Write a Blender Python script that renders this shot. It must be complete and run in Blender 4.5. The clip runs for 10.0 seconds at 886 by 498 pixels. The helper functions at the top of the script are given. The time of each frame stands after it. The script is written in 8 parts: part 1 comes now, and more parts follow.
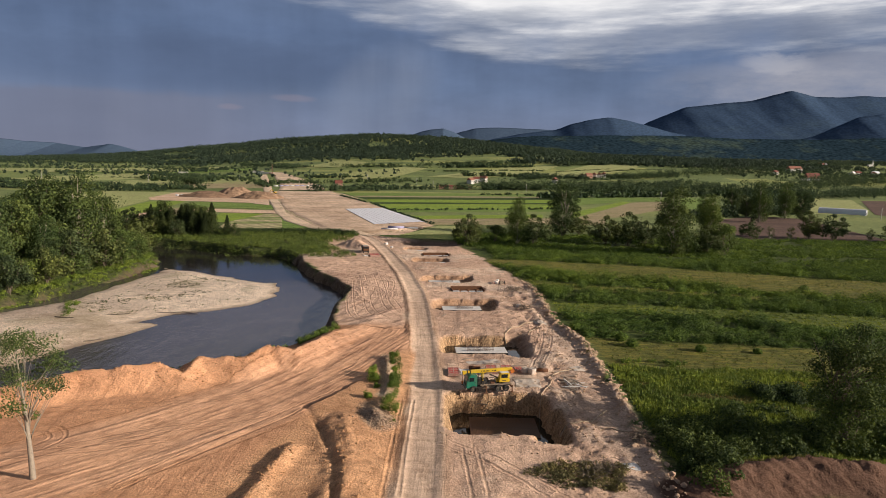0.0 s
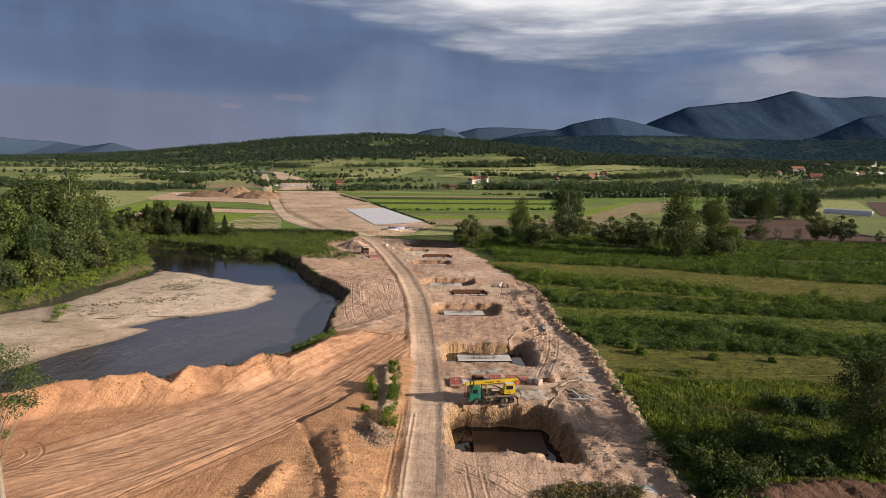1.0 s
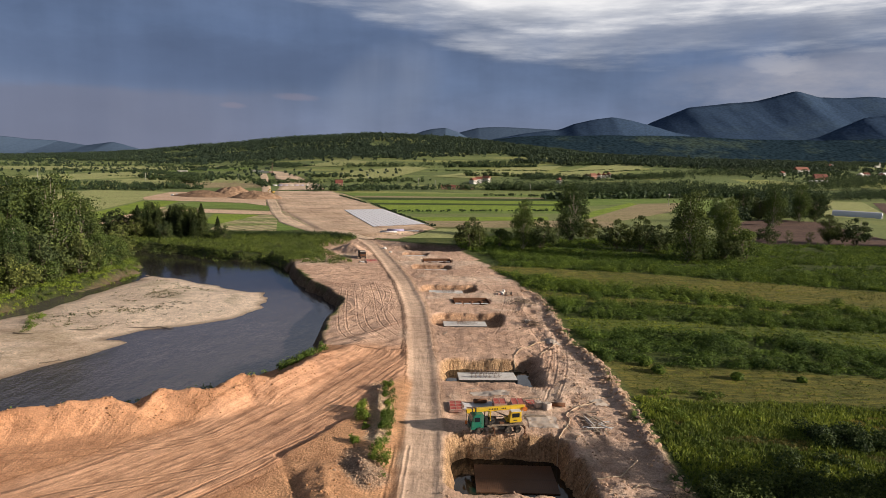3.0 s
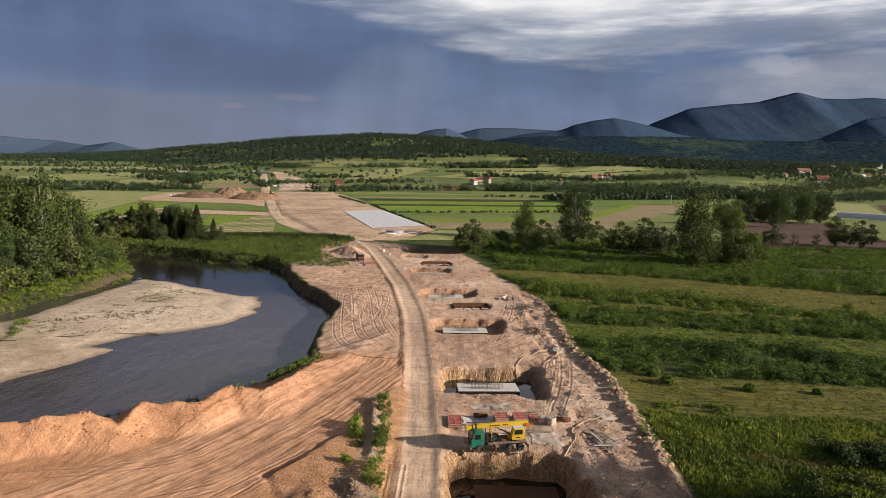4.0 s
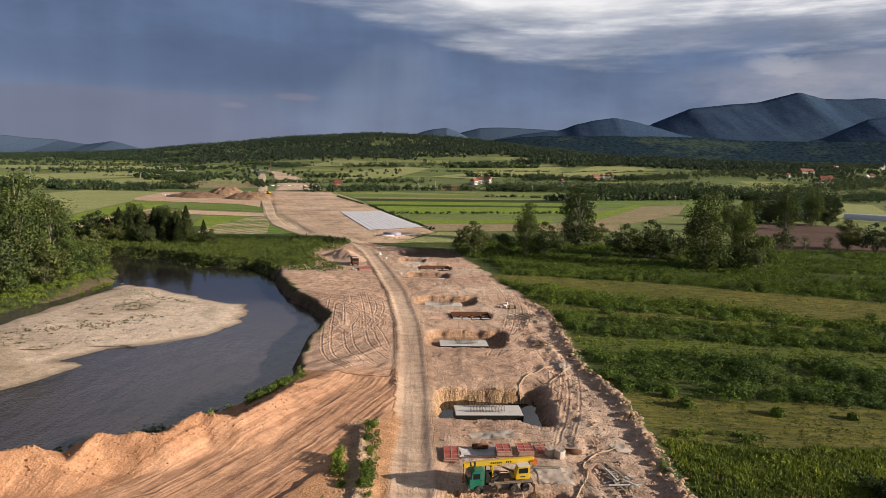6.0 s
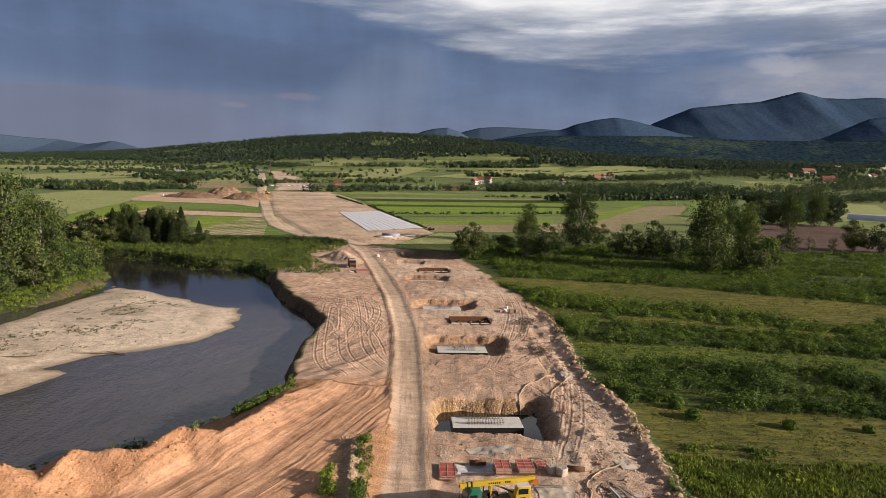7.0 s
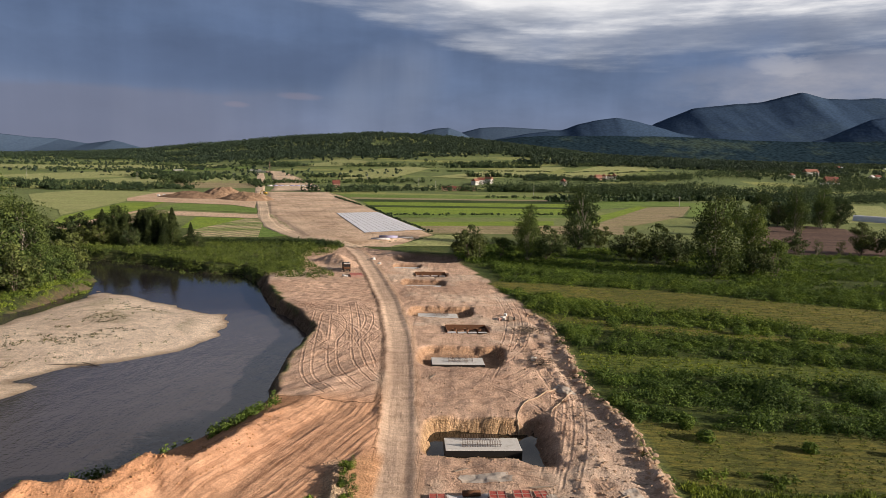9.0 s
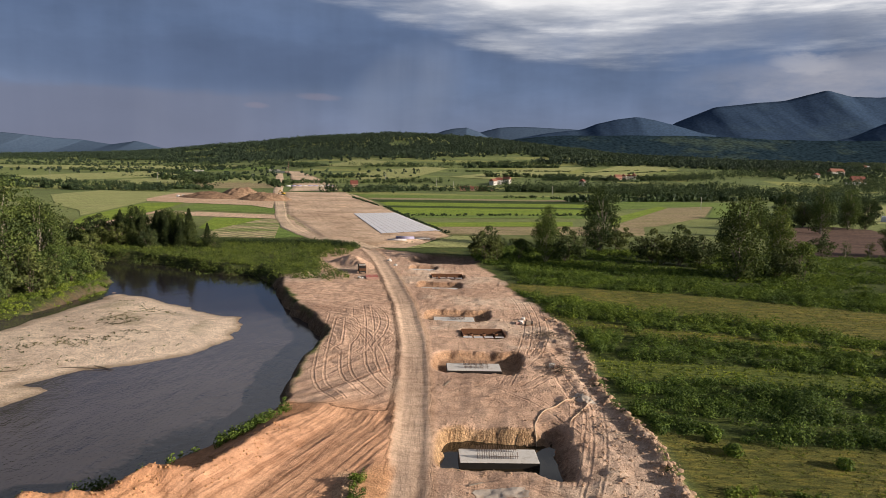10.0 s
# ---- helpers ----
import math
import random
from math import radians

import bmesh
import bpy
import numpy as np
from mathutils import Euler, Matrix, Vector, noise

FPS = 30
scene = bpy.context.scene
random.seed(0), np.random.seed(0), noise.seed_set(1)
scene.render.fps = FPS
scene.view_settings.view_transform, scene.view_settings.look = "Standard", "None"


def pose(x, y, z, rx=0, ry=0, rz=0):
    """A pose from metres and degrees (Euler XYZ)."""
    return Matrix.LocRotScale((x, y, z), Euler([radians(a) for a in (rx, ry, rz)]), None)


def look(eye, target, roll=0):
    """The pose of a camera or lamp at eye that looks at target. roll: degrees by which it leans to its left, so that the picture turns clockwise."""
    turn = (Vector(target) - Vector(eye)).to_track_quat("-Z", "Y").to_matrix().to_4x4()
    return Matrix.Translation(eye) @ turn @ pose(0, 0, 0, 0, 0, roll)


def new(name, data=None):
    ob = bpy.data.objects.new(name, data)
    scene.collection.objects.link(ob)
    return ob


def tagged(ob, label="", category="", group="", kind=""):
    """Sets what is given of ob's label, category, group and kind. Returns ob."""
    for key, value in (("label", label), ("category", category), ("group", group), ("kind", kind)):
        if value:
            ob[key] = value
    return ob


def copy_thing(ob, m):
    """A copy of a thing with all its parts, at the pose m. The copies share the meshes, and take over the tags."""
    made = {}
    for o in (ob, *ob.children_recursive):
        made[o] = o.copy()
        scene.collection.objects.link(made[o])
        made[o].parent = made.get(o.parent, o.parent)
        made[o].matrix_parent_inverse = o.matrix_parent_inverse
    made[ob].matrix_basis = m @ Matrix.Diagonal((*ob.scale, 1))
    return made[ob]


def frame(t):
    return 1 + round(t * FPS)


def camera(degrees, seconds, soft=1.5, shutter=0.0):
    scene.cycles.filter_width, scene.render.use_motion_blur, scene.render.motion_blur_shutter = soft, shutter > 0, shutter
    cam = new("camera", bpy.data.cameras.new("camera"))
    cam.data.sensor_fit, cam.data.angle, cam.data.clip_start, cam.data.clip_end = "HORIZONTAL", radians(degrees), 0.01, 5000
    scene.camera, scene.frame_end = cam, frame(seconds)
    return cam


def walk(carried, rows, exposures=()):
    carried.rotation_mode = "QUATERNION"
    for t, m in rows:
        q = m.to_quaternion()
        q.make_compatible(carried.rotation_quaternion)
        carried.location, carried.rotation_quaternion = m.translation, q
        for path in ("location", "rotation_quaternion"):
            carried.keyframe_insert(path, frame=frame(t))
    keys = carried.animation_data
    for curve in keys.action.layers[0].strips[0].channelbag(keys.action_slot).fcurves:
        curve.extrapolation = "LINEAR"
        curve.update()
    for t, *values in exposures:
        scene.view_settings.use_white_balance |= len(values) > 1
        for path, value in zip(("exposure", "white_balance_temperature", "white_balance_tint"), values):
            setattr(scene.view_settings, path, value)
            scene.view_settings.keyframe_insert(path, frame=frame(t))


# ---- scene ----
cam = camera(70.0, 10.0, soft=0.6)
PATH = [
    (0, (0.12, 1.989, 38.557), (0.08, 3.97, 38.281), 1.3),
    (0.5, (-0.053, 4.922, 38.518), (-0.094, 6.902, 38.242), 1.4),
    (1, (-0.172, 7.592, 38.529), (-0.215, 9.573, 38.252), 1.4),
    (1.5, (-0.259, 10.31, 38.605), (-0.303, 12.29, 38.327), 1.4),
    (2, (-0.267, 12.902, 38.695), (-0.312, 14.882, 38.417), 1.5),
    (2.5, (-0.214, 15.477, 38.766), (-0.26, 17.457, 38.488), 1.5),
    (4, (-0.007, 23.51, 38.816), (-0.055, 25.491, 38.54), 1.6),
    (4.5, (0.069, 26.29, 38.791), (0.02, 28.271, 38.517), 1.6),
    (5, (0.173, 29.087, 38.767), (0.124, 31.068, 38.494), 1.6),
    (5.5, (0.209, 31.752, 38.778), (0.161, 33.733, 38.503), 1.7),
    (7, (0.854, 38.746, 39.045), (0.803, 40.726, 38.767), 1.7),
    (7.5, (1.026, 40.821, 39.09), (0.976, 42.801, 38.812), 1.8),
    (8, (1.322, 42.643, 39.206), (1.27, 44.623, 38.927), 1.7),
    (8.5, (1.601, 44.381, 39.258), (1.548, 46.361, 38.979), 1.8),
    (9, (1.844, 46.047, 39.27), (1.79, 48.026, 38.992), 1.8),
    (9.5, (1.957, 47.698, 39.325), (1.889, 49.677, 39.046), 1.8),
    (10, (2.177, 49.367, 39.392), (2.066, 51.345, 39.112), 1.7),
]
walk(cam, [(t, look(eye, target, roll)) for t, eye, target, roll in PATH])

# ---- light ----
scene.view_settings.exposure = 0.36
SUN_EL, SUN_AZ = radians(17.5), radians(103.0)  # azimuth from +y, clockwise
to_sun = Vector((math.sin(SUN_AZ) * math.cos(SUN_EL), math.cos(SUN_AZ) * math.cos(SUN_EL), math.sin(SUN_EL)))
sun_data = bpy.data.lights.new("sun", "SUN")
sun_data.energy, sun_data.angle, sun_data.color = 5.0, radians(0.6), (1.0, 0.872, 0.735)
sun = new("sun", sun_data)
sun.matrix_world = look(to_sun * 500, (0, 0, 0))


def node(nt, kind, *links, **values):
    """A shader node; links: (input, socket or value); values: attributes."""
    n = nt.nodes.new(kind)
    for key, value in values.items():
        setattr(n, key, value)
    for name, value in links:
        if isinstance(value, bpy.types.NodeSocket):
            nt.links.new(value, n.inputs[name])
        else:
            n.inputs[name].default_value = value
    return n


def ramp(nt, fac, *stops, mode="LINEAR"):
    n = node(nt, "ShaderNodeValToRGB", ("Fac", fac))
    n.color_ramp.interpolation = mode
    els = n.color_ramp.elements
    while len(els) < len(stops):
        els.new(0.5)
    for el, (at, colour) in zip(els, stops):
        el.position = at
        el.color = (*colour, 1) if isinstance(colour, tuple) else (colour, colour, colour, 1)
    return n.outputs["Color"]


def math_node(nt, op, a, b=0.0, clamp=False):
    return node(nt, "ShaderNodeMath", (0, a), (1, b), operation=op, use_clamp=clamp).outputs[0]


def mix(nt, fac, a, b, blend="MIX"):
    n = node(nt, "ShaderNodeMix", data_type="RGBA", blend_type=blend)
    for key, value in ((0, fac), (6, a), (7, b)):
        if isinstance(value, bpy.types.NodeSocket):
            nt.links.new(value, n.inputs[key])
        else:
            n.inputs[key].default_value = (*value, 1) if isinstance(value, tuple) else value
    return n.outputs[2]


def noise_tex(nt, vec, scale, detail=4.0, rough=0.55, out="Fac"):
    return node(nt, "ShaderNodeTexNoise", ("Vector", vec), ("Scale", scale), ("Detail", detail), ("Roughness", rough)).outputs[out]


# Storm sky: dark slate cloud low ahead, broken bright cloud above and to the east.
world = bpy.data.worlds.new("world")
scene.world = world
world.use_nodes = True
wt = world.node_tree
wt.nodes.clear()
sky = node(wt, "ShaderNodeTexSky", sky_type="NISHITA", sun_disc=False, sun_elevation=SUN_EL, sun_rotation=SUN_AZ)
gaze = node(wt, "ShaderNodeTexCoord").outputs["Generated"]
sep = node(wt, "ShaderNodeSeparateXYZ", (0, gaze))
azim = math_node(wt, "ARCTAN2", sep.outputs[0], sep.outputs[1])
up = math_node(wt, "ARCSINE", math_node(wt, "MAXIMUM", sep.outputs[2], 0.0))


def bell(nt, a, e, a0, e0, wa, we, lean=0.0):
    """1 at a place of the sky (azimuth, height), falling to 0 at an ellipse round it."""
    da = math_node(nt, "SUBTRACT", a, a0)
    de = math_node(nt, "SUBTRACT", math_node(nt, "SUBTRACT", e, e0), math_node(nt, "MULTIPLY", da, lean))
    da, de = math_node(nt, "DIVIDE", da, wa), math_node(nt, "DIVIDE", de, we)
    d = math_node(nt, "ADD", math_node(nt, "MULTIPLY", da, da), math_node(nt, "MULTIPLY", de, de))
    return ramp(nt, d, (0.0, 1.0), (1.0, 0.0), mode="EASE")


def scaled(nt, a, e, sa, se, turn=0.0):
    at = node(nt, "ShaderNodeCombineXYZ", (0, math_node(nt, "MULTIPLY", a, sa)), (1, math_node(nt, "MULTIPLY", e, se))).outputs[0]
    return node(nt, "ShaderNodeMapping", ("Vector", at), ("Rotation", (0, 0, radians(turn)))).outputs[0]


big = noise_tex(wt, scaled(wt, azim, up, 2.2, 9.0, 6), 1.0, 5.0, 0.55)
soft = noise_tex(wt, scaled(wt, azim, up, 5.0, 12.0, -8), 1.0, 5.0, 0.55)
fine = noise_tex(wt, scaled(wt, azim, up, 5.5, 40.0, 5), 1.0, 6.0, 0.58)
wisp = noise_tex(wt, scaled(wt, azim, up, 9.0, 26.0, 12), 1.0, 7.0, 0.62)
rain = noise_tex(wt, scaled(wt, azim, up, 13.0, 1.6, -3), 1.0, 4.0, 0.55)
# storm curtain: slate above, paler and faintly violet towards the horizon, streaked by rain
storm = ramp(wt, up, (0.0, (0.152, 0.172, 0.248)), (0.05, (0.140, 0.172, 0.258)), (0.11, (0.112, 0.154, 0.250)), (0.18, (0.092, 0.132, 0.226)), (0.34, (0.110, 0.148, 0.235)))
storm = mix(wt, 1.0, storm, ramp(wt, rain, (0.30, 0.92), (0.70, 1.10)), "MULTIPLY")
storm = mix(wt, 1.0, storm, ramp(wt, soft, (0.30, 0.84), (0.70, 1.18)), "MULTIPLY")
edge = math_node(wt, "ADD", up, math_node(wt, "MULTIPLY", math_node(wt, "SUBTRACT", soft, 0.5), 0.05))
low_west = math_node(wt, "MULTIPLY", ramp(wt, edge, (0.080, 1.0), (0.096, 0.0), mode="EASE"), ramp(wt, math_node(wt, "ADD", azim, 1.0), (0.56, 1.0), (0.86, 0.0), mode="EASE"))
storm = mix(wt, math_node(wt, "MULTIPLY", low_west, 0.75), storm, mix(wt, rain, (0.134, 0.152, 0.224), (0.166, 0.178, 0.240)))
dark_west = bell(wt, azim, edge, -0.36, 0.128, 0.36, 0.050, 0.02)
storm = mix(wt, math_node(wt, "MULTIPLY", dark_west, 0.55), storm, (0.070, 0.098, 0.172))
shaft = bell(wt, azim, up, -0.12, 0.10, 0.11, 0.085, 0.35)
storm = mix(wt, math_node(wt, "MULTIPLY", shaft, ramp(wt, rain, (0.35, 0.15), (0.65, 0.55))), storm, (0.175, 0.205, 0.280))
for a0, e0, wa, we in ((-0.343, 0.072, 0.022, 0.006), (-0.252, 0.089, 0.040, 0.007)):
    puff = math_node(wt, "MULTIPLY", bell(wt, azim, math_node(wt, "ADD", up, math_node(wt, "MULTIPLY", math_node(wt, "SUBTRACT", wisp, 0.5), 0.012)), a0, e0, wa, we), 0.26)
    storm = mix(wt, puff, storm, (0.290, 0.235, 0.270))
# a paler heaped bank over the mountain, under a darker band
bank_e = math_node(wt, "ADD", up, math_node(wt, "MULTIPLY", math_node(wt, "SUBTRACT", wisp, 0.5), 0.055))
bank = math_node(wt, "MULTIPLY", bell(wt, azim, bank_e, 0.56, 0.118, 0.32, 0.050, 0.02), ramp(wt, wisp, (0.30, 0.35), (0.62, 1.0)))
storm = mix(wt, math_node(wt, "MULTIPLY", bank, 0.85), storm, mix(wt, fine, (0.225, 0.240, 0.300), (0.360, 0.355, 0.395)))
crown = math_node(wt, "MULTIPLY", bell(wt, azim, bank_e, 0.445, 0.146, 0.055, 0.018, -0.08), 0.42)
storm = mix(wt, crown, storm, (0.440, 0.430, 0.460))
# broken bright cloud above, coming lower towards the sun
level = math_node(wt, "ADD", up, math_node(wt, "MULTIPLY", math_node(wt, "MINIMUM", azim, 0.06), 0.26))
level = math_node(wt, "ADD", level, math_node(wt, "MULTIPLY", math_node(wt, "SUBTRACT", fine, 0.5), 0.060))
level = math_node(wt, "ADD", level, math_node(wt, "MULTIPLY", math_node(wt, "SUBTRACT", big, 0.5), 0.050))
bright = ramp(wt, level, (0.156, 0.0), (0.196, 0.40), (0.248, 1.0), mode="EASE")
cloud = ramp(wt, fine, (0.34, (0.290, 0.318, 0.385)), (0.50, (0.490, 0.505, 0.555)), (0.60, (0.670, 0.668, 0.690)), (0.70, (0.83, 0.82, 0.82)))
cloud = mix(wt, math_node(wt, "MULTIPLY", bell(wt, azim, up, 0.10, 0.250, 0.28, 0.060, -0.10), 0.6), cloud, mix(wt, wisp, (0.56, 0.565, 0.60), (0.92, 0.90, 0.88)))
cloud = mix(wt, math_node(wt, "MULTIPLY", bell(wt, azim, up, 0.42, 0.185, 0.30, 0.022, 0.02), ramp(wt, wisp, (0.3, 0.9), (0.65, 0.3))), cloud, (0.250, 0.270, 0.330))
nishita = mix(wt, 1.0, sky.outputs[0], (0.10, 0.10, 0.10), "MULTIPLY")
open_sky = mix(wt, ramp(wt, math_node(wt, "ADD", up, math_node(wt, "SUBTRACT", big, 0.5)), (0.55, 0.0), (0.80, 0.6)), cloud, nishita)
heaven = mix(wt, bright, storm, open_sky)
heaven = mix(wt, 1.0, heaven, ramp(wt, up, (0.0, 0.93), (0.34, 0.93), (0.70, 0.24)), "MULTIPLY")
back = node(wt, "ShaderNodeBackground", ("Color", heaven), ("Strength", 1.0))
wout = node(wt, "ShaderNodeOutputWorld", ("Surface", back.outputs[0]))


# ---- materials ----
def material(name):
    m = bpy.data.materials.new(name)
    m.use_nodes = True
    nt = m.node_tree
    return m, nt, nt.nodes["Principled BSDF"]


def bumped(nt, bsdf, height, strength=0.5, distance=0.1):
    b = node(nt, "ShaderNodeBump", ("Height", height), ("Strength", strength), ("Distance", distance))
    nt.links.new(b.outputs[0], bsdf.inputs["Normal"])


def plain(name, colour, rough=0.6, metal=0.0, vary=0.25, scale=3.0, relief=0.15, dirt=None):
    """Paint, steel, wood or concrete with two scales of wear."""
    m, nt, bsdf = material(name)
    co = node(nt, "ShaderNodeTexCoord").outputs["Object"]
    a, b = noise_tex(nt, co, scale, 5.0, 0.6), noise_tex(nt, co, scale * 9, 3.0, 0.6)
    var = math_node(nt, "ADD", math_node(nt, "MULTIPLY", a, 0.7), math_node(nt, "MULTIPLY", b, 0.3))
    col = mix(nt, 1.0, colour, ramp(nt, var, (0.3, 1.0 - vary), (0.7, 1.0 + vary)), "MULTIPLY")
    if dirt:
        col = mix(nt, ramp(nt, a, (0.48, 0.0), (0.68, 0.8)), col, dirt)
    nt.links.new(col, bsdf.inputs["Base Color"])
    bsdf.inputs["Roughness"].default_value, bsdf.inputs["Metallic"].default_value = rough, metal
    bumped(nt, bsdf, b, relief, 0.02)
    return m


def earth_material():
    """Bare earth, gravel and turf of the ground sheet: the zone's own colour, with wheel tracks along the zone's flow."""
    m, nt, bsdf = material("earth")
    pos = node(nt, "ShaderNodeNewGeometry").outputs["Position"]
    tone = node(nt, "ShaderNodeAttribute", attribute_name="tone").outputs["Color"]
    flow = node(nt, "ShaderNodeAttribute", attribute_name="flow").outputs["Vector"]
    traits = node(nt, "ShaderNodeSeparateXYZ", (0, node(nt, "ShaderNodeAttribute", attribute_name="traits").outputs["Vector"]))
    rut, stone, turf = traits.outputs[0], traits.outputs[1], traits.outputs[2]
    wide = noise_tex(nt, pos, 0.035, 5.0, 0.6)
    mid = noise_tex(nt, pos, 0.45, 6.0, 0.7)
    grit = noise_tex(nt, pos, 3.2, 5.0, 0.75)
    along = node(nt, "ShaderNodeMapping", ("Vector", flow), ("Scale", (0.85, 0.020, 1.0))).outputs[0]
    tracks = noise_tex(nt, along, 1.0, 4.0, 0.62)
    worn_in = ramp(nt, noise_tex(nt, node(nt, "ShaderNodeMapping", ("Vector", flow), ("Scale", (0.30, 0.05, 1.0))).outputs[0], 1.0, 3.0, 0.6), (0.36, 0.15), (0.62, 1.0))
    rut_here = math_node(nt, "MULTIPLY", rut, worn_in)
    drag = node(nt, "ShaderNodeMapping", ("Vector", pos), ("Scale", (0.16, 0.75, 0.5)), ("Rotation", (0, 0, radians(8)))).outputs[0]
    smear = noise_tex(nt, drag, 1.0, 5.0, 0.65)
    presses, lips = None, None
    wobble = math_node(nt, "MULTIPLY", math_node(nt, "SUBTRACT", mid, 0.5), 0.5)
    for attr in ("runs_a", "runs_b"):
        run = node(nt, "ShaderNodeSeparateXYZ", (0, node(nt, "ShaderNodeAttribute", attribute_name=attr).outputs["Vector"]))
        for out in run.outputs:
            off = math_node(nt, "ABSOLUTE", math_node(nt, "SUBTRACT", math_node(nt, "ADD", out, wobble), 0.95))
            one = ramp(nt, off, (0.06, 1.0), (0.24, 0.0))
            lip = ramp(nt, off, (0.18, 0.0), (0.34, 1.0), (0.55, 0.0))
            presses = one if presses is None else math_node(nt, "MAXIMUM", presses, one)
            lips = lip if lips is None else math_node(nt, "MAXIMUM", lips, lip)
    lie = node(nt, "ShaderNodeSeparateXYZ", (0, node(nt, "ShaderNodeNewGeometry").outputs["Normal"])).outputs[2]
    steep = ramp(nt, lie, (0.55, 1.0), (0.90, 0.0))
    gouge = noise_tex(nt, node(nt, "ShaderNodeMapping", ("Vector", pos), ("Scale", (1.5, 1.5, 0.16))).outputs[0], 1.0, 5.0, 0.7)
    worn = math_node(nt, "SUBTRACT", 1.0, turf, True)
    presses = math_node(nt, "MULTIPLY", presses, math_node(nt, "MULTIPLY", worn, ramp(nt, grit, (0.35, 0.25), (0.6, 1.0))))
    pebbles = node(nt, "ShaderNodeTexVoronoi", ("Vector", pos), ("Scale", 3.4), ("Randomness", 1.0)).outputs["Distance"]
    bare = mix(nt, 1.0, tone, ramp(nt, wide, (0.36, (0.82, 0.80, 0.80)), (0.64, (1.18, 1.19, 1.19))), "MULTIPLY")
    bare = mix(nt, 1.0, bare, ramp(nt, mid, (0.34, (0.78, 0.75, 0.73)), (0.5, 1.0), (0.66, (1.13, 1.14, 1.16))), "MULTIPLY")
    dragged = mix(nt, 1.0, bare, ramp(nt, smear, (0.36, (0.74, 0.70, 0.68)), (0.5, 1.0), (0.64, (1.14, 1.16, 1.18))), "MULTIPLY")
    bare = mix(nt, math_node(nt, "SUBTRACT", 1.0, math_node(nt, "ADD", math_node(nt, "MULTIPLY", rut, 1.6), math_node(nt, "MULTIPLY", stone, 1.1)), True), bare, dragged)
    bare = mix(nt, math_node(nt, "MULTIPLY", presses, 0.36), bare, mix(nt, 1.0, bare, (0.66, 0.61, 0.58), "MULTIPLY"))
    gritty = math_node(nt, "ADD", math_node(nt, "MULTIPLY", stone, 1.2), 0.14, True)
    bare = mix(nt, gritty, bare, mix(nt, 1.0, bare, ramp(nt, grit, (0.36, 0.56), (0.5, 1.0), (0.64, 1.36)), "MULTIPLY"))
    dust = ramp(nt, tracks, (0.34, (0.58, 0.53, 0.50)), (0.46, 1.0), (0.62, (1.14, 1.16, 1.19)))
    bare = mix(nt, rut_here, bare, mix(nt, 1.0, bare, dust, "MULTIPLY"))
    bare = mix(nt, stone, bare, mix(nt, 1.0, bare, ramp(nt, pebbles, (0.0, 1.22), (0.5, 0.80)), "MULTIPLY"))
    cut = mix(nt, 1.0, bare, ramp(nt, gouge, (0.36, (0.66, 0.60, 0.55)), (0.5, (1.0, 0.98, 0.94)), (0.64, (1.30, 1.28, 1.22))), "MULTIPLY")
    bare = mix(nt, steep, bare, cut)
    sward = node(nt, "ShaderNodeMapping", ("Vector", pos), ("Scale", (0.22, 1.0, 1.0)), ("Rotation", (0, 0, radians(8)))).outputs[0]
    clump = noise_tex(nt, sward, 0.9, 5.0, 0.75)
    blade = noise_tex(nt, pos, 5.0, 3.0, 0.7)
    green = mix(nt, 1.0, tone, ramp(nt, clump, (0.36, (0.46, 0.52, 0.50)), (0.5, 1.0), (0.64, (1.62, 1.40, 1.15))), "MULTIPLY")
    green = mix(nt, 1.0, green, ramp(nt, blade, (0.36, 0.55), (0.64, 1.48)), "MULTIPLY")
    parcel = node(nt, "ShaderNodeMapping", ("Vector", pos), ("Scale", (0.35, 1.0, 1.0)), ("Rotation", (0, 0, radians(-28)))).outputs[0]
    lots = node(nt, "ShaderNodeSeparateColor", (0, node(nt, "ShaderNodeTexVoronoi", ("Vector", parcel), ("Scale", 0.017), ("Randomness", 0.9)).outputs["Color"])).outputs[0]
    sown = mix(nt, 1.0, green, ramp(nt, lots, (0.0, (0.62, 0.72, 0.70)), (0.4, (1.0, 1.05, 0.9)), (0.75, (1.65, 1.45, 1.25)), (1.0, (2.3, 1.75, 1.7)), mode="CONSTANT"), "MULTIPLY")
    far = ramp(nt, math_node(nt, "DIVIDE", node(nt, "ShaderNodeSeparateXYZ", (0, pos)).outputs[1], 1000.0), (0.45, 0.0), (0.65, 1.0))
    green = mix(nt, far, green, sown)
    nt.links.new(mix(nt, turf, bare, green), bsdf.inputs["Base Color"])
    bsdf.inputs["Roughness"].default_value = 0.95
    bsdf.inputs["Specular IOR Level"].default_value = 0.15
    height = math_node(nt, "ADD", math_node(nt, "MULTIPLY", mid, 0.34), math_node(nt, "MULTIPLY", math_node(nt, "MULTIPLY", grit, gritty), 0.42))
    height = math_node(nt, "ADD", height, math_node(nt, "MULTIPLY", smear, 0.15))
    height = math_node(nt, "ADD", height, math_node(nt, "MULTIPLY", presses, -0.12))
    height = math_node(nt, "ADD", height, math_node(nt, "MULTIPLY", math_node(nt, "MULTIPLY", lips, worn), 0.06))
    height = math_node(nt, "ADD", height, math_node(nt, "MULTIPLY", math_node(nt, "MULTIPLY", tracks, rut_here), 0.8))
    height = math_node(nt, "ADD", height, math_node(nt, "MULTIPLY", math_node(nt, "MULTIPLY", pebbles, stone), -0.30))
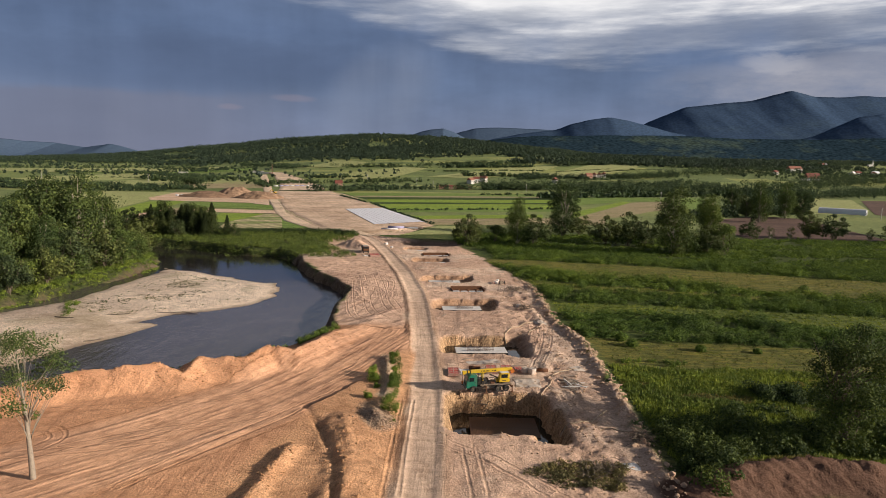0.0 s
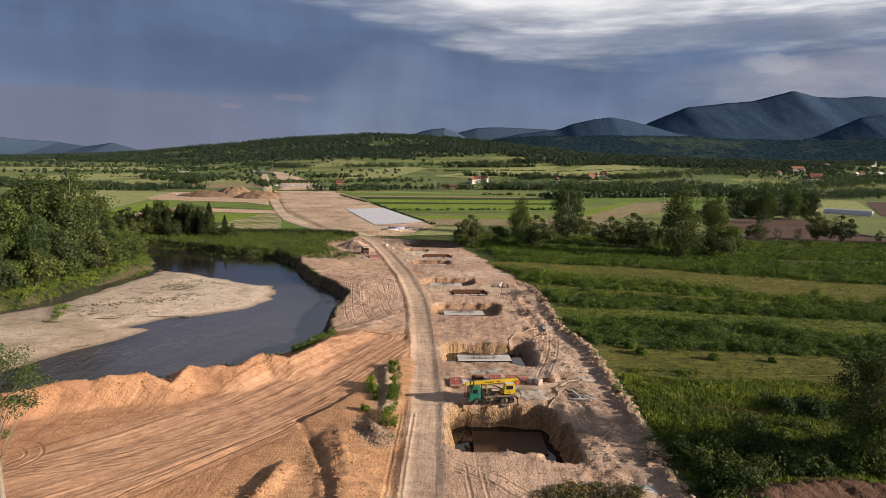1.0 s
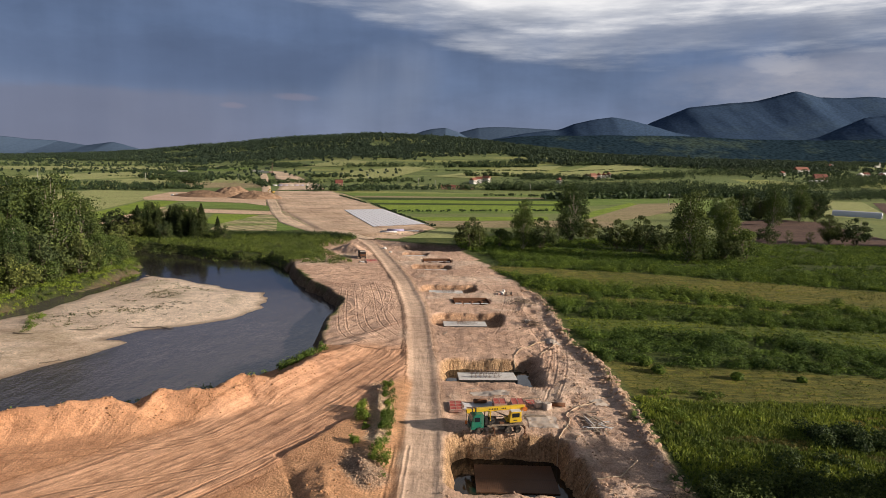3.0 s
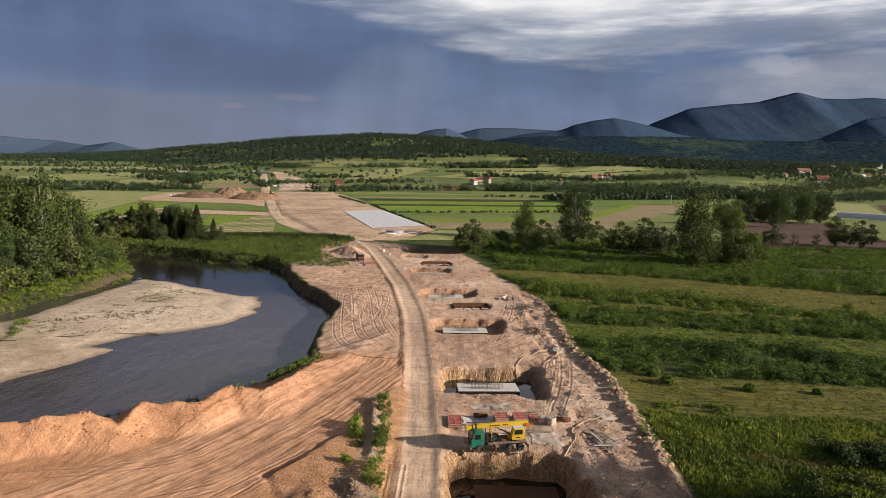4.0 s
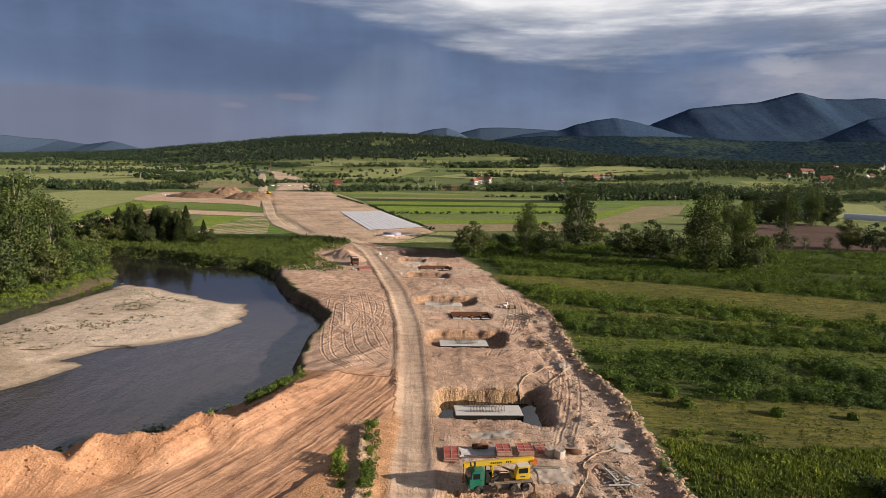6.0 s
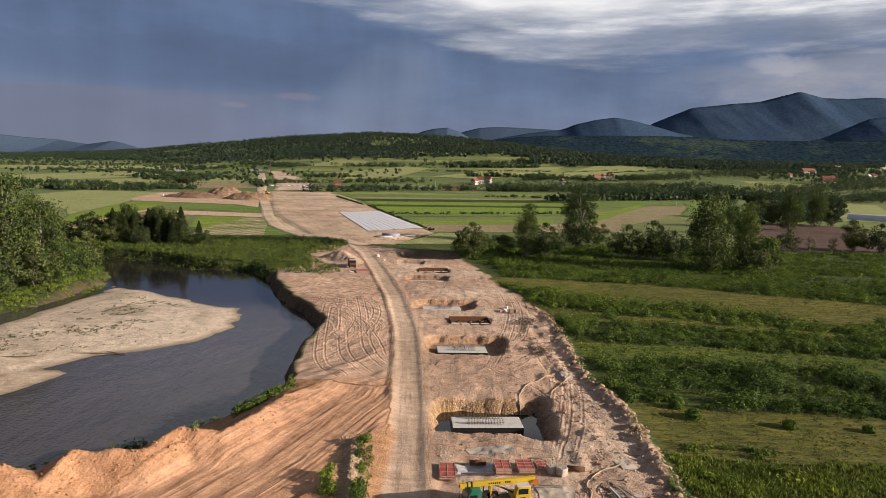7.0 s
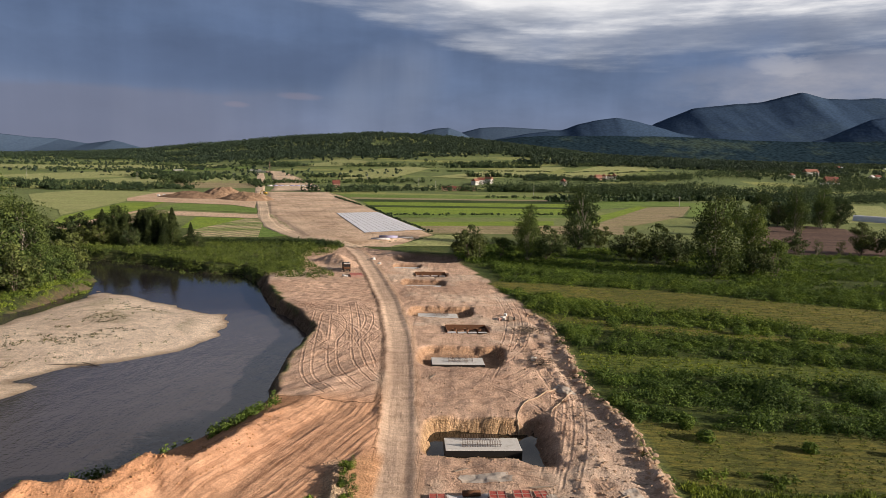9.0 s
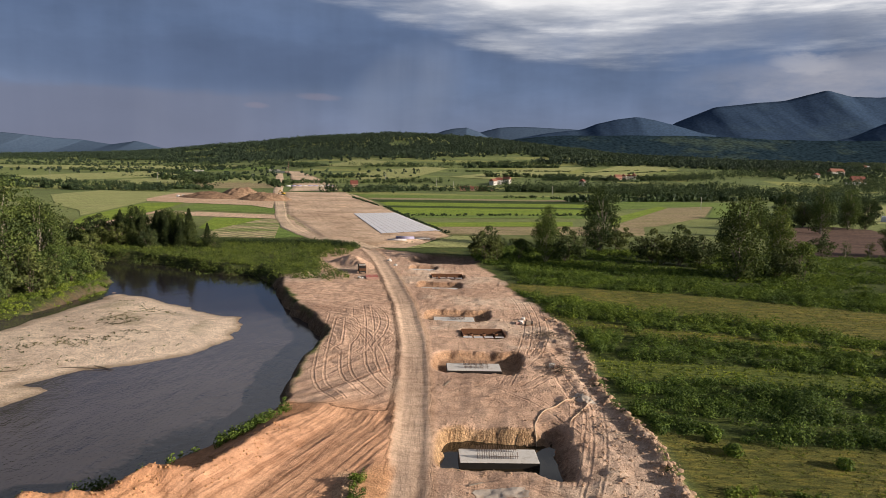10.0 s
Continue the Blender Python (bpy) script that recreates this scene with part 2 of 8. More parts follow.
    height = math_node(nt, "ADD", height, math_node(nt, "MULTIPLY", math_node(nt, "MULTIPLY", clump, turf), 0.9))
    height = math_node(nt, "ADD", height, math_node(nt, "MULTIPLY", math_node(nt, "MULTIPLY", gouge, steep), 1.1))
    bumped(nt, bsdf, height, 1.0, 0.55)
    return m


def water_material(name, colour, rough=0.05, ripple=0.25, scale=0.5):
    m, nt, bsdf = material(name)
    pos = node(nt, "ShaderNodeNewGeometry").outputs["Position"]
    st = node(nt, "ShaderNodeMapping", ("Vector", pos), ("Scale", (1.0, 0.45, 1.0)), ("Rotation", (0, 0, radians(-35)))).outputs[0]
    a = noise_tex(nt, st, scale, 3.0, 0.6)
    b = noise_tex(nt, pos, scale * 5, 2.0, 0.5)
    shoal = noise_tex(nt, pos, 0.04, 3.0, 0.5)
    col = mix(nt, ramp(nt, shoal, (0.35, 0.0), (0.7, 1.0)), colour, tuple(c * 1.35 for c in colour))
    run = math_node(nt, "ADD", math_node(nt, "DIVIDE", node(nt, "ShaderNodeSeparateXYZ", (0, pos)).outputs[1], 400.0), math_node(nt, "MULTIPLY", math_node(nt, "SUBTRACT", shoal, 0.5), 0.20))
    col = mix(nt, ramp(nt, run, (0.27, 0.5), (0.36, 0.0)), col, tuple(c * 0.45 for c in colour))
    # far reach: dark of the mirrored trees put into the base colour
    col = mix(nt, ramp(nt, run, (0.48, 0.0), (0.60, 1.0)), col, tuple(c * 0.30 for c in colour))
    nt.links.new(col, bsdf.inputs["Base Color"])
    bsdf.inputs["Roughness"].default_value, bsdf.inputs["IOR"].default_value = rough, 1.42
    calm = ramp(nt, math_node(nt, "ADD", math_node(nt, "DIVIDE", node(nt, "ShaderNodeSeparateXYZ", (0, pos)).outputs[1], 400.0), math_node(nt, "MULTIPLY", math_node(nt, "SUBTRACT", shoal, 0.5), 0.25)), (0.46, 1.0), (0.58, 0.12))
    bumped(nt, bsdf, math_node(nt, "MULTIPLY", math_node(nt, "ADD", a, math_node(nt, "MULTIPLY", b, 0.35)), calm), ripple, 0.25)
    return m


def leaf_material(name, dark, light, yellow=None):
    """Foliage that varies leaf by leaf and bush by bush."""
    m, nt, bsdf = material(name)
    geo = node(nt, "ShaderNodeNewGeometry")
    isl = geo.outputs["Random Per Island"]
    obj = node(nt, "ShaderNodeObjectInfo").outputs["Random"]
    patch = noise_tex(nt, geo.outputs["Position"], 0.11, 4.0, 0.6)
    col = mix(nt, isl, dark, light)
    col = mix(nt, 1.0, col, ramp(nt, patch, (0.36, (0.62, 0.66, 0.74)), (0.64, (1.42, 1.32, 1.1))), "MULTIPLY")
    col = mix(nt, 1.0, col, ramp(nt, obj, (0.0, (0.78, 0.82, 0.9)), (1.0, (1.25, 1.15, 1.0))), "MULTIPLY")
    if yellow:
        col = mix(nt, ramp(nt, math_node(nt, "MULTIPLY", isl, patch), (0.45, 0.0), (0.62, 1.0)), col, yellow)
    nt.links.new(col, bsdf.inputs["Base Color"])
    bsdf.inputs["Roughness"].default_value = 0.75
    bsdf.inputs["Specular IOR Level"].default_value = 0.25
    glow = node(nt, "ShaderNodeBsdfTranslucent", ("Color", col))
    both = node(nt, "ShaderNodeMixShader", (0, 0.2), (1, bsdf.outputs[0]), (2, glow.outputs[0]))
    nt.links.new(both.outputs[0], nt.nodes["Material Output"].inputs["Surface"])
    return m


def crop_material(name, colour, other, rows=0.0, angle=0.0, scale=0.05):
    """A field: two tones in patches, with drill rows of the given spacing in metres."""
    m, nt, bsdf = material(name)
    pos = node(nt, "ShaderNodeNewGeometry").outputs["Position"]
    st = node(nt, "ShaderNodeMapping", ("Vector", pos), ("Scale", (0.35, 2.2, 1.0)), ("Rotation", (0, 0, radians(-angle)))).outputs[0]
    streak = noise_tex(nt, st, scale, 6.0, 0.7)
    fine = noise_tex(nt, pos, 0.6, 4.0, 0.7)
    col = mix(nt, ramp(nt, streak, (0.42, 0.0), (0.58, 1.0)), colour, other)
    col = mix(nt, 1.0, col, ramp(nt, fine, (0.36, 0.66), (0.64, 1.34)), "MULTIPLY")
    if rows:
        turn = node(nt, "ShaderNodeMapping", ("Vector", pos), ("Rotation", (0, 0, radians(-angle)))).outputs[0]
        wave = node(nt, "ShaderNodeTexWave", ("Vector", turn), ("Scale", 0.314 / rows), ("Distortion", 1.5), bands_direction="Y").outputs["Fac"]
        col = mix(nt, 1.0, col, ramp(nt, wave, (0.2, 0.75), (0.8, 1.2)), "MULTIPLY")
    nt.links.new(col, bsdf.inputs["Base Color"])
    bsdf.inputs["Roughness"].default_value = 0.95
    bsdf.inputs["Specular IOR Level"].default_value = 0.1
    bumped(nt, bsdf, fine, 0.6, 0.3)
    return m


def far_material(name, wood, grass, scale=0.004, grain=0.08):
    """Wooded slopes far away: tree crowns as grain with the shade between them painted darker, clearings as patches."""
    m, nt, bsdf = material(name)
    pos = node(nt, "ShaderNodeNewGeometry").outputs["Position"]
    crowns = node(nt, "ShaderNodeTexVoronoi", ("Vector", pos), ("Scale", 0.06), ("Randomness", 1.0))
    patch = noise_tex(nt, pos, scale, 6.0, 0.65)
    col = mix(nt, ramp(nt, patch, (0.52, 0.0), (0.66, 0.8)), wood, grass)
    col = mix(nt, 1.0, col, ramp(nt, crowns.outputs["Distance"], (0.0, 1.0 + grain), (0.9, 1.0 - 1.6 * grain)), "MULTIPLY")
    nt.links.new(col, bsdf.inputs["Base Color"])
    bsdf.inputs["Roughness"].default_value = 1.0
    bsdf.inputs["Specular IOR Level"].default_value = 0.0
    bumped(nt, bsdf, crowns.outputs["Distance"], 0.15, 4.0)
    return m


EARTH = earth_material()
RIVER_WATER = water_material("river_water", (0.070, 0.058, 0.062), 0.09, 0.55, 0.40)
PIT_WATER = water_material("pit_water", (0.035, 0.026, 0.016), 0.03, 0.03, 0.8)


# ---- plan ----
def lattice(ix, iy, seed):
    h = np.sin(ix * 127.1 + iy * 311.7 + seed * 74.7) * 43758.5453
    return h - np.floor(h)


def value_noise(x, y, seed=0):
    ix, iy = np.floor(x), np.floor(y)
    fx, fy = x - ix, y - iy
    fx, fy = fx * fx * (3 - 2 * fx), fy * fy * (3 - 2 * fy)
    a, b = lattice(ix, iy, seed), lattice(ix + 1, iy, seed)
    c, d = lattice(ix, iy + 1, seed), lattice(ix + 1, iy + 1, seed)
    return (a + (b - a) * fx) * (1 - fy) + (c + (d - c) * fx) * fy


def fbm(x, y, size, octaves=4, seed=0):
    """Fractal noise about -1 to 1, features of the given size."""
    total, amp, s = 0.0, 0.5, 1.0 / size
    for o in range(octaves):
        total = total + amp * (2 * value_noise(x * s, y * s, seed + o) - 1)
        amp, s = amp * 0.5, s * 2.03
    return total


def smooth(x, lo, hi):
    t = np.clip((x - lo) / np.where(np.asarray(hi - lo) == 0, 1e-6, hi - lo), 0, 1)
    return t * t * (3 - 2 * t)


def line_near(x, y, line):
    """Distance to a polyline, length along it to the nearest place, and side (positive: to the right of its run)."""
    best, along, side, run = np.full(np.shape(x), 1e9), np.zeros(np.shape(x)), np.zeros(np.shape(x)), 0.0
    for (ax, ay, *_), (bx, by, *_) in zip(line, line[1:]):
        dx, dy = bx - ax, by - ay
        length = math.hypot(dx, dy)
        t = np.clip(((x - ax) * dx + (y - ay) * dy) / length**2, 0, 1)
        d = np.hypot(x - ax - t * dx, y - ay - t * dy)
        near = d < best
        best = np.where(near, d, best)
        along = np.where(near, run + t * length, along)
        side = np.where(near, np.sign((x - ax) * dy - (y - ay) * dx), side)
        run += length
    return best, along, side


def line_value(line, along):
    """The third number of the polyline's points, by length along it."""
    runs = np.cumsum([0] + [math.hypot(b[0] - a[0], b[1] - a[1]) for a, b in zip(line, line[1:])])
    return np.interp(along, runs, [p[2] for p in line])


def within(x, y, poly):
    """Signed distance to a polygon's edge, positive inside."""
    d, _, _ = line_near(x, y, poly + poly[:1])
    odd = np.zeros(np.shape(x), bool)
    for (ax, ay), (bx, by) in zip(poly, poly[1:] + poly[:1]):
        if ay != by:
            odd ^= ((ay > y) != (by > y)) & (x < (bx - ax) * (y - ay) / (by - ay) + ax)
    return np.where(odd, d, -d)


WATER = -3.0
RIVER = [(-180, 30), (-90, 80), (-70, 95), (-54, 106.5), (-43, 115), (-38, 120.5), (-33, 128.5), (-29.2, 138), (-28, 146),
         (-30, 155), (-31.4, 170), (-31.3, 189), (-37.5, 202), (-45, 212), (-51, 222), (-57, 236), (-61, 250),
         (-74, 268), (-87, 267), (-114, 280), (-140, 287), (-190, 300), (-260, 310), (-260, 275), (-175, 262),
         (-118, 243), (-113, 226), (-116, 200), (-117, 178), (-127, 160), (-150, 130), (-200, 100), (-260, 60)]
BAR = [(-108, 231), (-92, 224.5), (-73, 213), (-59, 207.3), (-55, 198), (-53.5, 187), (-57, 175), (-65, 167), (-73, 162.5),
       (-78, 154), (-72, 152.5), (-75, 142), (-80, 134), (-84, 122), (-90, 112), (-110, 98), (-150, 115), (-128, 145),
       (-109, 174), (-107.5, 200), (-105.5, 220)]
BERM = [(-95, 74, 3.0), (-68, 91.7, 3.0), (-60.5, 98.5, 3.2), (-50, 104.5, 3.2), (-45.3, 103.5, 1.6), (-44.5, 109, 3.1), (-37, 110.5, 3.0),
        (-34.5, 116.5, 3.2), (-29.5, 116.5, 2.2), (-27, 124, 2.4), (-25.3, 133, 1.8), (-20, 146, 0.5), (-15, 165, 0.25)]
HAUL = [(-3.5, -120), (-3.5, 82), (-4.1, 102), (-6.6, 136), (-8.6, 160), (-11.2, 183), (-17.5, 218), (-28, 261), (-37, 295), (-47, 323),
        (-66, 337), (-95, 398), (-130, 478), (-160, 560), (-197, 665), (-215, 800)]
RAMP = [(-60, 62), (-40, 84), (-30, 98), (-21, 116), (-13, 138), (-10, 160)]
LOW_EDGE = [(-23.4, 94), (-21, 97), (-15.6, 108), (-12.9, 118), (-9.9, 128), (-8.8, 142)]
PLATFORM = [(-66, 335), (-54, 328), (-33, 344), (-13, 374), (-79, 557), (-117, 655), (-140, 715), (-196, 690), (-130, 476)]
SITE = [(-8, -120), (26, -120), (27.5, 84), (28, 136), (24.5, 155), (24, 200), (12, 246), (6, 275), (-4, 302), (-35, 318), (-60, 330), (-62, 300), (-52, 262),
        (-64, 252), (-45, 214), (-31, 190), (-28, 146), (-14, 140), (-8, 130)]
RIDGE = [(26, -110, 0.75), (27, 84, 0.8), (28, 111, 0.8), (28, 136, 0.85), (24.6, 155, 0.8), (24.4, 180, 0.75), (23.6, 200, 0.7), (20, 209, 0.1)]
# x0, x1, y0, y1, depth, corner
PITS = [(-1.3, 16.2, 88.0, 105.0, 4.2, 3.5), (12.0, 17.6, 85.5, 98.0, 3.6, 2.0), (-2.8, 14.5, 126.0, 139.8, 3.4, 3.0), (11.0, 17.0, 124.0, 143.0, 3.0, 2.5),
        (-6.3, 11.6, 163.5, 177.5, 1.5, 4.0), (8.0, 12.0, 168.0, 178.0, 1.9, 2.0), (-1.4, 9.3, 187.0, 194.5, 1.0, 2.0), (-11.3, 6.0, 201.0, 213.5, 1.3, 4.0),
        (2.6, 6.2, 204.0, 214.0, 1.7, 2.0), (-17.0, -2.3, 240.0, 251.0, 1.2, 3.0), (-14.0, -2.0, 255.5, 266.0, 1.2, 2.0), (-23.0, -12.0, 271.0, 282.0, 1.0, 3.0),
        (-26.0, 3.0, 286.0, 312.0, 2.2, 9.0)]
# crest polylines with heights; slope 1: how far the flank runs
HEAPS = [([(-21.3, 82.6, 0.4), (-21.2, 80.5, 1.0), (-21.5, 75, 1.2), (-22.2, 70, 1.2), (-23, 60, 1.2)], 2.8),
         ([(-16.0, 91.5, 0.9), (-14.6, 86.5, 1.25), (-13.2, 81, 1.4), (-12.2, 74, 1.4), (-11.6, 60, 1.3)], 6.0),
         ([(-12.9, 122, 0.6), (-12.4, 118, 1.25), (-11.6, 112, 1.4), (-10.9, 106, 1.35), (-10.4, 101, 1.0)], 2.3),
         ([(-12.4, 95.5, 0.8), (-11.4, 92.5, 1.45), (-9.6, 89.5, 1.0)], 3.0),
         ([(30, 72, 1.5), (36, 76, 2.4), (44, 78, 2.7), (55, 77, 2.5), (70, 74, 2.5)], 5.5),
         ([(-48, 282, 2.5), (-43, 278, 3.2), (-40, 272, 2.0)], 6.0),
         ([(-60, 262, 1.2), (-54, 266, 1.0)], 3.5)]
GULLY = [(-22.6, 95.4), (-20.0, 90.5), (-17.6, 85.5), (-15.4, 79.5), (-13.6, 73.5), (-12.8, 66)]
HILLS = [(-2300, 3100, 2), (-1900, 3000, 8), (-1400, 2900, 32), (-950, 2700, 74), (-620, 2650, 112), (-340, 2600, 138), (-60, 2500, 124), (200, 2350, 92), (450, 2200, 64), (800, 2100, 50)]


# single runs of a tracked or wheeled machine over the soft sand
TRACKS = [[(-34, 205), (-31, 186), (-28, 168), (-25, 154), (-19, 146)], [(-31, 210), (-27, 190), (-24, 172), (-21, 158), (-15, 149)],
          [(-27, 214), (-23, 196), (-20, 178), (-17, 162), (-12, 153)], [(-38, 211), (-29, 203), (-22, 204), (-17, 212)],
          [(-30, 178), (-24, 170), (-18, 176), (-15, 190)], [(-27, 160), (-22, 168), (-19, 184), (-20, 202), (-26, 214)],
          [(-44, 216), (-35, 206), (-25, 192), (-18, 176), (-14, 160)], [(-29, 166), (-24, 180), (-26, 196), (-33, 206)]]
TRACKS += [[(15.6, 215.5), (9.9, 203.1), (3.5, 197.5), (-5.4, 197.0)], [(17.5, 229.6), (19.1, 208.5), (17.8, 187.5), (13.8, 172.0), (5.5, 159.3), (-2.8, 154.2)],
           [(11.6, 238.2), (14.4, 223.3), (15.5, 203.2), (13.0, 180.8), (7.8, 157.6)], [(10.3, 254.6), (5.8, 231.9), (-1.4, 219.2), (-6.2, 215.1)],
           [(-3.7, 148.9), (3.0, 152.6), (11.2, 156.3), (18.4, 167.6)], [(-3.5, 143.6), (5.1, 146.2), (10.6, 147.9)], [(-2.2, 122.3), (2.6, 122.3), (8.8, 123.1), (13.8, 121.4)]]
TRACKS += [[(-62, 90.5), (-51.4, 92.8), (-39.6, 95.7), (-32.3, 100.7)], [(-51, 78.6), (-42.9, 84.6), (-32.7, 89.1), (-27.1, 92.7)], [(-38.6, 69.4), (-33.8, 78.1), (-28, 87.4), (-18.6, 101.9)],
           [(-56.8, 76.4), (-47.5, 78.9), (-38.1, 82.8)], [(-59.4, 83.2), (-56.2, 85.4), (-52.4, 82.1), (-53.9, 78.5)]]
TRACKS += [[(-52, 236), (-42, 226), (-30, 226), (-23, 236)], [(-55, 246), (-44, 238), (-34, 246), (-30, 256)], [(-48, 228), (-38, 232), (-28, 248)], [(-7.0, 100), (-7.0, 85.1), (-6.7, 69.3)], [(2.6, 84.2), (3.8, 70.2)], [(-2, 160), (6, 157.5), (14, 150), (19, 138)], [(-8, 197), (0, 198), (8, 199.5), (13, 206)], [(-14, 232), (-6, 228), (3, 226), (11, 232)], [(-20, 262), (-10, 253), (2, 252), (9, 246)], [(14, 122), (17, 135), (20, 150), (18, 165)], [(16, 118), (20, 132), (22.5, 150)], [(-1, 85), (6, 80), (14, 70)]]


def bent(line, times=2):
    """The polyline with its corners cut off, so that it curves."""
    for _ in range(times):
        cut = [line[0]]
        for (ax, ay), (bx, by) in zip(line, line[1:]):
            cut += [(0.75 * ax + 0.25 * bx, 0.75 * ay + 0.25 * by), (0.25 * ax + 0.75 * bx, 0.25 * ay + 0.75 * by)]
        line = cut + [line[-1]]
    return line


def track_runs(x, y, groups=6):
    """Distance to the nearest machine run, for each of several groups of runs."""
    out = np.full((len(x), groups), 9.0)
    for k, line in enumerate(TRACKS):
        xs, ys = [p[0] for p in line], [p[1] for p in line]
        box = (x > min(xs) - 5) & (x < max(xs) + 5) & (y > min(ys) - 5) & (y < max(ys) + 5)
        curve = bent(line)
        d, along, _ = line_near(x[box], y[box], curve)
        end = sum(math.hypot(q[0] - p[0], q[1] - p[1]) for p, q in zip(curve, curve[1:]))
        d = np.where((along < 0.01) | (along > end - 0.01), 9.0, d)
        out[box, k % groups] = np.minimum(out[box, k % groups], d)
    return out


# rows of berry shrubs on the east fields: x, then y of each edge
ROW_X = (10, 30, 50, 75, 100, 140, 260)
ROW_Y = {"a_back": (286, 280, 274, 267, 258, 254, 250), "a_front": (252, 251, 249, 245, 235.5, 224, 205), "c_back": (242, 233, 220, 212, 198, 190, 170),
         "c_front": (224, 208, 201.5, 196.4, 190, 181, 160), "d_front": (210, 197.5, 193.5, 189, 186.5, 179, 158), "e_front": (190, 176, 175.7, 173, 170, 164, 145),
         "g_back": (167, 163, 165, 162, 153, 146, 130), "g_front": (143, 140.8, 138.4, 136.7, 134, 130, 115), "h_front": (122, 121.5, 121, 120, 118, 112, 100)}
GREEN_WEST = [(60, 30.5), (84, 30.0), (111, 30.5), (136, 30.5), (155, 27), (180, 27), (203, 25), (229, 16.8), (246, 12), (252, 13), (256, 18), (262, 14), (279, 13.5), (290, 4), (310, -2)]


def row_edge(name, x):
    return np.interp(x, ROW_X, ROW_Y[name]) + 1.6 * fbm(np.asarray(x, float), len(name) * 9.0 + 0 * np.asarray(x, float), 9, 3, 17)


def green_west(y):
    return np.interp(y, [p[0] for p in GREEN_WEST], [p[1] for p in GREEN_WEST])


def between(x, y, back, front, soft=1.5):
    """How far a place lies in the strip between two edges, 0 to 1."""
    return smooth(row_edge(back, x) - y, -soft, soft) * smooth(y - row_edge(front, x), -soft, soft)


def pit_shape(x, y, x0, x1, y0, y1, corner):
    """Signed distance to a rounded rectangle, positive inside."""
    cx, cy, hx, hy = (x0 + x1) / 2, (y0 + y1) / 2, (x1 - x0) / 2 - corner, (y1 - y0) / 2 - corner
    qx, qy = np.abs(x - cx) - hx, np.abs(y - cy) - hy
    return corner - np.hypot(np.maximum(qx, 0), np.maximum(qy, 0)) - np.minimum(np.maximum(qx, qy), 0)


def heights(x, y):
    """The ground's height at arrays of places."""
    x, y = np.asarray(x, float), np.asarray(y, float)
    n1, n2, n3 = fbm(x, y, 14, 4, 1), fbm(x, y, 4.0, 4, 11), fbm(x, y, 1.6, 3, 21)
    near = smooth(-np.hypot(np.maximum(np.abs(x + 30) - 130, 0), np.maximum(np.abs(y - 180) - 180, 0)), -60, 0)
    z = near * (0.25 * n1)
    # site: churned earth
    site = smooth(within(x, y, SITE), -2, 3)
    d_haul, _, side_haul = line_near(x, y, HAUL)
    off_road = smooth(d_haul, 2.5, 4.5)
    z = z + 0.12 * site * smooth(4.0 - d_haul, 0, 1.2) * (1 - smooth(2.6 - d_haul, 0, 1.2)) + site * off_road * (0.30 * n2 + 0.14 * n3) + site * 0.1
    ridged = 1 - 2 * np.abs(fbm(x, y, 2.2, 3, 71))
    z = z + 0.12 * site * smooth(4.0 - d_haul, 0, 1.2) * (1 - smooth(2.6 - d_haul, 0, 1.2)) + site * off_road * 0.12 * (ridged - 0.5)
    # rough spoil on the site's east side
    spoil = site * smooth(x, 11 + 0.02 * y, 18) * smooth(24.0 - x, 0, 2.5) * smooth(215 - y, 0, 20)
    z = z + spoil * (0.75 * np.abs(fbm(x * 1.4, y * 0.32, 5, 4, 31)) + 0.26 * n3 + 0.18 * fbm(x, y * 0.6, 0.9, 2, 81))
    # ridge of topsoil with a ditch inside it
    d, along, side = line_near(x, y, RIDGE)
    top = line_value(RIDGE, along) * (0.78 + 0.4 * n2 + 0.35 * n3 + 0.3 * fbm(x, y, 0.9, 2, 82) + 0.20 * np.sin(along * 2 * math.pi / 2.3 + 2 * n1))
    across = d * side
    z = z + top * np.exp(-((across / 1.05) ** 2)) - 0.16 * np.minimum(top, 1) * np.exp(-(((across + 2.6) / 0.7) ** 2))
    # ramp of orange earth, its low edge and the slope beyond it
    d_low, along_low, side_low = line_near(x, y, LOW_EDGE)
    step = smooth(d_low * side_low + 0.5 * n3, -0.1, 0.45) * np.exp(-d_low / 8) * smooth(-6.8 - x, 0, 2.0) * smooth(132 - y, 0, 12) * smooth(y, 91, 96)
    z = z + 0.42 * step + 0.35 * smooth(150 - y, 0, 20) * smooth(within(x, y, RIVER), 1, -3) * smooth(-7 - x, 0, 3)
    # berm and heaps
    d, along, side = line_near(x, y, BERM)
    top = line_value(BERM, along) * (1 + 0.22 * fbm(x, y, 6, 3, 41) + 0.14 * n3 + 0.10 * fbm(x, y, 0.9, 2, 84))
    z = z + top * np.clip(1 - (d + 0.9 * n2 * smooth(d, 0, 2)) / 5.2, 0, 1) ** 1.15
    for crest, flank in HEAPS:
        d, along, side = line_near(x, y, crest)
        top = line_value(crest, along) * (1 + 0.34 * n2 + 0.24 * fbm(x, y, 1.1, 3, 83))
        z = np.maximum(z, top * np.clip(1 - d / flank, -1, 1) + 0.15 * n3 - 0.001)
    # washed gully between the heaps
    d, _, _ = line_near(x, y, GULLY)
    z = z - 0.42 * np.exp(-((d / 0.45) ** 2)) * (1 + 0.8 * n2)
    # furrows on the reddish mound
    d, _, _ = line_near(x, y, HEAPS[4][0])
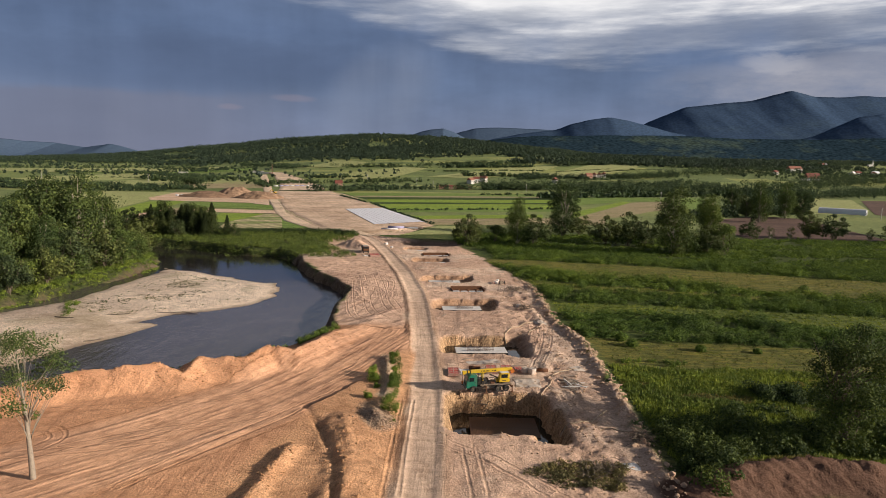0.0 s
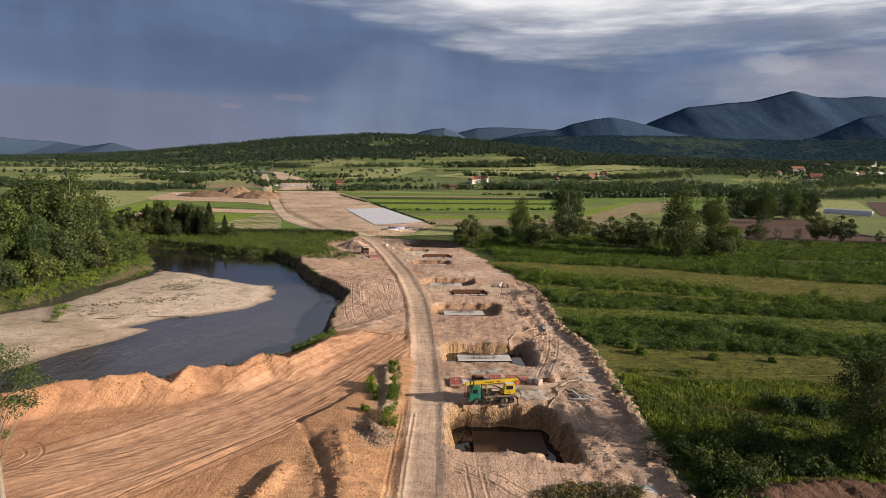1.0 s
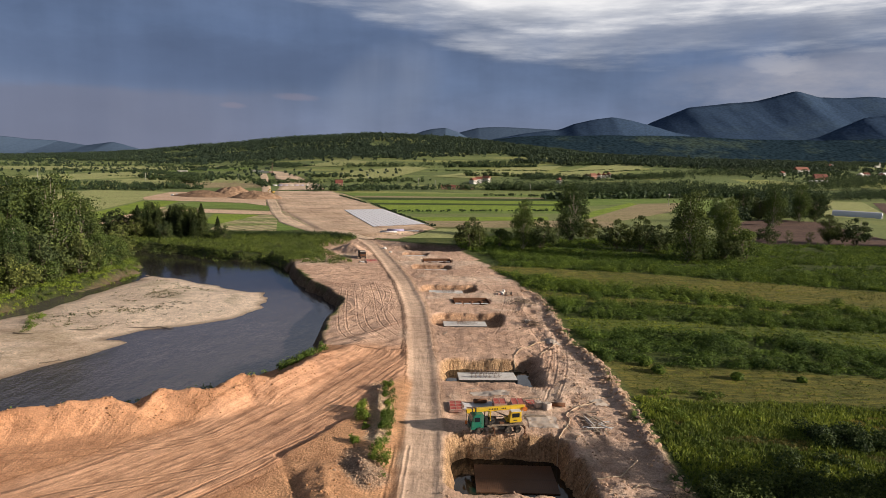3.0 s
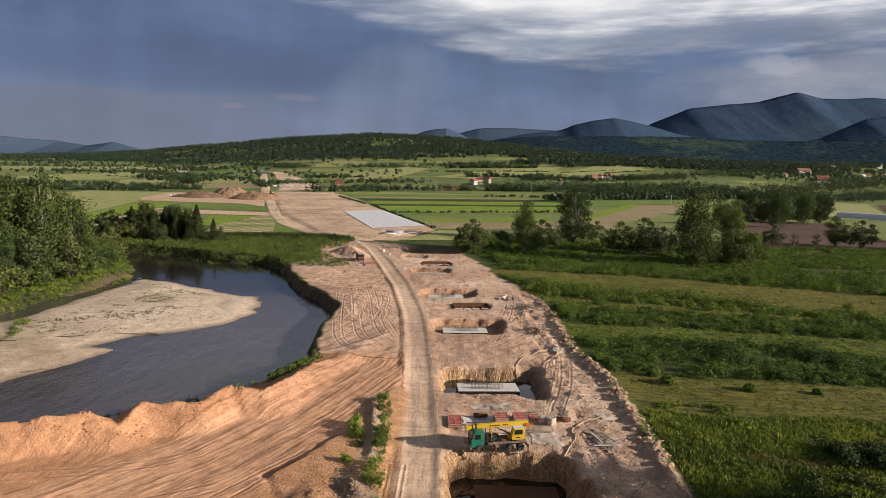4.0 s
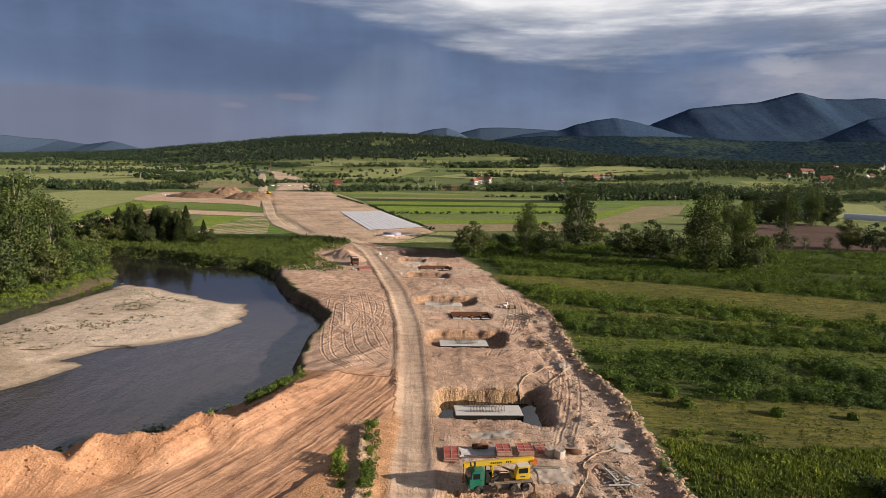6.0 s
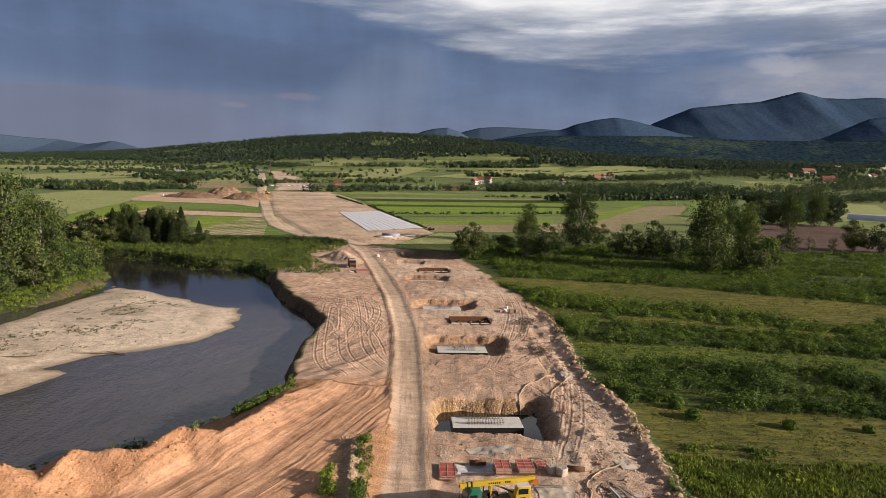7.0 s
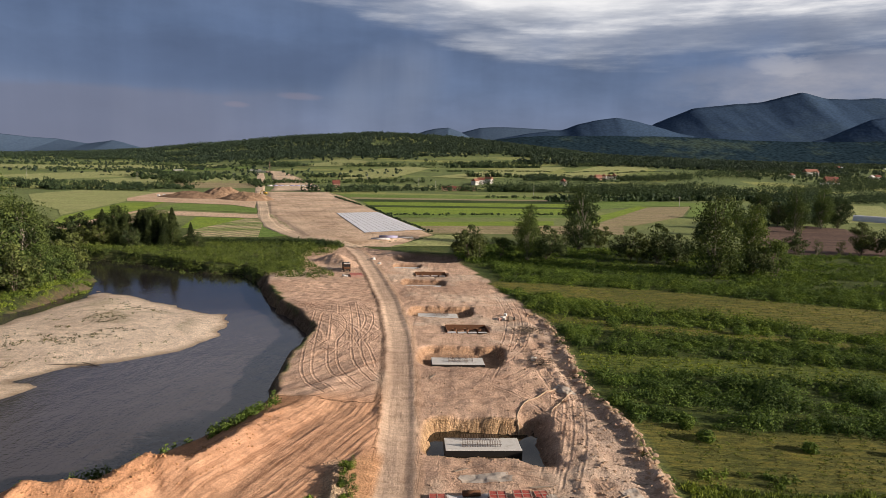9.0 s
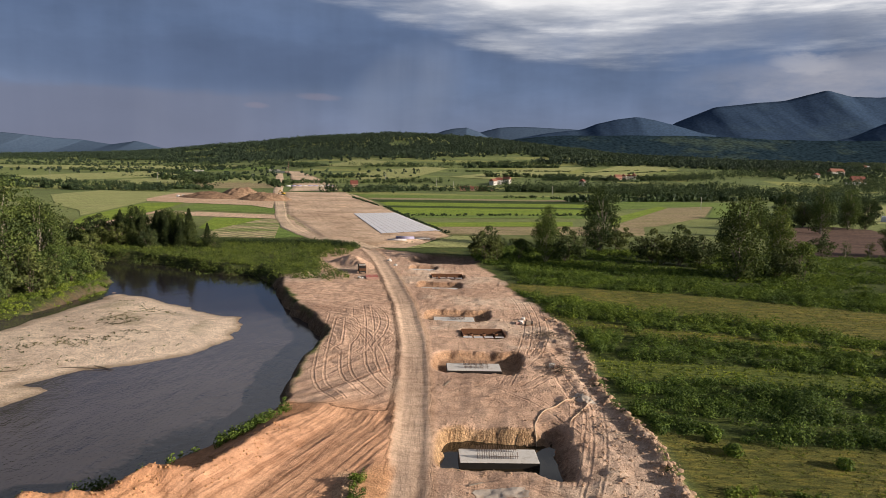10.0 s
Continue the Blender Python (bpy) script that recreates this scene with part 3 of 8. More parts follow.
    z = z + 0.13 * smooth(6.5 - d, 0, 2) * np.sin((x * 0.80 + y * 0.6) * 2 * math.pi / 1.5 + 0.8 * n2)
    # pits
    groove = 0.75 * fbm(x, y, 1.5, 3, 91)
    for x0, x1, y0, y1, depth, corner in PITS:
        s = pit_shape(x + 0.5 * n2 + groove, y + 0.6 * n2 + groove, x0, x1, y0, y1, corner)
        wall = 1.9 if depth > 3 else (4.5 if depth > 2 else 1.6)
        z = np.where(s > 0, np.minimum(z, -depth * smooth(s, -0.1, wall) + 0.1 * n3 + (1 - smooth(s, 0, wall)) * z), z)
    # river, banks and gravel bar
    s = within(x + 1.0 * n2, y + 1.0 * n2, RIVER)
    bank = np.where((x > -62) & (y > 137) & (y < 255), 2.6, np.where(x < -105, 3.0, 5.0))
    z = z * (1 - smooth(s, -0.3, bank)) - 4.3 * smooth(s, -0.3, bank)
    b = within(x + 1.5 * n2, y + 1.5 * n2, BAR)
    z = np.where(b > -4, np.maximum(z, -3.05 + np.clip(b * 0.085, -0.6, 1.0) + smooth(b, 0, 6) * (0.22 * n2 + 0.10 * n3 + 0.25 * n1)), z)
    z = np.where((s > 0) & (z < WATER - 0.5), np.maximum(z, -4.6), z)
    # raised roadbed ahead
    p = within(x, y, PLATFORM)
    z = z * (1 - smooth(p, -6, 0)) + 0.7 * smooth(p, -1.5, 1.0)
    # far country
    share = smooth(x / np.maximum(y, 1), -0.5, -0.05)
    over = np.maximum(y - 950, 0)
    rise = 105 * (1 - np.exp(-np.maximum(over - 60, 0) / 1500)) * share
    rise = rise * (1 + 0.35 * fbm(x, y, 520, 3, 61))
    d, along, side = line_near(x, y, HILLS)
    hill = np.exp(-((d / np.where(side < 0, 900, 480)) ** 2))
    z = z + rise * (1 - hill) + line_value(HILLS, along) * hill * (1 + 0.13 * fbm(x, y, 420, 4, 51))
    return z


def spaced(lo, hi, step, low, high, growth=1.07, most=55.0):
    """Grid lines: even between lo and hi, then wider and wider out to low and high."""
    mid = list(np.arange(lo, hi, step))
    for end, sign in ((high, 1), (low, -1)):
        at, s = (mid[-1] if sign > 0 else mid[0]), step
        while (end - at) * sign > 0:
            s = min(s * growth, most)
            at += sign * s
            mid = mid + [at] if sign > 0 else [at] + mid
    return np.array(mid)


def sheet_mesh(name, xs, ys, zf, mats):
    X, Y = np.meshgrid(xs, ys)
    Z = zf(X, Y)
    co = np.stack([X, Y, Z], -1).reshape(-1, 3)
    nx, ny = len(xs), len(ys)
    i = np.arange(nx * ny).reshape(ny, nx)
    quads = np.stack([i[:-1, :-1], i[:-1, 1:], i[1:, 1:], i[1:, :-1]], -1).reshape(-1, 4)
    return quick_mesh(name, co, quads, mats), co


def quick_mesh(name, co, faces, mats, smooth_faces=True):
    """A mesh from arrays of corners and of faces with equally many corners."""
    me = bpy.data.meshes.new(name)
    n = faces.shape[1]
    me.vertices.add(len(co))
    me.vertices.foreach_set("co", np.asarray(co, np.float32).ravel())
    me.loops.add(faces.size)
    me.loops.foreach_set("vertex_index", faces.astype(np.int32).ravel())
    me.polygons.add(len(faces))
    me.polygons.foreach_set("loop_start", np.arange(0, faces.size, n, dtype=np.int32))
    me.polygons.foreach_set("use_smooth", np.full(len(faces), bool(smooth_faces)))
    for m in mats:
        me.materials.append(m)
    me.update(calc_edges=True)
    return me


def ground_zones(co):
    """Each place's own earth colour, its flow (across, along) for wheel tracks, and its ruts and stones."""
    x, y = co[:, 0], co[:, 1]
    n1, n2 = fbm(x, y, 14, 4, 1), fbm(x, y, 4.0, 4, 11)
    n = len(co)
    tone, flow, traits = np.zeros((n, 3)), np.stack([x, y, 0 * x], -1), np.zeros((n, 3))

    def lay(mask, colour, rut=0.0, stone=0.0, turf=0.0):
        m = np.clip(mask, 0, 1)[:, None]
        tone[:] = tone * (1 - m) + np.array(colour) * m
        for k, v in ((0, rut), (1, stone), (2, turf)):
            traits[:, k] = traits[:, k] * (1 - m[:, 0]) + v * m[:, 0]

    traits[:, 2] = 1.0
    tone[:] = (0.075, 0.105, 0.030)
    lay(smooth(n1 + 0.3 * n2, 0.0, 0.4), (0.115, 0.125, 0.045), 0, 0, 1)
    east = smooth(x - green_west(y), -1, 1)
    lay(east * smooth(345 - y, 0, 20), (0.062, 0.085, 0.020), 0, 0, 1)
    olive = np.maximum(between(x, y, "a_front", "c_back"), between(x, y, "g_front", "h_front"))
    olive = np.maximum(olive, between(x, y, "c_front", "d_front"))
    lay(east * olive * (0.75 + 0.5 * n1), (0.168, 0.158, 0.040), 0, 0, 1)
    lay(east * between(x, y, "e_front", "g_back"), (0.112, 0.142, 0.030), 0, 0, 1)
    lay(east * smooth(row_edge("h_front", x) - y, -1, 2), (0.086, 0.114, 0.028), 0, 0, 1)
    s = within(x, y, RIVER)
    west = smooth(-s, -4, 0) * smooth(150 - y, -4, 6) * smooth(-5.5 - x, -2, 2) * smooth(x + 115, -8, 8)
    lay(west, (0.590, 0.312, 0.172), 0.45, 0.25)
    site = smooth(within(x, y, SITE) + 2 * n2, -1.0, 1.0)
    east_mix = smooth(y + 6 * n2, 130, 146)
    lay(site * (1 - west * (1 - east_mix)), (0.640, 0.430, 0.308), 0.30, 0.35)
    lay(site * smooth(n1 + 0.4 * n2, 0.05, 0.5), (0.70, 0.525, 0.395), 0.25, 0.3)
    lay(site * smooth(x + 3 * n2, 15 + 0.02 * y, 22) * 0.75, (0.58, 0.425, 0.325), 0.1, 0.5)
    d, along, side = line_near(x, y, HAUL)
    road = smooth(3.1 + 0.5 * n2 - d, 0, 0.9)
    rim = np.exp(-(((d - 3.3 - 0.3 * n2) / 0.5) ** 2)) * smooth(338 - y, -4, 4) * site
    lay(rim * 0.6, (0.36, 0.235, 0.155), 0.3, 0.3)
    ramp_d, ramp_along, ramp_side = line_near(x, y, RAMP)
    on_ramp = smooth(11 - ramp_d, 0, 3) * (1 - road) * smooth(150 - y, -20, 10)
    lay(on_ramp * west, (0.640, 0.362, 0.218), 0.95, 0.1)
    flow[:] = np.where((on_ramp > 0.05)[:, None], np.stack([ramp_d * ramp_side, ramp_along, 0 * x], -1), flow)
    lay(road * smooth(338 - y, -4, 4), (0.680, 0.490, 0.355), 0.26, 0.05)
    flow[:] = np.where((road > 0.05)[:, None], np.stack([d * side, along, 0 * x], -1), flow)
    sand = site * smooth(x, -62, -56) * smooth(d, 3.2, 5) * (side < 0) * smooth(y, 142, 150) * smooth(250 - y, 0, 15)
    swing = np.hypot(x + 46, y - 176)
    turn = np.arctan2(y - 176, x + 46)
    flow[:] = np.where(((sand > 0.05) & (road <= 0.05))[:, None], np.stack([swing + 1.5 * n1, turn * 24, 0 * x], -1), flow)
    lay(sand * (1 - road), (0.640, 0.425, 0.302), 0.95, 0.15)
    p = within(x, y, PLATFORM)
    lay(smooth(p, -2, 1), (0.60, 0.43, 0.295), 0.3, 0.1)
    ahead = smooth(y, 325, 332)
    lay(ahead * np.exp(-(((d - 5.2) / 1.0) ** 2)) * 0.7, (0.36, 0.25, 0.16), 0.2, 0.2)
    lay(ahead * smooth(4.4 + 0.8 * n2 - d, 0, 1.5), (0.66, 0.49, 0.34), 0.6, 0.1)
    lay(smooth(p, 0, 3) * (1 - smooth(7 - d, 0, 2)) * smooth(fbm(x, y * 2.2, 22, 3, 33), 0.12, 0.35) * 0.5, (0.40, 0.27, 0.17), 0.2, 0.2)
    low_d, _, low_side = line_near(x, y, LOW_EDGE)
    lay(smooth(low_d * low_side, 0.2, 1.2) * smooth(-6.8 - x, 0, 1) * smooth(128 - y, 0, 6) * smooth(y, 60, 66) * smooth(x + 0.25 * (94 - y), -23.5, -19), (0.650, 0.365, 0.198), 0.05, 0.4)
    for (crest, flank), earth in zip(HEAPS[2:4], ((0.60, 0.450, 0.300), (0.44, 0.320, 0.225))):
        d, _, _ = line_near(x, y, crest)
        lay(smooth(flank * 0.9 - d + 0.8 * n2, 0, 1.2) * (0.8 + 0.5 * n2), earth, 0.0, 1.0)
    d, _, _ = line_near(x, y, HEAPS[4][0])
    lay(smooth(6.0 - d, 0, 1.5), (0.155, 0.088, 0.060), 0.3, 0.3)
    for x0, x1, y0, y1, depth, corner in PITS:
        q = pit_shape(x, y, x0, x1, y0, y1, corner)
        if depth > 3:
            lay(smooth(q, -0.2, 0.4), (0.52, 0.345, 0.205), 0.0, 0.9)
        elif depth > 2:
            lay(smooth(q, -1, 3), (0.26, 0.175, 0.125), 0.3, 0.4)
        else:
            lay(smooth(q, -0.2, 0.4), (0.48, 0.30, 0.19), 0.0, 0.5)
    lay(smooth(s + 0.6 * n2, -0.8, 0.6), (0.23, 0.165, 0.115), 0.0, 0.7)
    lay(smooth(s, -6, -1) * smooth(4.5 - s, 0, 2) * np.maximum(smooth(y, 245, 256), smooth(-110 - x, 0, 4)), (0.060, 0.075, 0.026), 0.0, 0.0, 1.0)
    b = within(x + 1.5 * n2, y + 1.5 * n2, BAR)
    lay(smooth(b, -1.0, 0.2), (0.36, 0.27, 0.19), 0.0, 0.5)
    lay(smooth(b, 0.5, 3.5), (0.80, 0.645, 0.505), 0.0, 0.75)
    lay(smooth(b, 5, 10) * smooth(n1 + 0.6 * n2, 0.06, 0.30) * 0.55, (0.40, 0.33, 0.215), 0.0, 1.0)
    silt = smooth(b, 1, 3) * smooth(165 - y + 5 * n2, 0, 4) * smooth(n1 - 0.5 * n2, 0.0, 0.25)
    lay(silt * 0.5, (0.47, 0.35, 0.235), 0.0, 0.3)
    green = smooth(y, 340, 420) * (1 - smooth(p, -3, 0))
    lay(green, (0.205, 0.245, 0.092), 0.0, 0.0, 0.6)
    return tone, flow, traits


gx = spaced(-62, 50, 0.44, -4700, 4700, 1.07)
gy = spaced(66, 262, 0.46, -300, 4750, 1.04)
ground_mesh, ground_co = sheet_mesh("ground", gx, gy, heights, [EARTH])
tone, flow, traits = ground_zones(ground_co)
rgba = np.concatenate([tone, np.ones((len(tone), 1))], 1)
ground_mesh.color_attributes.new("tone", "FLOAT_COLOR", "POINT").data.foreach_set("color", rgba.astype(np.float32).ravel())
runs = track_runs(ground_co[:, 0], ground_co[:, 1])
for attr, values in (("flow", flow), ("traits", traits), ("runs_a", runs[:, :3]), ("runs_b", runs[:, 3:])):
    ground_mesh.attributes.new(attr, "FLOAT_VECTOR", "POINT").data.foreach_set("vector", values.astype(np.float32).ravel())
ground = tagged(new("ground", ground_mesh), "bare sandy construction earth, river gravel and green farmland", "ground", kind="structure")


def grid_plate(name, x0, x1, y0, y1, z, mat, label, category, nx=2, ny=2):
    me, _ = sheet_mesh(name, np.linspace(x0, x1, nx), np.linspace(y0, y1, ny), lambda a, b: 0 * a + z, [mat])
    return tagged(new(name, me), label, category, kind="structure")


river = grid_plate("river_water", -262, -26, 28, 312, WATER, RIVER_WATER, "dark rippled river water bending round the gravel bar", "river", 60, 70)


def ridge_mesh(name, crest, depth_front, depth_back, mat, seed, rough=0.026):
    """A range of mountains: a crest line with heights, falling off to both sides, with spurs."""
    runs = np.cumsum([0] + [math.hypot(b[0] - a[0], b[1] - a[1]) for a, b in zip(crest, crest[1:])])
    u = np.linspace(0, runs[-1], 260)
    cx, cy, cz = (np.interp(u, runs, [p[k] for p in crest]) for k in range(3))
    cz = np.convolve(np.pad(cz, 3, mode="edge"), np.ones(7) / 7, "valid") + 2.5 * fbm(u, 0 * u + seed, 90, 4, seed + 40)
    v = np.concatenate([np.linspace(-1, 0, 36), np.linspace(0, 1, 8)[1:]])
    U, V = np.meshgrid(np.arange(len(u)), v)
    px = cx[U]
    py = cy[U] + np.where(V < 0, V * depth_front, V * depth_back)
    spur = 1.6 * np.abs(fbm(px + 0.25 * py, py * 0.5, 640, 5, seed)) + 0.5 * np.abs(fbm(px, py * 0.6, 190, 3, seed + 2))
    fall = np.where(V < 0, (1 - np.abs(V)) ** 1.25, 1 - V)
    pz = cz[U] * fall * (1 - rough * 4 * spur * np.abs(V) ** 0.5 * (1 - np.abs(V)) - rough * 0.35 * np.abs(fbm(px, py, 160, 4, seed + 5))) - 4
    i = np.arange(U.size).reshape(U.shape)
    quads = np.stack([i[:-1, :-1], i[:-1, 1:], i[1:, 1:], i[1:, :-1]], -1).reshape(-1, 4)
    return quick_mesh(name, np.stack([px, py, pz], -1).reshape(-1, 3), quads, [mat])


# blue haze and cloud shade painted into these far slopes' base colours
MOUNTAIN_HAZED = far_material("mountain_forest_hazed", (0.056, 0.092, 0.158), (0.070, 0.110, 0.164), 0.0030, 0.14)
FOOTHILL_HAZED = far_material("foothill_forest_hazed", (0.026, 0.048, 0.066), (0.072, 0.102, 0.080), 0.0050, 0.32)
FAR_HAZE_BLUE = far_material("far_haze_blue_hills", (0.076, 0.114, 0.178), (0.084, 0.122, 0.184), 0.0016)
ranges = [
    ("mountain_range", [(900, 4300, 120), (1048, 4300, 211), (1195, 4300, 289), (1237, 4300, 321), (1373, 4300, 378), (1483, 4300, 426), (1698, 4300, 456), (1920, 4300, 478), (2061, 4300, 522), (2184, 4300, 550), (2321, 4300, 514), (2468, 4300, 511), (2648, 4300, 525), (2904, 4300, 517), (3276, 4300, 461)], 1300, 250, MOUNTAIN_HAZED, 3, "forested mountain ridge, haze and cloud shade in its colour"),
    ("middle_hill", [(60, 3900, 120), (168, 3900, 170), (372, 3900, 215), (590, 3900, 244), (674, 3900, 280), (807, 3900, 310), (909, 3900, 325), (1013, 3900, 309), (1113, 3900, 286), (1254, 3900, 248), (1455, 3900, 218), (1800, 3900, 150)], 800, 250, MOUNTAIN_HAZED, 9, "forested hill in front of the mountain"),
    ("near_mountain", [(1600, 3500, 90), (1791, 3500, 188), (1908, 3500, 218), (2023, 3500, 273), (2136, 3500, 326), (2253, 3500, 343), (2436, 3500, 333), (2677, 3500, 294)], 800, 300, MOUNTAIN_HAZED, 13, "forested spur below the mountain, haze and cloud shade in its colour"),
    ("foothill", [(-60, 3200, 100), (80, 3200, 141), (250, 3200, 164), (415, 3200, 177), (807, 3200, 188), (1085, 3200, 190), (1361, 3200, 184), (1773, 3200, 186), (2185, 3200, 208), (2500, 3200, 200)], 700, 300, FOOTHILL_HAZED, 17, "low wooded foothill with clearings, haze tint in its colour"),
    ("round_hill", [(-400, 4200, 150), (-303, 4200, 207), (-248, 4200, 228), (-189, 4200, 242), (-101, 4200, 251), (-25, 4200, 228), (51, 4200, 190), (140, 4200, 150)], 500, 90, FAR_HAZE_BLUE, 19, "small rounded hill behind the low ridge"),
    ("distant_hills", [(-180, 4700, 190), (-89, 4700, 222), (33, 4700, 260), (118, 4700, 283), (282, 4700, 293), (486, 4700, 289), (710, 4700, 281), (1022, 4700, 255), (1300, 4700, 220)], 600, 80, FAR_HAZE_BLUE, 5, "hazy blue hills far beyond the valley"),
    ("western_hills", [(-3400, 4100, 150), (-3267, 4200, 142), (-3100, 4250, 130), (-2990, 4350, 114), (-2859, 4500, 108), (-2655, 4500, 82), (-2594, 4500, 92), (-2470, 4500, 110), (-2394, 4500, 95), (-2274, 4500, 64), (-2100, 4500, 30)], 500, 150, FAR_HAZE_BLUE, 7, "hazy blue mountains on the far horizon"),
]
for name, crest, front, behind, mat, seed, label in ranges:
    tagged(new(name, ridge_mesh(name, crest, front, behind, mat, seed, 0.008 if mat is FAR_HAZE_BLUE else 0.026)), label, "mountain", kind="structure")


# ---- making things ----
def part(name, me, parent, label=""):
    """Links a mesh as one part under a thing or part."""
    ob = new(name, me)
    ob.parent = parent
    return tagged(ob, label)


def unit(v):
    return v / np.maximum(np.linalg.norm(v, axis=-1, keepdims=True), 1e-9)


def leaf_quads(rng, centre, normal, size, aspect=0.62):
    """One four-cornered leaf or spray at every centre."""
    n = len(centre)
    a = unit(np.cross(normal, unit(rng.normal(size=(n, 3)))))
    b = np.cross(unit(normal), a)
    s = np.broadcast_to(size, (n,))[:, None] * 0.5
    fold = unit(normal) * s * 0.25
    co = np.stack([centre + a * s, centre + b * s * aspect + fold, centre - a * s, centre - b * s * aspect + fold], 1).reshape(-1, 3)
    return co, np.arange(4 * n).reshape(n, 4)


def blob_points(rng, n, centre, radii, shell=0.55):
    """Points in the outer part of an ellipsoid, with their outward directions."""
    d = unit(rng.normal(size=(n, 3)))
    r = shell + (1 - shell) * rng.random((n, 1)) ** 0.6
    return np.asarray(centre) + d * r * np.asarray(radii), d


def tube(points, radii, sides=7):
    """A tapered tube along points: corners and faces."""
    points = np.asarray(points, float)
    way = unit(np.gradient(points, axis=0))
    ref = np.where(np.abs(way[:, 2:3]) > 0.9, (1.0, 0.0, 0.0), (0.0, 0.0, 1.0))
    a = unit(np.cross(way, ref))
    b = np.cross(way, a)
    ang = np.arange(sides) * 2 * math.pi / sides
    rad = np.asarray(radii, float)[:, None, None]
    co = points[:, None] + rad * (a[:, None] * np.cos(ang)[None, :, None] + b[:, None] * np.sin(ang)[None, :, None])
    i = np.arange(len(points) * sides).reshape(-1, sides)
    faces = np.stack([i[:-1], np.roll(i, -1, 1)[:-1], np.roll(i, -1, 1)[1:], i[1:]], -1).reshape(-1, 4)
    return co.reshape(-1, 3), faces


def joined(pieces):
    """Corner and face arrays of several pieces as one."""
    co, faces, at = [], [], 0
    for c, f in pieces:
        co.append(c), faces.append(f + at)
        at += len(c)
    return np.concatenate(co), np.concatenate(faces)


YOUNG_BARK = plain("young_bark", (0.30, 0.25, 0.19), 0.9, 0, 0.4, 2.0, 0.5, (0.12, 0.10, 0.08))
BARK = plain("bark", (0.16, 0.125, 0.09), 0.95, 0, 0.5, 1.5, 0.6)
PALE_BARK = plain("pale_bark", (0.42, 0.36, 0.29), 0.9, 0, 0.35, 2.0, 0.5, (0.12, 0.10, 0.08))
LEAF_WILLOW = leaf_material("willow_leaves", (0.036, 0.056, 0.018), (0.132, 0.168, 0.056))
LEAF_POPLAR = leaf_material("poplar_leaves", (0.036, 0.068, 0.016), (0.152, 0.208, 0.052))
LEAF_DARK = leaf_material("dark_leaves", (0.026, 0.050, 0.016), (0.108, 0.152, 0.044))
LEAF_SPRUCE = leaf_material("spruce_needles", (0.018, 0.032, 0.012), (0.074, 0.102, 0.034))
LEAF_FRESH = leaf_material("fresh_leaves", (0.070, 0.120, 0.020), (0.195, 0.270, 0.046))
LEAF_BERRY = leaf_material("berry_leaves", (0.036, 0.078, 0.016), (0.188, 0.275, 0.046))
LEAF_BRAMBLE = leaf_material("bramble_leaves", (0.024, 0.048, 0.014), (0.100, 0.142, 0.036))
GRASS = leaf_material("meadow_grass", (0.082, 0.135, 0.024), (0.240, 0.300, 0.056))
DUSTY_LEAF = leaf_material("dusty_leaves", (0.095, 0.095, 0.045), (0.210, 0.195, 0.095))
HAY = leaf_material("dry_grass", (0.135, 0.138, 0.042), (0.255, 0.232, 0.078))
FAR_LEAF = leaf_material("far_leaves", (0.022, 0.044, 0.022), (0.088, 0.132, 0.058))
# leaf colours pulled blue and flat to stand in for distance haze
HILL_LEAF_HAZED = leaf_material("hill_leaves_hazed", (0.024, 0.044, 0.032), (0.066, 0.100, 0.056))


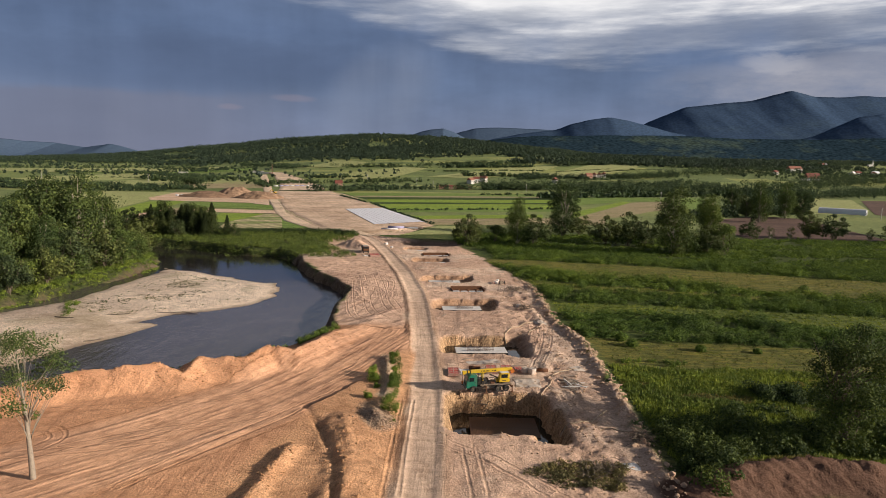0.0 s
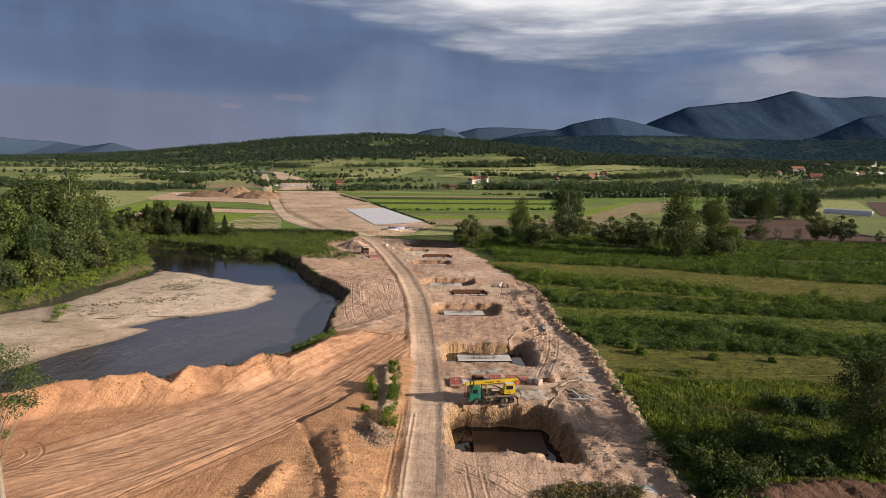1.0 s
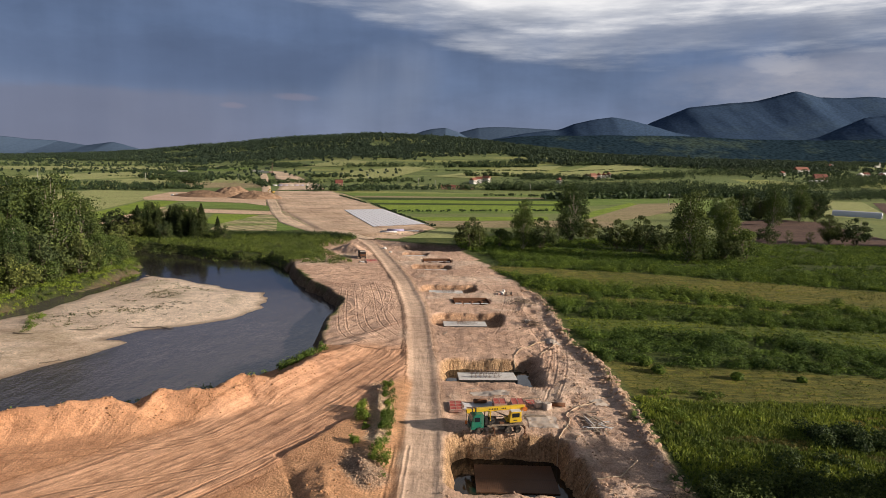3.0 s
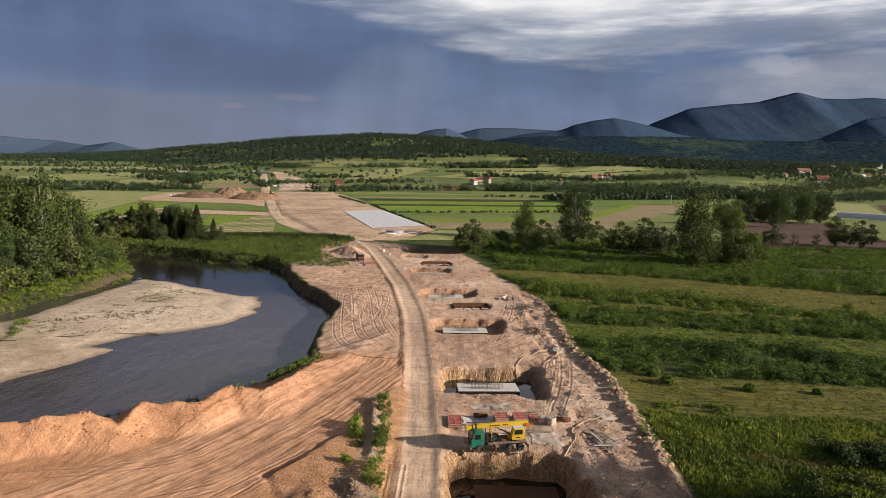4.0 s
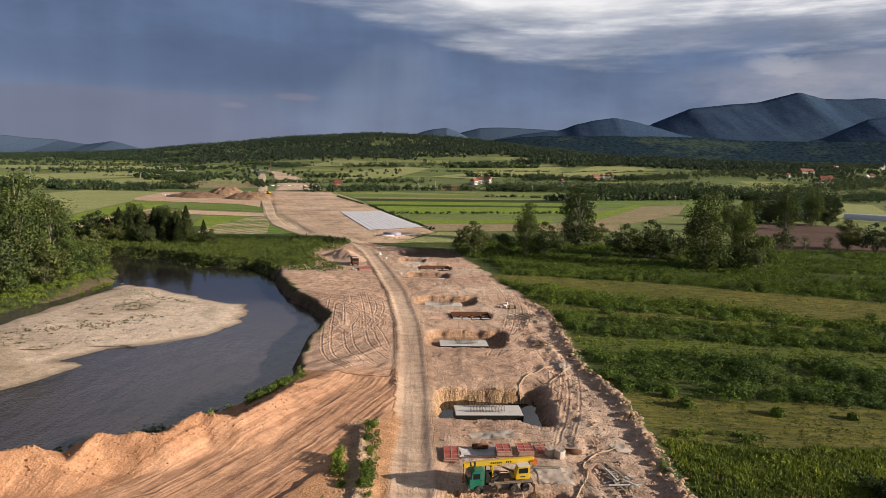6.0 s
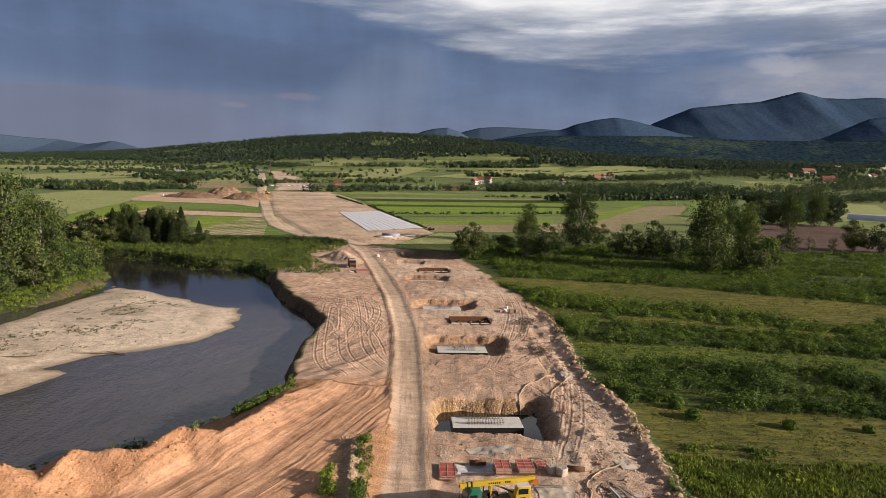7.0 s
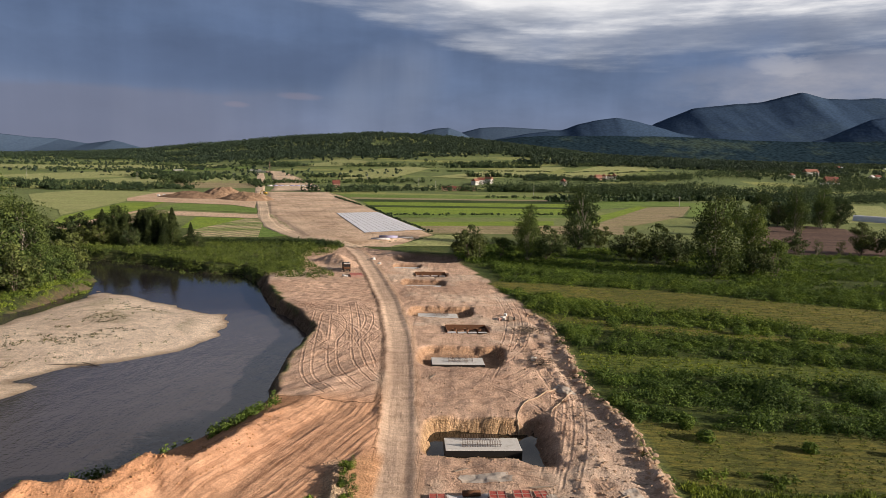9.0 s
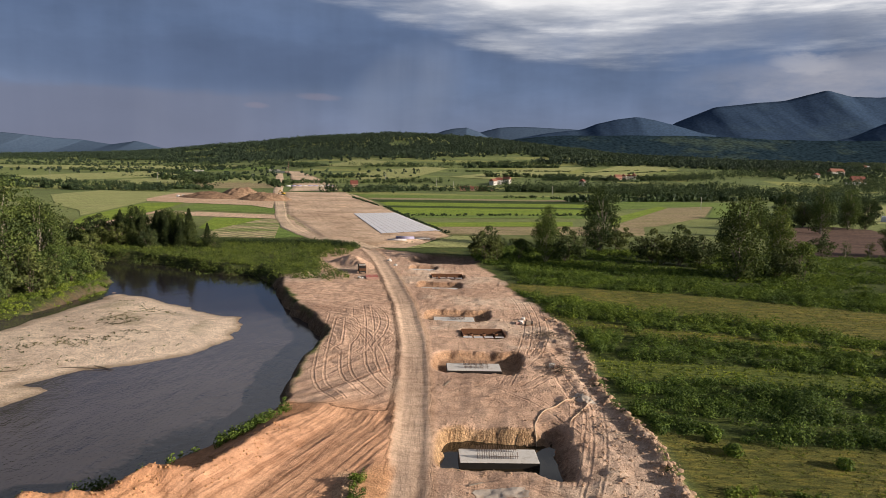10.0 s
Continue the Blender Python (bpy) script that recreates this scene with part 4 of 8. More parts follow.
def tree(name, seed, height, radii, centre, leaf, bark, label, clumps=34, leaves=75, size=0.5, lean=(0, 0), stems=1, bare=0.0, clump=0.1, category="tree", limb_thick=0.006):
    """A tree at the origin: tapered trunk with limbs, and a crown of many leaf sprays in clumps with gaps."""
    rng = np.random.default_rng(seed)
    ob = tagged(new(name), label, category)
    wood, sprays = [], []
    tops = []
    for s in range(stems):
        sway = np.array([lean[0], lean[1], 0]) * height + (rng.normal(size=3) * (0.03 if stems == 1 else 0.16) * height) * (1, 1, 0)
        foot = rng.normal(size=3) * (0.0 if stems == 1 else 0.05 * height) * (1, 1, 0)
        top = foot + sway + (0, 0, height * 0.86)
        k = np.linspace(0, 1, 8)[:, None]
        line = foot + (top - foot) * k + np.sin(k * 5 + s) * rng.normal(size=3) * 0.012 * height * (1, 1, 0)
        line[0, 2] = -0.4
        thick = height * (0.021 if stems == 1 else 0.012)
        wood.append(tube(line, thick * (1 - 0.88 * k[:, 0] ** 0.8)))
        tops.append(line)
    mid = np.array([lean[0] * height * 0.6, lean[1] * height * 0.6, height * centre])
    radii = np.array(radii) * height
    for c in range(clumps):
        d = unit(rng.normal(size=3))
        r = 0.40 + 0.60 * rng.random() ** 0.6
        at = mid + d * r * radii
        at[2] = max(at[2], 0.08 * height)
        line = tops[c % stems]
        k = np.clip((at[2] / height - 0.18) * 0.95, 0.12, 0.92)
        root = line[int(k * 7)]
        if c < clumps * 0.5:
            t = np.linspace(0, 1, 4)[:, None]
            limb = root + (at - root) * t + np.array([0, 0, 0.05 * height]) * np.sin(t * 3.1) * 0.6 + rng.normal(size=(4, 3)) * 0.006 * height * np.sin(t * 3.1)
            wood.append(tube(limb, height * limb_thick * (1.15 - t[:, 0]), 4))
        if rng.random() < bare:
            continue
        big = clump * height * (0.7 + 0.7 * rng.random())
        p, out = blob_points(rng, int(leaves * (0.6 + 0.8 * rng.random())), at, (big * 1.1, big * 1.1, big * 0.78), 0.45)
        sprays.append((p, out + rng.normal(size=p.shape) * 0.45 + (0, 0, 0.2)))
    p, nrm = np.concatenate([s[0] for s in sprays]), np.concatenate([s[1] for s in sprays])
    p[:, 2] = np.maximum(p[:, 2], 0.1)
    part("trunk", quick_mesh(name + "_trunk", *joined(wood), [bark]), ob)
    part("crown", quick_mesh(name + "_crown", *leaf_quads(rng, p, nrm, size * (0.6 + 0.8 * rng.random(len(p)))), [leaf], False), ob)
    return ob


def spruce(name, seed, height, label):
    """A conifer: straight trunk and drooping tiers of boughs."""
    rng = np.random.default_rng(seed)
    ob = tagged(new(name), label, "tree")
    part("trunk", quick_mesh(name + "_trunk", *tube([(0, 0, -0.3), (0, 0, height * 0.5), (0, 0, height)], [height * 0.016, height * 0.01, 0.02]), [BARK]), ob)
    n = 4600
    z = height * (0.06 + 0.94 * rng.random(n) ** 1.35)
    ang = rng.random(n) * 6.283
    tier = 0.80 + 0.25 * np.sin(z * 4.2 + 3 * np.sin(ang * 2))
    r = (1 - (z / height) ** 1.5) * height * 0.30 * tier * rng.random(n) ** 0.45 + 0.1
    p = np.stack([np.cos(ang) * r, np.sin(ang) * r, z - r * 0.25], -1)
    nrm = np.stack([np.cos(ang) * 0.5, np.sin(ang) * 0.5, np.ones(n)], -1) + rng.normal(size=(n, 3)) * 0.4
    part("crown", quick_mesh(name + "_crown", *leaf_quads(rng, p, nrm, 0.7 * (0.6 + 0.7 * rng.random(n)), 0.5), [LEAF_SPRUCE], False), ob)
    return ob


def ground_at(x, y):
    return float(heights(np.array([x]), np.array([y]))[0])


def planted(ob, x, y, turn=0.0, size=1.0):
    return copy_thing(ob, Matrix.LocRotScale((x, y, ground_at(x, y) - 0.05), Euler((0, 0, turn)), (size, size, size)))


def settle(ob, x, y, turn=0.0, size=1.0):
    ob.matrix_basis = Matrix.LocRotScale((x, y, ground_at(x, y) - 0.05), Euler((0, 0, turn)), (size, size, size))


def woods(name, xy, high, per_tree, leaf, mat, label, seed=0, wide=0.34, category="woodland"):
    """Trees too far off to count: every crown a cloud of leaf sprays standing on the ground."""
    rng = np.random.default_rng(seed)
    xy = np.asarray(xy, float)
    h = high * (0.45 + 0.8 * rng.random(len(xy)) ** 1.3)
    z = heights(xy[:, 0], xy[:, 1])
    n = len(xy) * per_tree
    k = np.repeat(np.arange(len(xy)), per_tree)
    d = unit(rng.normal(size=(n, 3)))
    lump = 0.75 + 0.35 * np.sin(d[:, :1] * 5 + k[:, None]) * np.sin(d[:, 1:2] * 4 + 2.0 * k[:, None])
    r = (0.45 + 0.55 * rng.random((n, 1)) ** 0.5) * lump
    p = np.concatenate([xy[k], (z[k] + 0.5 * h[k])[:, None]], 1) + d * r * np.stack([h[k] * wide, h[k] * wide, h[k] * 0.55], -1)
    p[:, 2] = np.maximum(p[:, 2], z[k] + 0.2)
    me = quick_mesh(name, *leaf_quads(rng, p, d + rng.normal(size=(n, 3)) * 0.5, leaf * (0.6 + 0.8 * rng.random(n)), 0.8), [mat], False)
    return tagged(new(name, me), label, category, kind="stuff")


def thicket(name, xy, high, per, leaf, mat, label, seed=0, wide=0.8, base=None, category="shrubs", tidy=0.55):
    """Low shrubs packed together: domes of leaves."""
    rng = np.random.default_rng(seed)
    xy = np.asarray(xy, float)
    z = heights(xy[:, 0], xy[:, 1]) if base is None else np.full(len(xy), base)
    h = np.broadcast_to(high, (len(xy),)) * (0.65 + 0.6 * rng.random(len(xy)))
    n = len(xy) * per
    k = np.repeat(np.arange(len(xy)), per)
    d = unit(rng.normal(size=(n, 3)))
    d[:, 2] = np.abs(d[:, 2])
    r = 0.5 + 0.5 * rng.random((n, 1))
    w = wide * (0.7 + 0.6 * rng.random(len(xy)))
    p = np.concatenate([xy[k], z[k][:, None]], 1) + d * r * np.stack([w[k], w[k], h[k]], -1)
    me = quick_mesh(name, *leaf_quads(rng, p, d + rng.normal(size=(n, 3)) * tidy + (0, 0, 0.2), leaf * (0.6 + 0.8 * rng.random(n)), 0.7), [mat], False)
    return tagged(new(name, me), label, category, kind="stuff")


def tufts(name, xy, high, mat, label, seed=0, blades=3, wide=0.16):
    """Grass: upright blades in small bunches."""
    rng = np.random.default_rng(seed)
    xy = np.repeat(np.asarray(xy, float), blades, axis=0)
    n = len(xy)
    z = heights(xy[:, 0], xy[:, 1])
    foot = np.concatenate([xy + rng.normal(size=(n, 2)) * 0.15, z[:, None] - 0.05], 1)
    a = rng.random(n) * 6.283
    side = np.stack([np.cos(a), np.sin(a), 0 * a], -1) * wide * (0.6 + 0.8 * rng.random((n, 1)))
    tip = foot + np.concatenate([rng.normal(size=(n, 2)) * 0.35 * high, high * (0.6 + 0.7 * rng.random((n, 1)))], 1)
    co = np.stack([foot - side, foot + side, tip], 1).reshape(-1, 3)
    me = quick_mesh(name, co, np.arange(3 * n).reshape(n, 3), [mat], False)
    return tagged(new(name, me), label, "grass", kind="stuff")


def scatter(rng, n, x0, x1, y0, y1, keep):
    """Random places in a box, kept with the chance that keep(x, y) gives."""
    p = np.stack([x0 + (x1 - x0) * rng.random(n), y0 + (y1 - y0) * rng.random(n)], -1)
    return p[rng.random(n) < keep(p[:, 0], p[:, 1])]


# ---- east fields: berry rows, mown strips, rough grass ----
rng = np.random.default_rng(5)


def in_view(x, y):
    return (x < 18 + 0.80 * y) & (x > -18 - 0.78 * y)


def row_mask(back, front):
    def keep(x, y):
        ragged = 1.25 + 2.6 * fbm(x * 0.3, y, 5, 3, 77)
        return between(x, y, back, front, 0.8) * smooth(x - green_west(y), 0.3, 1.2) * in_view(x, y) * np.clip(ragged, 0, 1)
    return keep


for back, front, high, seed in (("a_back", "a_front", 2.4, 1), ("c_back", "c_front", 2.6, 2), ("d_front", "e_front", 2.2, 3), ("g_back", "g_front", 2.3, 4)):
    spots = scatter(rng, 12500 if seed < 3 else 16500, 8, 200, 110, 300, row_mask(back, front))
    tall_at = high * np.clip(0.85 + 1.5 * fbm(spots[:, 0] * 0.5, spots[:, 1], 4.2, 3, 78), 0.3, 1.6)
    thicket("berry_row", spots, tall_at, 62 if seed < 3 else 92, 0.44 if seed < 3 else 0.34, LEAF_BERRY, "dense green berry shrubs in a long field row", seed, 1.7 if seed < 3 else 1.4, tidy=0.35)
spots = scatter(rng, 20000, 12, 190, 110, 260, lambda x, y: np.maximum(between(x, y, "e_front", "g_back"), between(x, y, "c_front", "d_front")) * smooth(x - green_west(y), 0.3, 1.2) * in_view(x, y))
tufts("field_grass", spots, 0.36, GRASS, "bright green grass strip between berry rows", 5, 4, 0.2)
spots = scatter(rng, 44000, 12, 200, 112, 260, lambda x, y: np.maximum(between(x, y, "a_front", "c_back"), between(x, y, "g_front", "h_front")) * smooth(x - green_west(y), 0.3, 1.2) * in_view(x, y) * np.clip(0.6 + fbm(x, y, 6, 3, 5), 0, 1))
tufts("mown_grass", spots[::2], 0.20, HAY, "short mown grass gone olive and straw yellow", 6, 4, 0.16)
tufts("mown_grass", spots[1::2] + (0.3, 0.0), 0.20, GRASS, "green regrowth in the mown strip", 26, 4, 0.14)
spots = scatter(rng, 26000, 29, 110, 78, 124, lambda x, y: smooth(row_edge("h_front", x) - y, -1, 2) * smooth(x - green_west(y), -0.8, 0.2) * in_view(x, y))
lush = fbm(spots[:, 0] * 0.6, spots[:, 1], 5, 3, 29) > -0.30
tufts("tall_grass", spots[lush], 0.52, GRASS, "tall rough meadow grass", 7, 4, 0.11)
tufts("tall_grass", spots[~lush], 0.34, HAY, "thin straw coloured grass in the meadow", 27, 4, 0.10)
SHRUB_EAST = [(29.5, 72), (29.8, 90), (36, 96), (48, 93), (60, 97), (95, 99), (95, 85), (62, 84), (38, 82), (33, 70)]
SHRUB_MID = [(50, 104), (52, 111), (62, 113), (80, 120), (80, 100), (60, 102)]
SHRUB_LOW = [(41, 96), (44, 101), (51, 101.5), (54, 99), (50, 95)]
for poly, count, high, wide, seed in ((SHRUB_EAST, 1000, 2.7, 1.9, 8), (SHRUB_EAST, 2200, 1.4, 1.0, 9), (SHRUB_MID, 1500, 2.1, 1.6, 10), (SHRUB_LOW, 1500, 1.5, 1.2, 11)):
    spots = scatter(rng, count, 28, 96, 68, 122, lambda x, y: smooth(within(x, y, poly), -0.3, 1.5) * np.clip(0.75 + 1.5 * fbm(x, y, 7, 3, 9), 0, 1))
    thicket("bramble", spots, high, int(95 * wide), 0.36, LEAF_BRAMBLE, "tangled dark green brambles and shrubs beside the ditch", seed, wide)
spots = scatter(rng, 1100, 33, 50, 100, 125, lambda x, y: (fbm(x, y, 4, 3, 19) > 0.12) * 0.6)
thicket("bramble", spots, 0.9, 22, 0.3, LEAF_FRESH, "fresh green weeds in the meadow", 18, 0.6)
for k, (x, y, s) in enumerate([(40.3, 199.2, 2.6), (38.6, 134.8, 1.7), (52.3, 132.3, 1.5), (69.8, 195.7, 2.3), (79.9, 188.3, 2.6), (77.2, 174.9, 3.0), (28.6, 147.5, 1.8), (37.1, 138.8, 1.4), (64, 132, 1.1), (96, 178, 2.4), (110, 200, 2.4), (60, 141, 1.2)]):
    r = np.random.default_rng(300 + k)
    p, out = blob_points(r, 420, (0, 0, 0.42 * s), (0.8 * s, 0.8 * s, 0.6 * s), 0.4)
    p[:, 2] = np.maximum(p[:, 2], 0.03)
    bush = tagged(new("bush"), "single rounded green bush in the mown strip", "bush", "field bushes")
    part("foliage", quick_mesh("bush_foliage", *leaf_quads(r, p, out + r.normal(size=p.shape) * 0.5, 0.42 * (0.6 + 0.8 * r.random(len(p)))), [LEAF_BERRY], False), bush)
    stem = [tube([(0, 0, -0.2), tuple(r.normal(size=2) * 0.2 * s) + (0.45 * s,)], [0.05, 0.02], 5) for _ in range(4)]
    part("stem", quick_mesh("bush_stem", *joined(stem), [BARK]), bush)
    settle(bush, x, y)

spots = scatter(rng, 16000, -4, 290, 240, 350, lambda x, y: smooth(y - row_edge("a_back", x), 1, 4) * smooth(342 + 0.03 * x - y, 0, 4) * smooth(x - green_west(y), 0.5, 2) * in_view(x, y) * (fbm(x, y * 2.5, 16, 3, 44) > -0.18))
thicket("scrub_belt", spots, 1.7, 15, 0.6, LEAF_BERRY, "rough green scrub between fields and trees", 21, 1.1)

# ---- trees ----
near_tree = tree("ash_tree", 11, 17.5, (0.34, 0.30, 0.44), 0.54, LEAF_BRAMBLE, BARK, "leafy dark green tree standing in brambles", 120, 130, 0.34, (0.03, 0.0), 2, 0.08, 0.085)
settle(near_tree, 56.5, 88.5, 0.6)
young_tree = tree("young_tree", 14, 18.5, (0.27, 0.25, 0.30), 0.68, LEAF_POPLAR, YOUNG_BARK, "slender pale-barked tree with thin open foliage on orange earth", 70, 120, 0.24, (-0.06, 0.02), 1, 0.10, 0.056, limb_thick=0.0028)
settle(young_tree, -49.0, 71.0, 0.0)

broad = tree("willow_tree", 21, 18.0, (0.34, 0.34, 0.47), 0.50, LEAF_WILLOW, BARK, "broad grey-green willow on the river side", 74, 90, 0.60)
broad_b = tree("willow_tree", 22, 18.0, (0.33, 0.35, 0.47), 0.50, LEAF_DARK, BARK, "broad dark green tree on the river side", 74, 90, 0.60)
tall = tree("poplar_tree", 23, 24.0, (0.21, 0.21, 0.50), 0.50, LEAF_POPLAR, PALE_BARK, "tall green poplar at the field edge", 84, 90, 0.60)
tall_b = tree("poplar_tree", 24, 24.0, (0.26, 0.24, 0.49), 0.50, LEAF_DARK, PALE_BARK, "tall full poplar with a pale trunk", 90, 90, 0.60)
thin = tree("open_tree", 25, 18.0, (0.24, 0.24, 0.47), 0.50, LEAF_WILLOW, PALE_BARK, "open feathery tree with visible branches", 44, 55, 0.5, (0, 0), 2, 0.2)
low = tree("shrub_tree", 26, 8.0, (0.50, 0.50, 0.44), 0.48, LEAF_WILLOW, BARK, "bushy willow scrub reaching to the ground", 34, 60, 0.5, (0, 0), 4, 0.0, 0.14)
low_b = tree("shrub_tree", 27, 8.0, (0.55, 0.50, 0.42), 0.46, LEAF_POPLAR, BARK, "bushy light green scrub reaching to the ground", 34, 60, 0.5, (0, 0), 4, 0.0, 0.14)
bush_big = tree("willow_bush", 28, 13.0, (0.40, 0.40, 0.46), 0.48, LEAF_POPLAR, BARK, "dense grey-green willow bush overhanging the gravel bar", 70, 130, 0.40, (0, 0), 4, 0.0, 0.11)
first = {}


def stand(ob, x, y, size, turn, group=""):
    """The first use of a tree is the tree itself, later ones are copies."""
    if ob.name not in first:
        first[ob.name] = ob
        settle(ob, x, y, turn, size)
        return tagged(ob, group=group)
    return tagged(planted(ob, x, y, turn, size), group=group)


# trees along the field edge east of the site
for ob, x, y, h, turn in ((low, 5, 297, 14.5, 0), (thin, 9, 300, 13, 2), (tall, 29, 300, 22, 1), (low_b, 19, 302, 10, 1), (low, 38, 303, 8, 3), (tall_b, 57.5, 341, 30, 0), (low, 66, 341, 7, 2),
                          (thin, 50, 338, 10, 1), (tall_b, 94.7, 277, 24, 2.2), (low_b, 101, 280, 9, 0.4), (tall, 124, 312, 26, 0.8), (low_b, 119, 284, 12, 3),
                          (low, 111, 281, 7, 3), (broad, 150, 380, 14, 1), (tall, 163, 421, 22, 2), (broad_b, 232, 540, 22, 4), (broad, 244, 556, 20, 4), (tall, 216, 457, 30, 3), (broad, 226, 500, 22, 3), (tall, 252, 492, 29, 2), (broad, 240, 500, 22, 0), (broad_b, 268, 500, 18, 1), (low, 84, 306, 9, 3), (low, 72, 305, 8, 1), (thin, 78, 309, 11, 1), (low, 90, 305, 7, 5),
                          (thin, 172, 350, 11, 1), (thin, 184, 352, 11, 4), (broad, 195, 354, 20, 2), (low, 208, 352, 8, 2), (thin, 226, 350, 11, 3), (low_b, 236, 348, 8, 1), (low, 248, 345, 9, 5), (thin, 262, 362, 13, 0), (broad_b, 275, 380, 14, 2), (low, 160, 348, 6, 0)):
    stand(ob, x, y, 1.02 * h / {"willow_tree": 18, "poplar_tree": 24, "open_tree": 18, "shrub_tree": 8}[ob.name.split(".")[0]], turn, "field edge trees")

# wood on the west bank, scrub at its edge
WOOD_WEST = [(-121, 176), (-120, 200), (-117, 226), (-122, 240), (-176, 256), (-260, 268), (-260, 120), (-150, 140), (-130, 160)]
r = np.random.default_rng(31)
spots = []
for x, y in scatter(r, 2600, -235, -118, 150, 262, lambda x, y: within(x, y, WOOD_WEST) > 0):
    if all(math.hypot(x - a, y - b) > 9.6 for a, b in spots) and x > -30 - 0.80 * y:
        spots.append((x, y))
for k, (x, y) in enumerate(spots):
    edge = within(np.array([x]), np.array([y]), WOOD_WEST)[0]
    kind = (low, low_b)[k % 2] if edge < 4 else (broad, broad_b, tall_b, broad_b, tall_b, thin)[k % 6]
    high = r.uniform(6, 10) if edge < 4 else r.uniform(15, 23)
    stand(kind, x, y, high / {"willow_tree": 18, "poplar_tree": 24, "open_tree": 18, "shrub_tree": 8}[kind.name.split(".")[0]], r.uniform(0, 6), "riverside wood")
edge_line = [(-128, 160), (-122, 170), (-119.5, 182), (-119, 196), (-118, 210), (-117, 226), (-122, 239), (-133, 244)]
for x, y in edge_line:
    stand((low, low_b)[int(x * 7) % 2], x + r.uniform(-1, 1), y + r.uniform(-2, 2), r.uniform(0.7, 1.0), r.uniform(0, 6), "riverside wood")
for ob, x, y, s in ((bush_big, -117, 218, 1.0), (bush_big, -119, 229, 0.85), (broad, -122, 207, 0.72), (tall_b, -129, 214, 1.08), (broad_b, -137, 204, 1.25), (tall, -127, 194, 0.85), (broad_b, -122, 186, 0.62), (bush_big, -124, 174, 0.7), (tall_b, -142, 218, 1.05), (broad, -131, 176, 0.9), (tall, -150, 208, 1.0)):
    stand(ob, x, y, s, x * 3, "riverside wood")
WEST_BANK = [(-143, 133), (-127, 156), (-117, 176), (-115.5, 200), (-112.5, 226), (-117, 242)]
spots = scatter(r, 4200, -150, -104, 132, 246, lambda x, y: smooth(4.6 - line_near(x, y, WEST_BANK)[0], 0, 1.2))
thicket("bank_scrub", spots, 1.2, 34, 0.36, LEAF_FRESH, "bright green weeds along the west bank", 19, 1.0)

# conifers and scrub on the north bank
fir = spruce("spruce_tree", 41, 15.0, "dark spruce beside the river")
for k, (x, y, h) in enumerate([(-148, 305, 14), (-143, 309, 15.5), (-138, 304, 13), (-133, 309, 14), (-127, 303, 13), (-122, 306, 12), (-117.5, 303, 16), (-153, 312, 10), (-112, 308, 10), (-146, 302, 12), (-140, 300, 11), (-130, 305, 14.5), (-125, 309, 13), (-120, 301, 11), (-136, 312, 14)]):
    stand(fir, x, y, 1.05 * h / 15.0, k * 1.3, "riverbank conifers")
for x, y, s in [(-144, 312, 0.75), (-134, 315, 0.7), (-126, 314, 0.65), (-149, 309, 0.6)]:
    stand(broad_b, x, y, s, x, "riverbank conifers")
for x, y, s in [(-158, 306, 0.9), (-164, 312, 0.8), (-172, 305, 0.8), (-145, 299, 0.7), (-132, 297, 0.6), (-106, 300, 0.5), (-182, 308, 0.9), (-152, 298, 0.6)]:
    stand(low, x, y, s, x, "riverbank scrub")
SCRUB_NORTH = [(-230, 300), (-150, 284), (-115, 277), (-95, 265), (-74, 264), (-62, 250), (-48, 247), (-42, 250), (-50, 264), (-60, 284), (-54, 300), (-52, 320), (-66, 330), (-100, 318), (-150, 330), (-230, 350)]
spots = scatter(r, 15000, -230, -40, 244, 350, lambda x, y: smooth(within(x, y, SCRUB_NORTH), -3.5, -2) * (0.55 + 0.6 * fbm(x, y, 12, 2, 3)))
thicket("bank_scrub", spots, 2.0, 18, 0.50, LEAF_POPLAR, "dense green scrub on the north river bank", 12, 1.1)
HEDGE_NORTH = [(-150, 322), (-100, 320), (-66, 328), (-52, 320)]
spots = scatter(r, 3500, -152, -50, 310, 336, lambda x, y: smooth(4 - line_near(x, y, HEDGE_NORTH)[0], 0, 1))
thicket("hedge_row", spots, 2.6, 20, 0.6, LEAF_DARK, "dark green hedge along the river meadow", 13, 1.0)
BANK_EDGE = [(-120, 63), (-90, 82), (-70, 96.5), (-54, 108), (-43, 116.5), (-38, 122), (-33, 130), (-29.5, 139.5), (-28.5, 146)]
spots = scatter(r, 2600, -120, -24, 64, 150, lambda x, y: smooth(2.4 + 0.8 * fbm(x, y, 6, 2, 8) - line_near(x, y, BANK_EDGE)[0], 0, 0.8) * np.clip(0.7 + fbm(x, y, 9, 2, 4), 0, 1))
thicket("bank_weeds", spots, 1.4, 22, 0.32, LEAF_FRESH, "green weeds on the bank below the earth berm", 14, 0.6)
BANK_TOP = [(-46, 111.5), (-41, 117), (-36, 122.5), (-31.5, 129.5), (-28.5, 136), (-26.5, 142)]
spots = scatter(r, 2600, -56, -24, 108, 146, lambda x, y: smooth(1.5 + 0.8 * fbm(x, y, 5, 2, 8) - line_near(x, y, BANK_TOP)[0], 0, 0.6) * smooth(x, -46, -38) * (fbm(x, y, 5, 2, 31) > -0.12))
thicket("bank_weeds", spots, 1.5, 26, 0.32, LEAF_FRESH, "thick green weeds at the top of the river bank", 23, 0.7)
BAR_GREEN = [(-106, 172), (-101, 163), (-97, 156)]
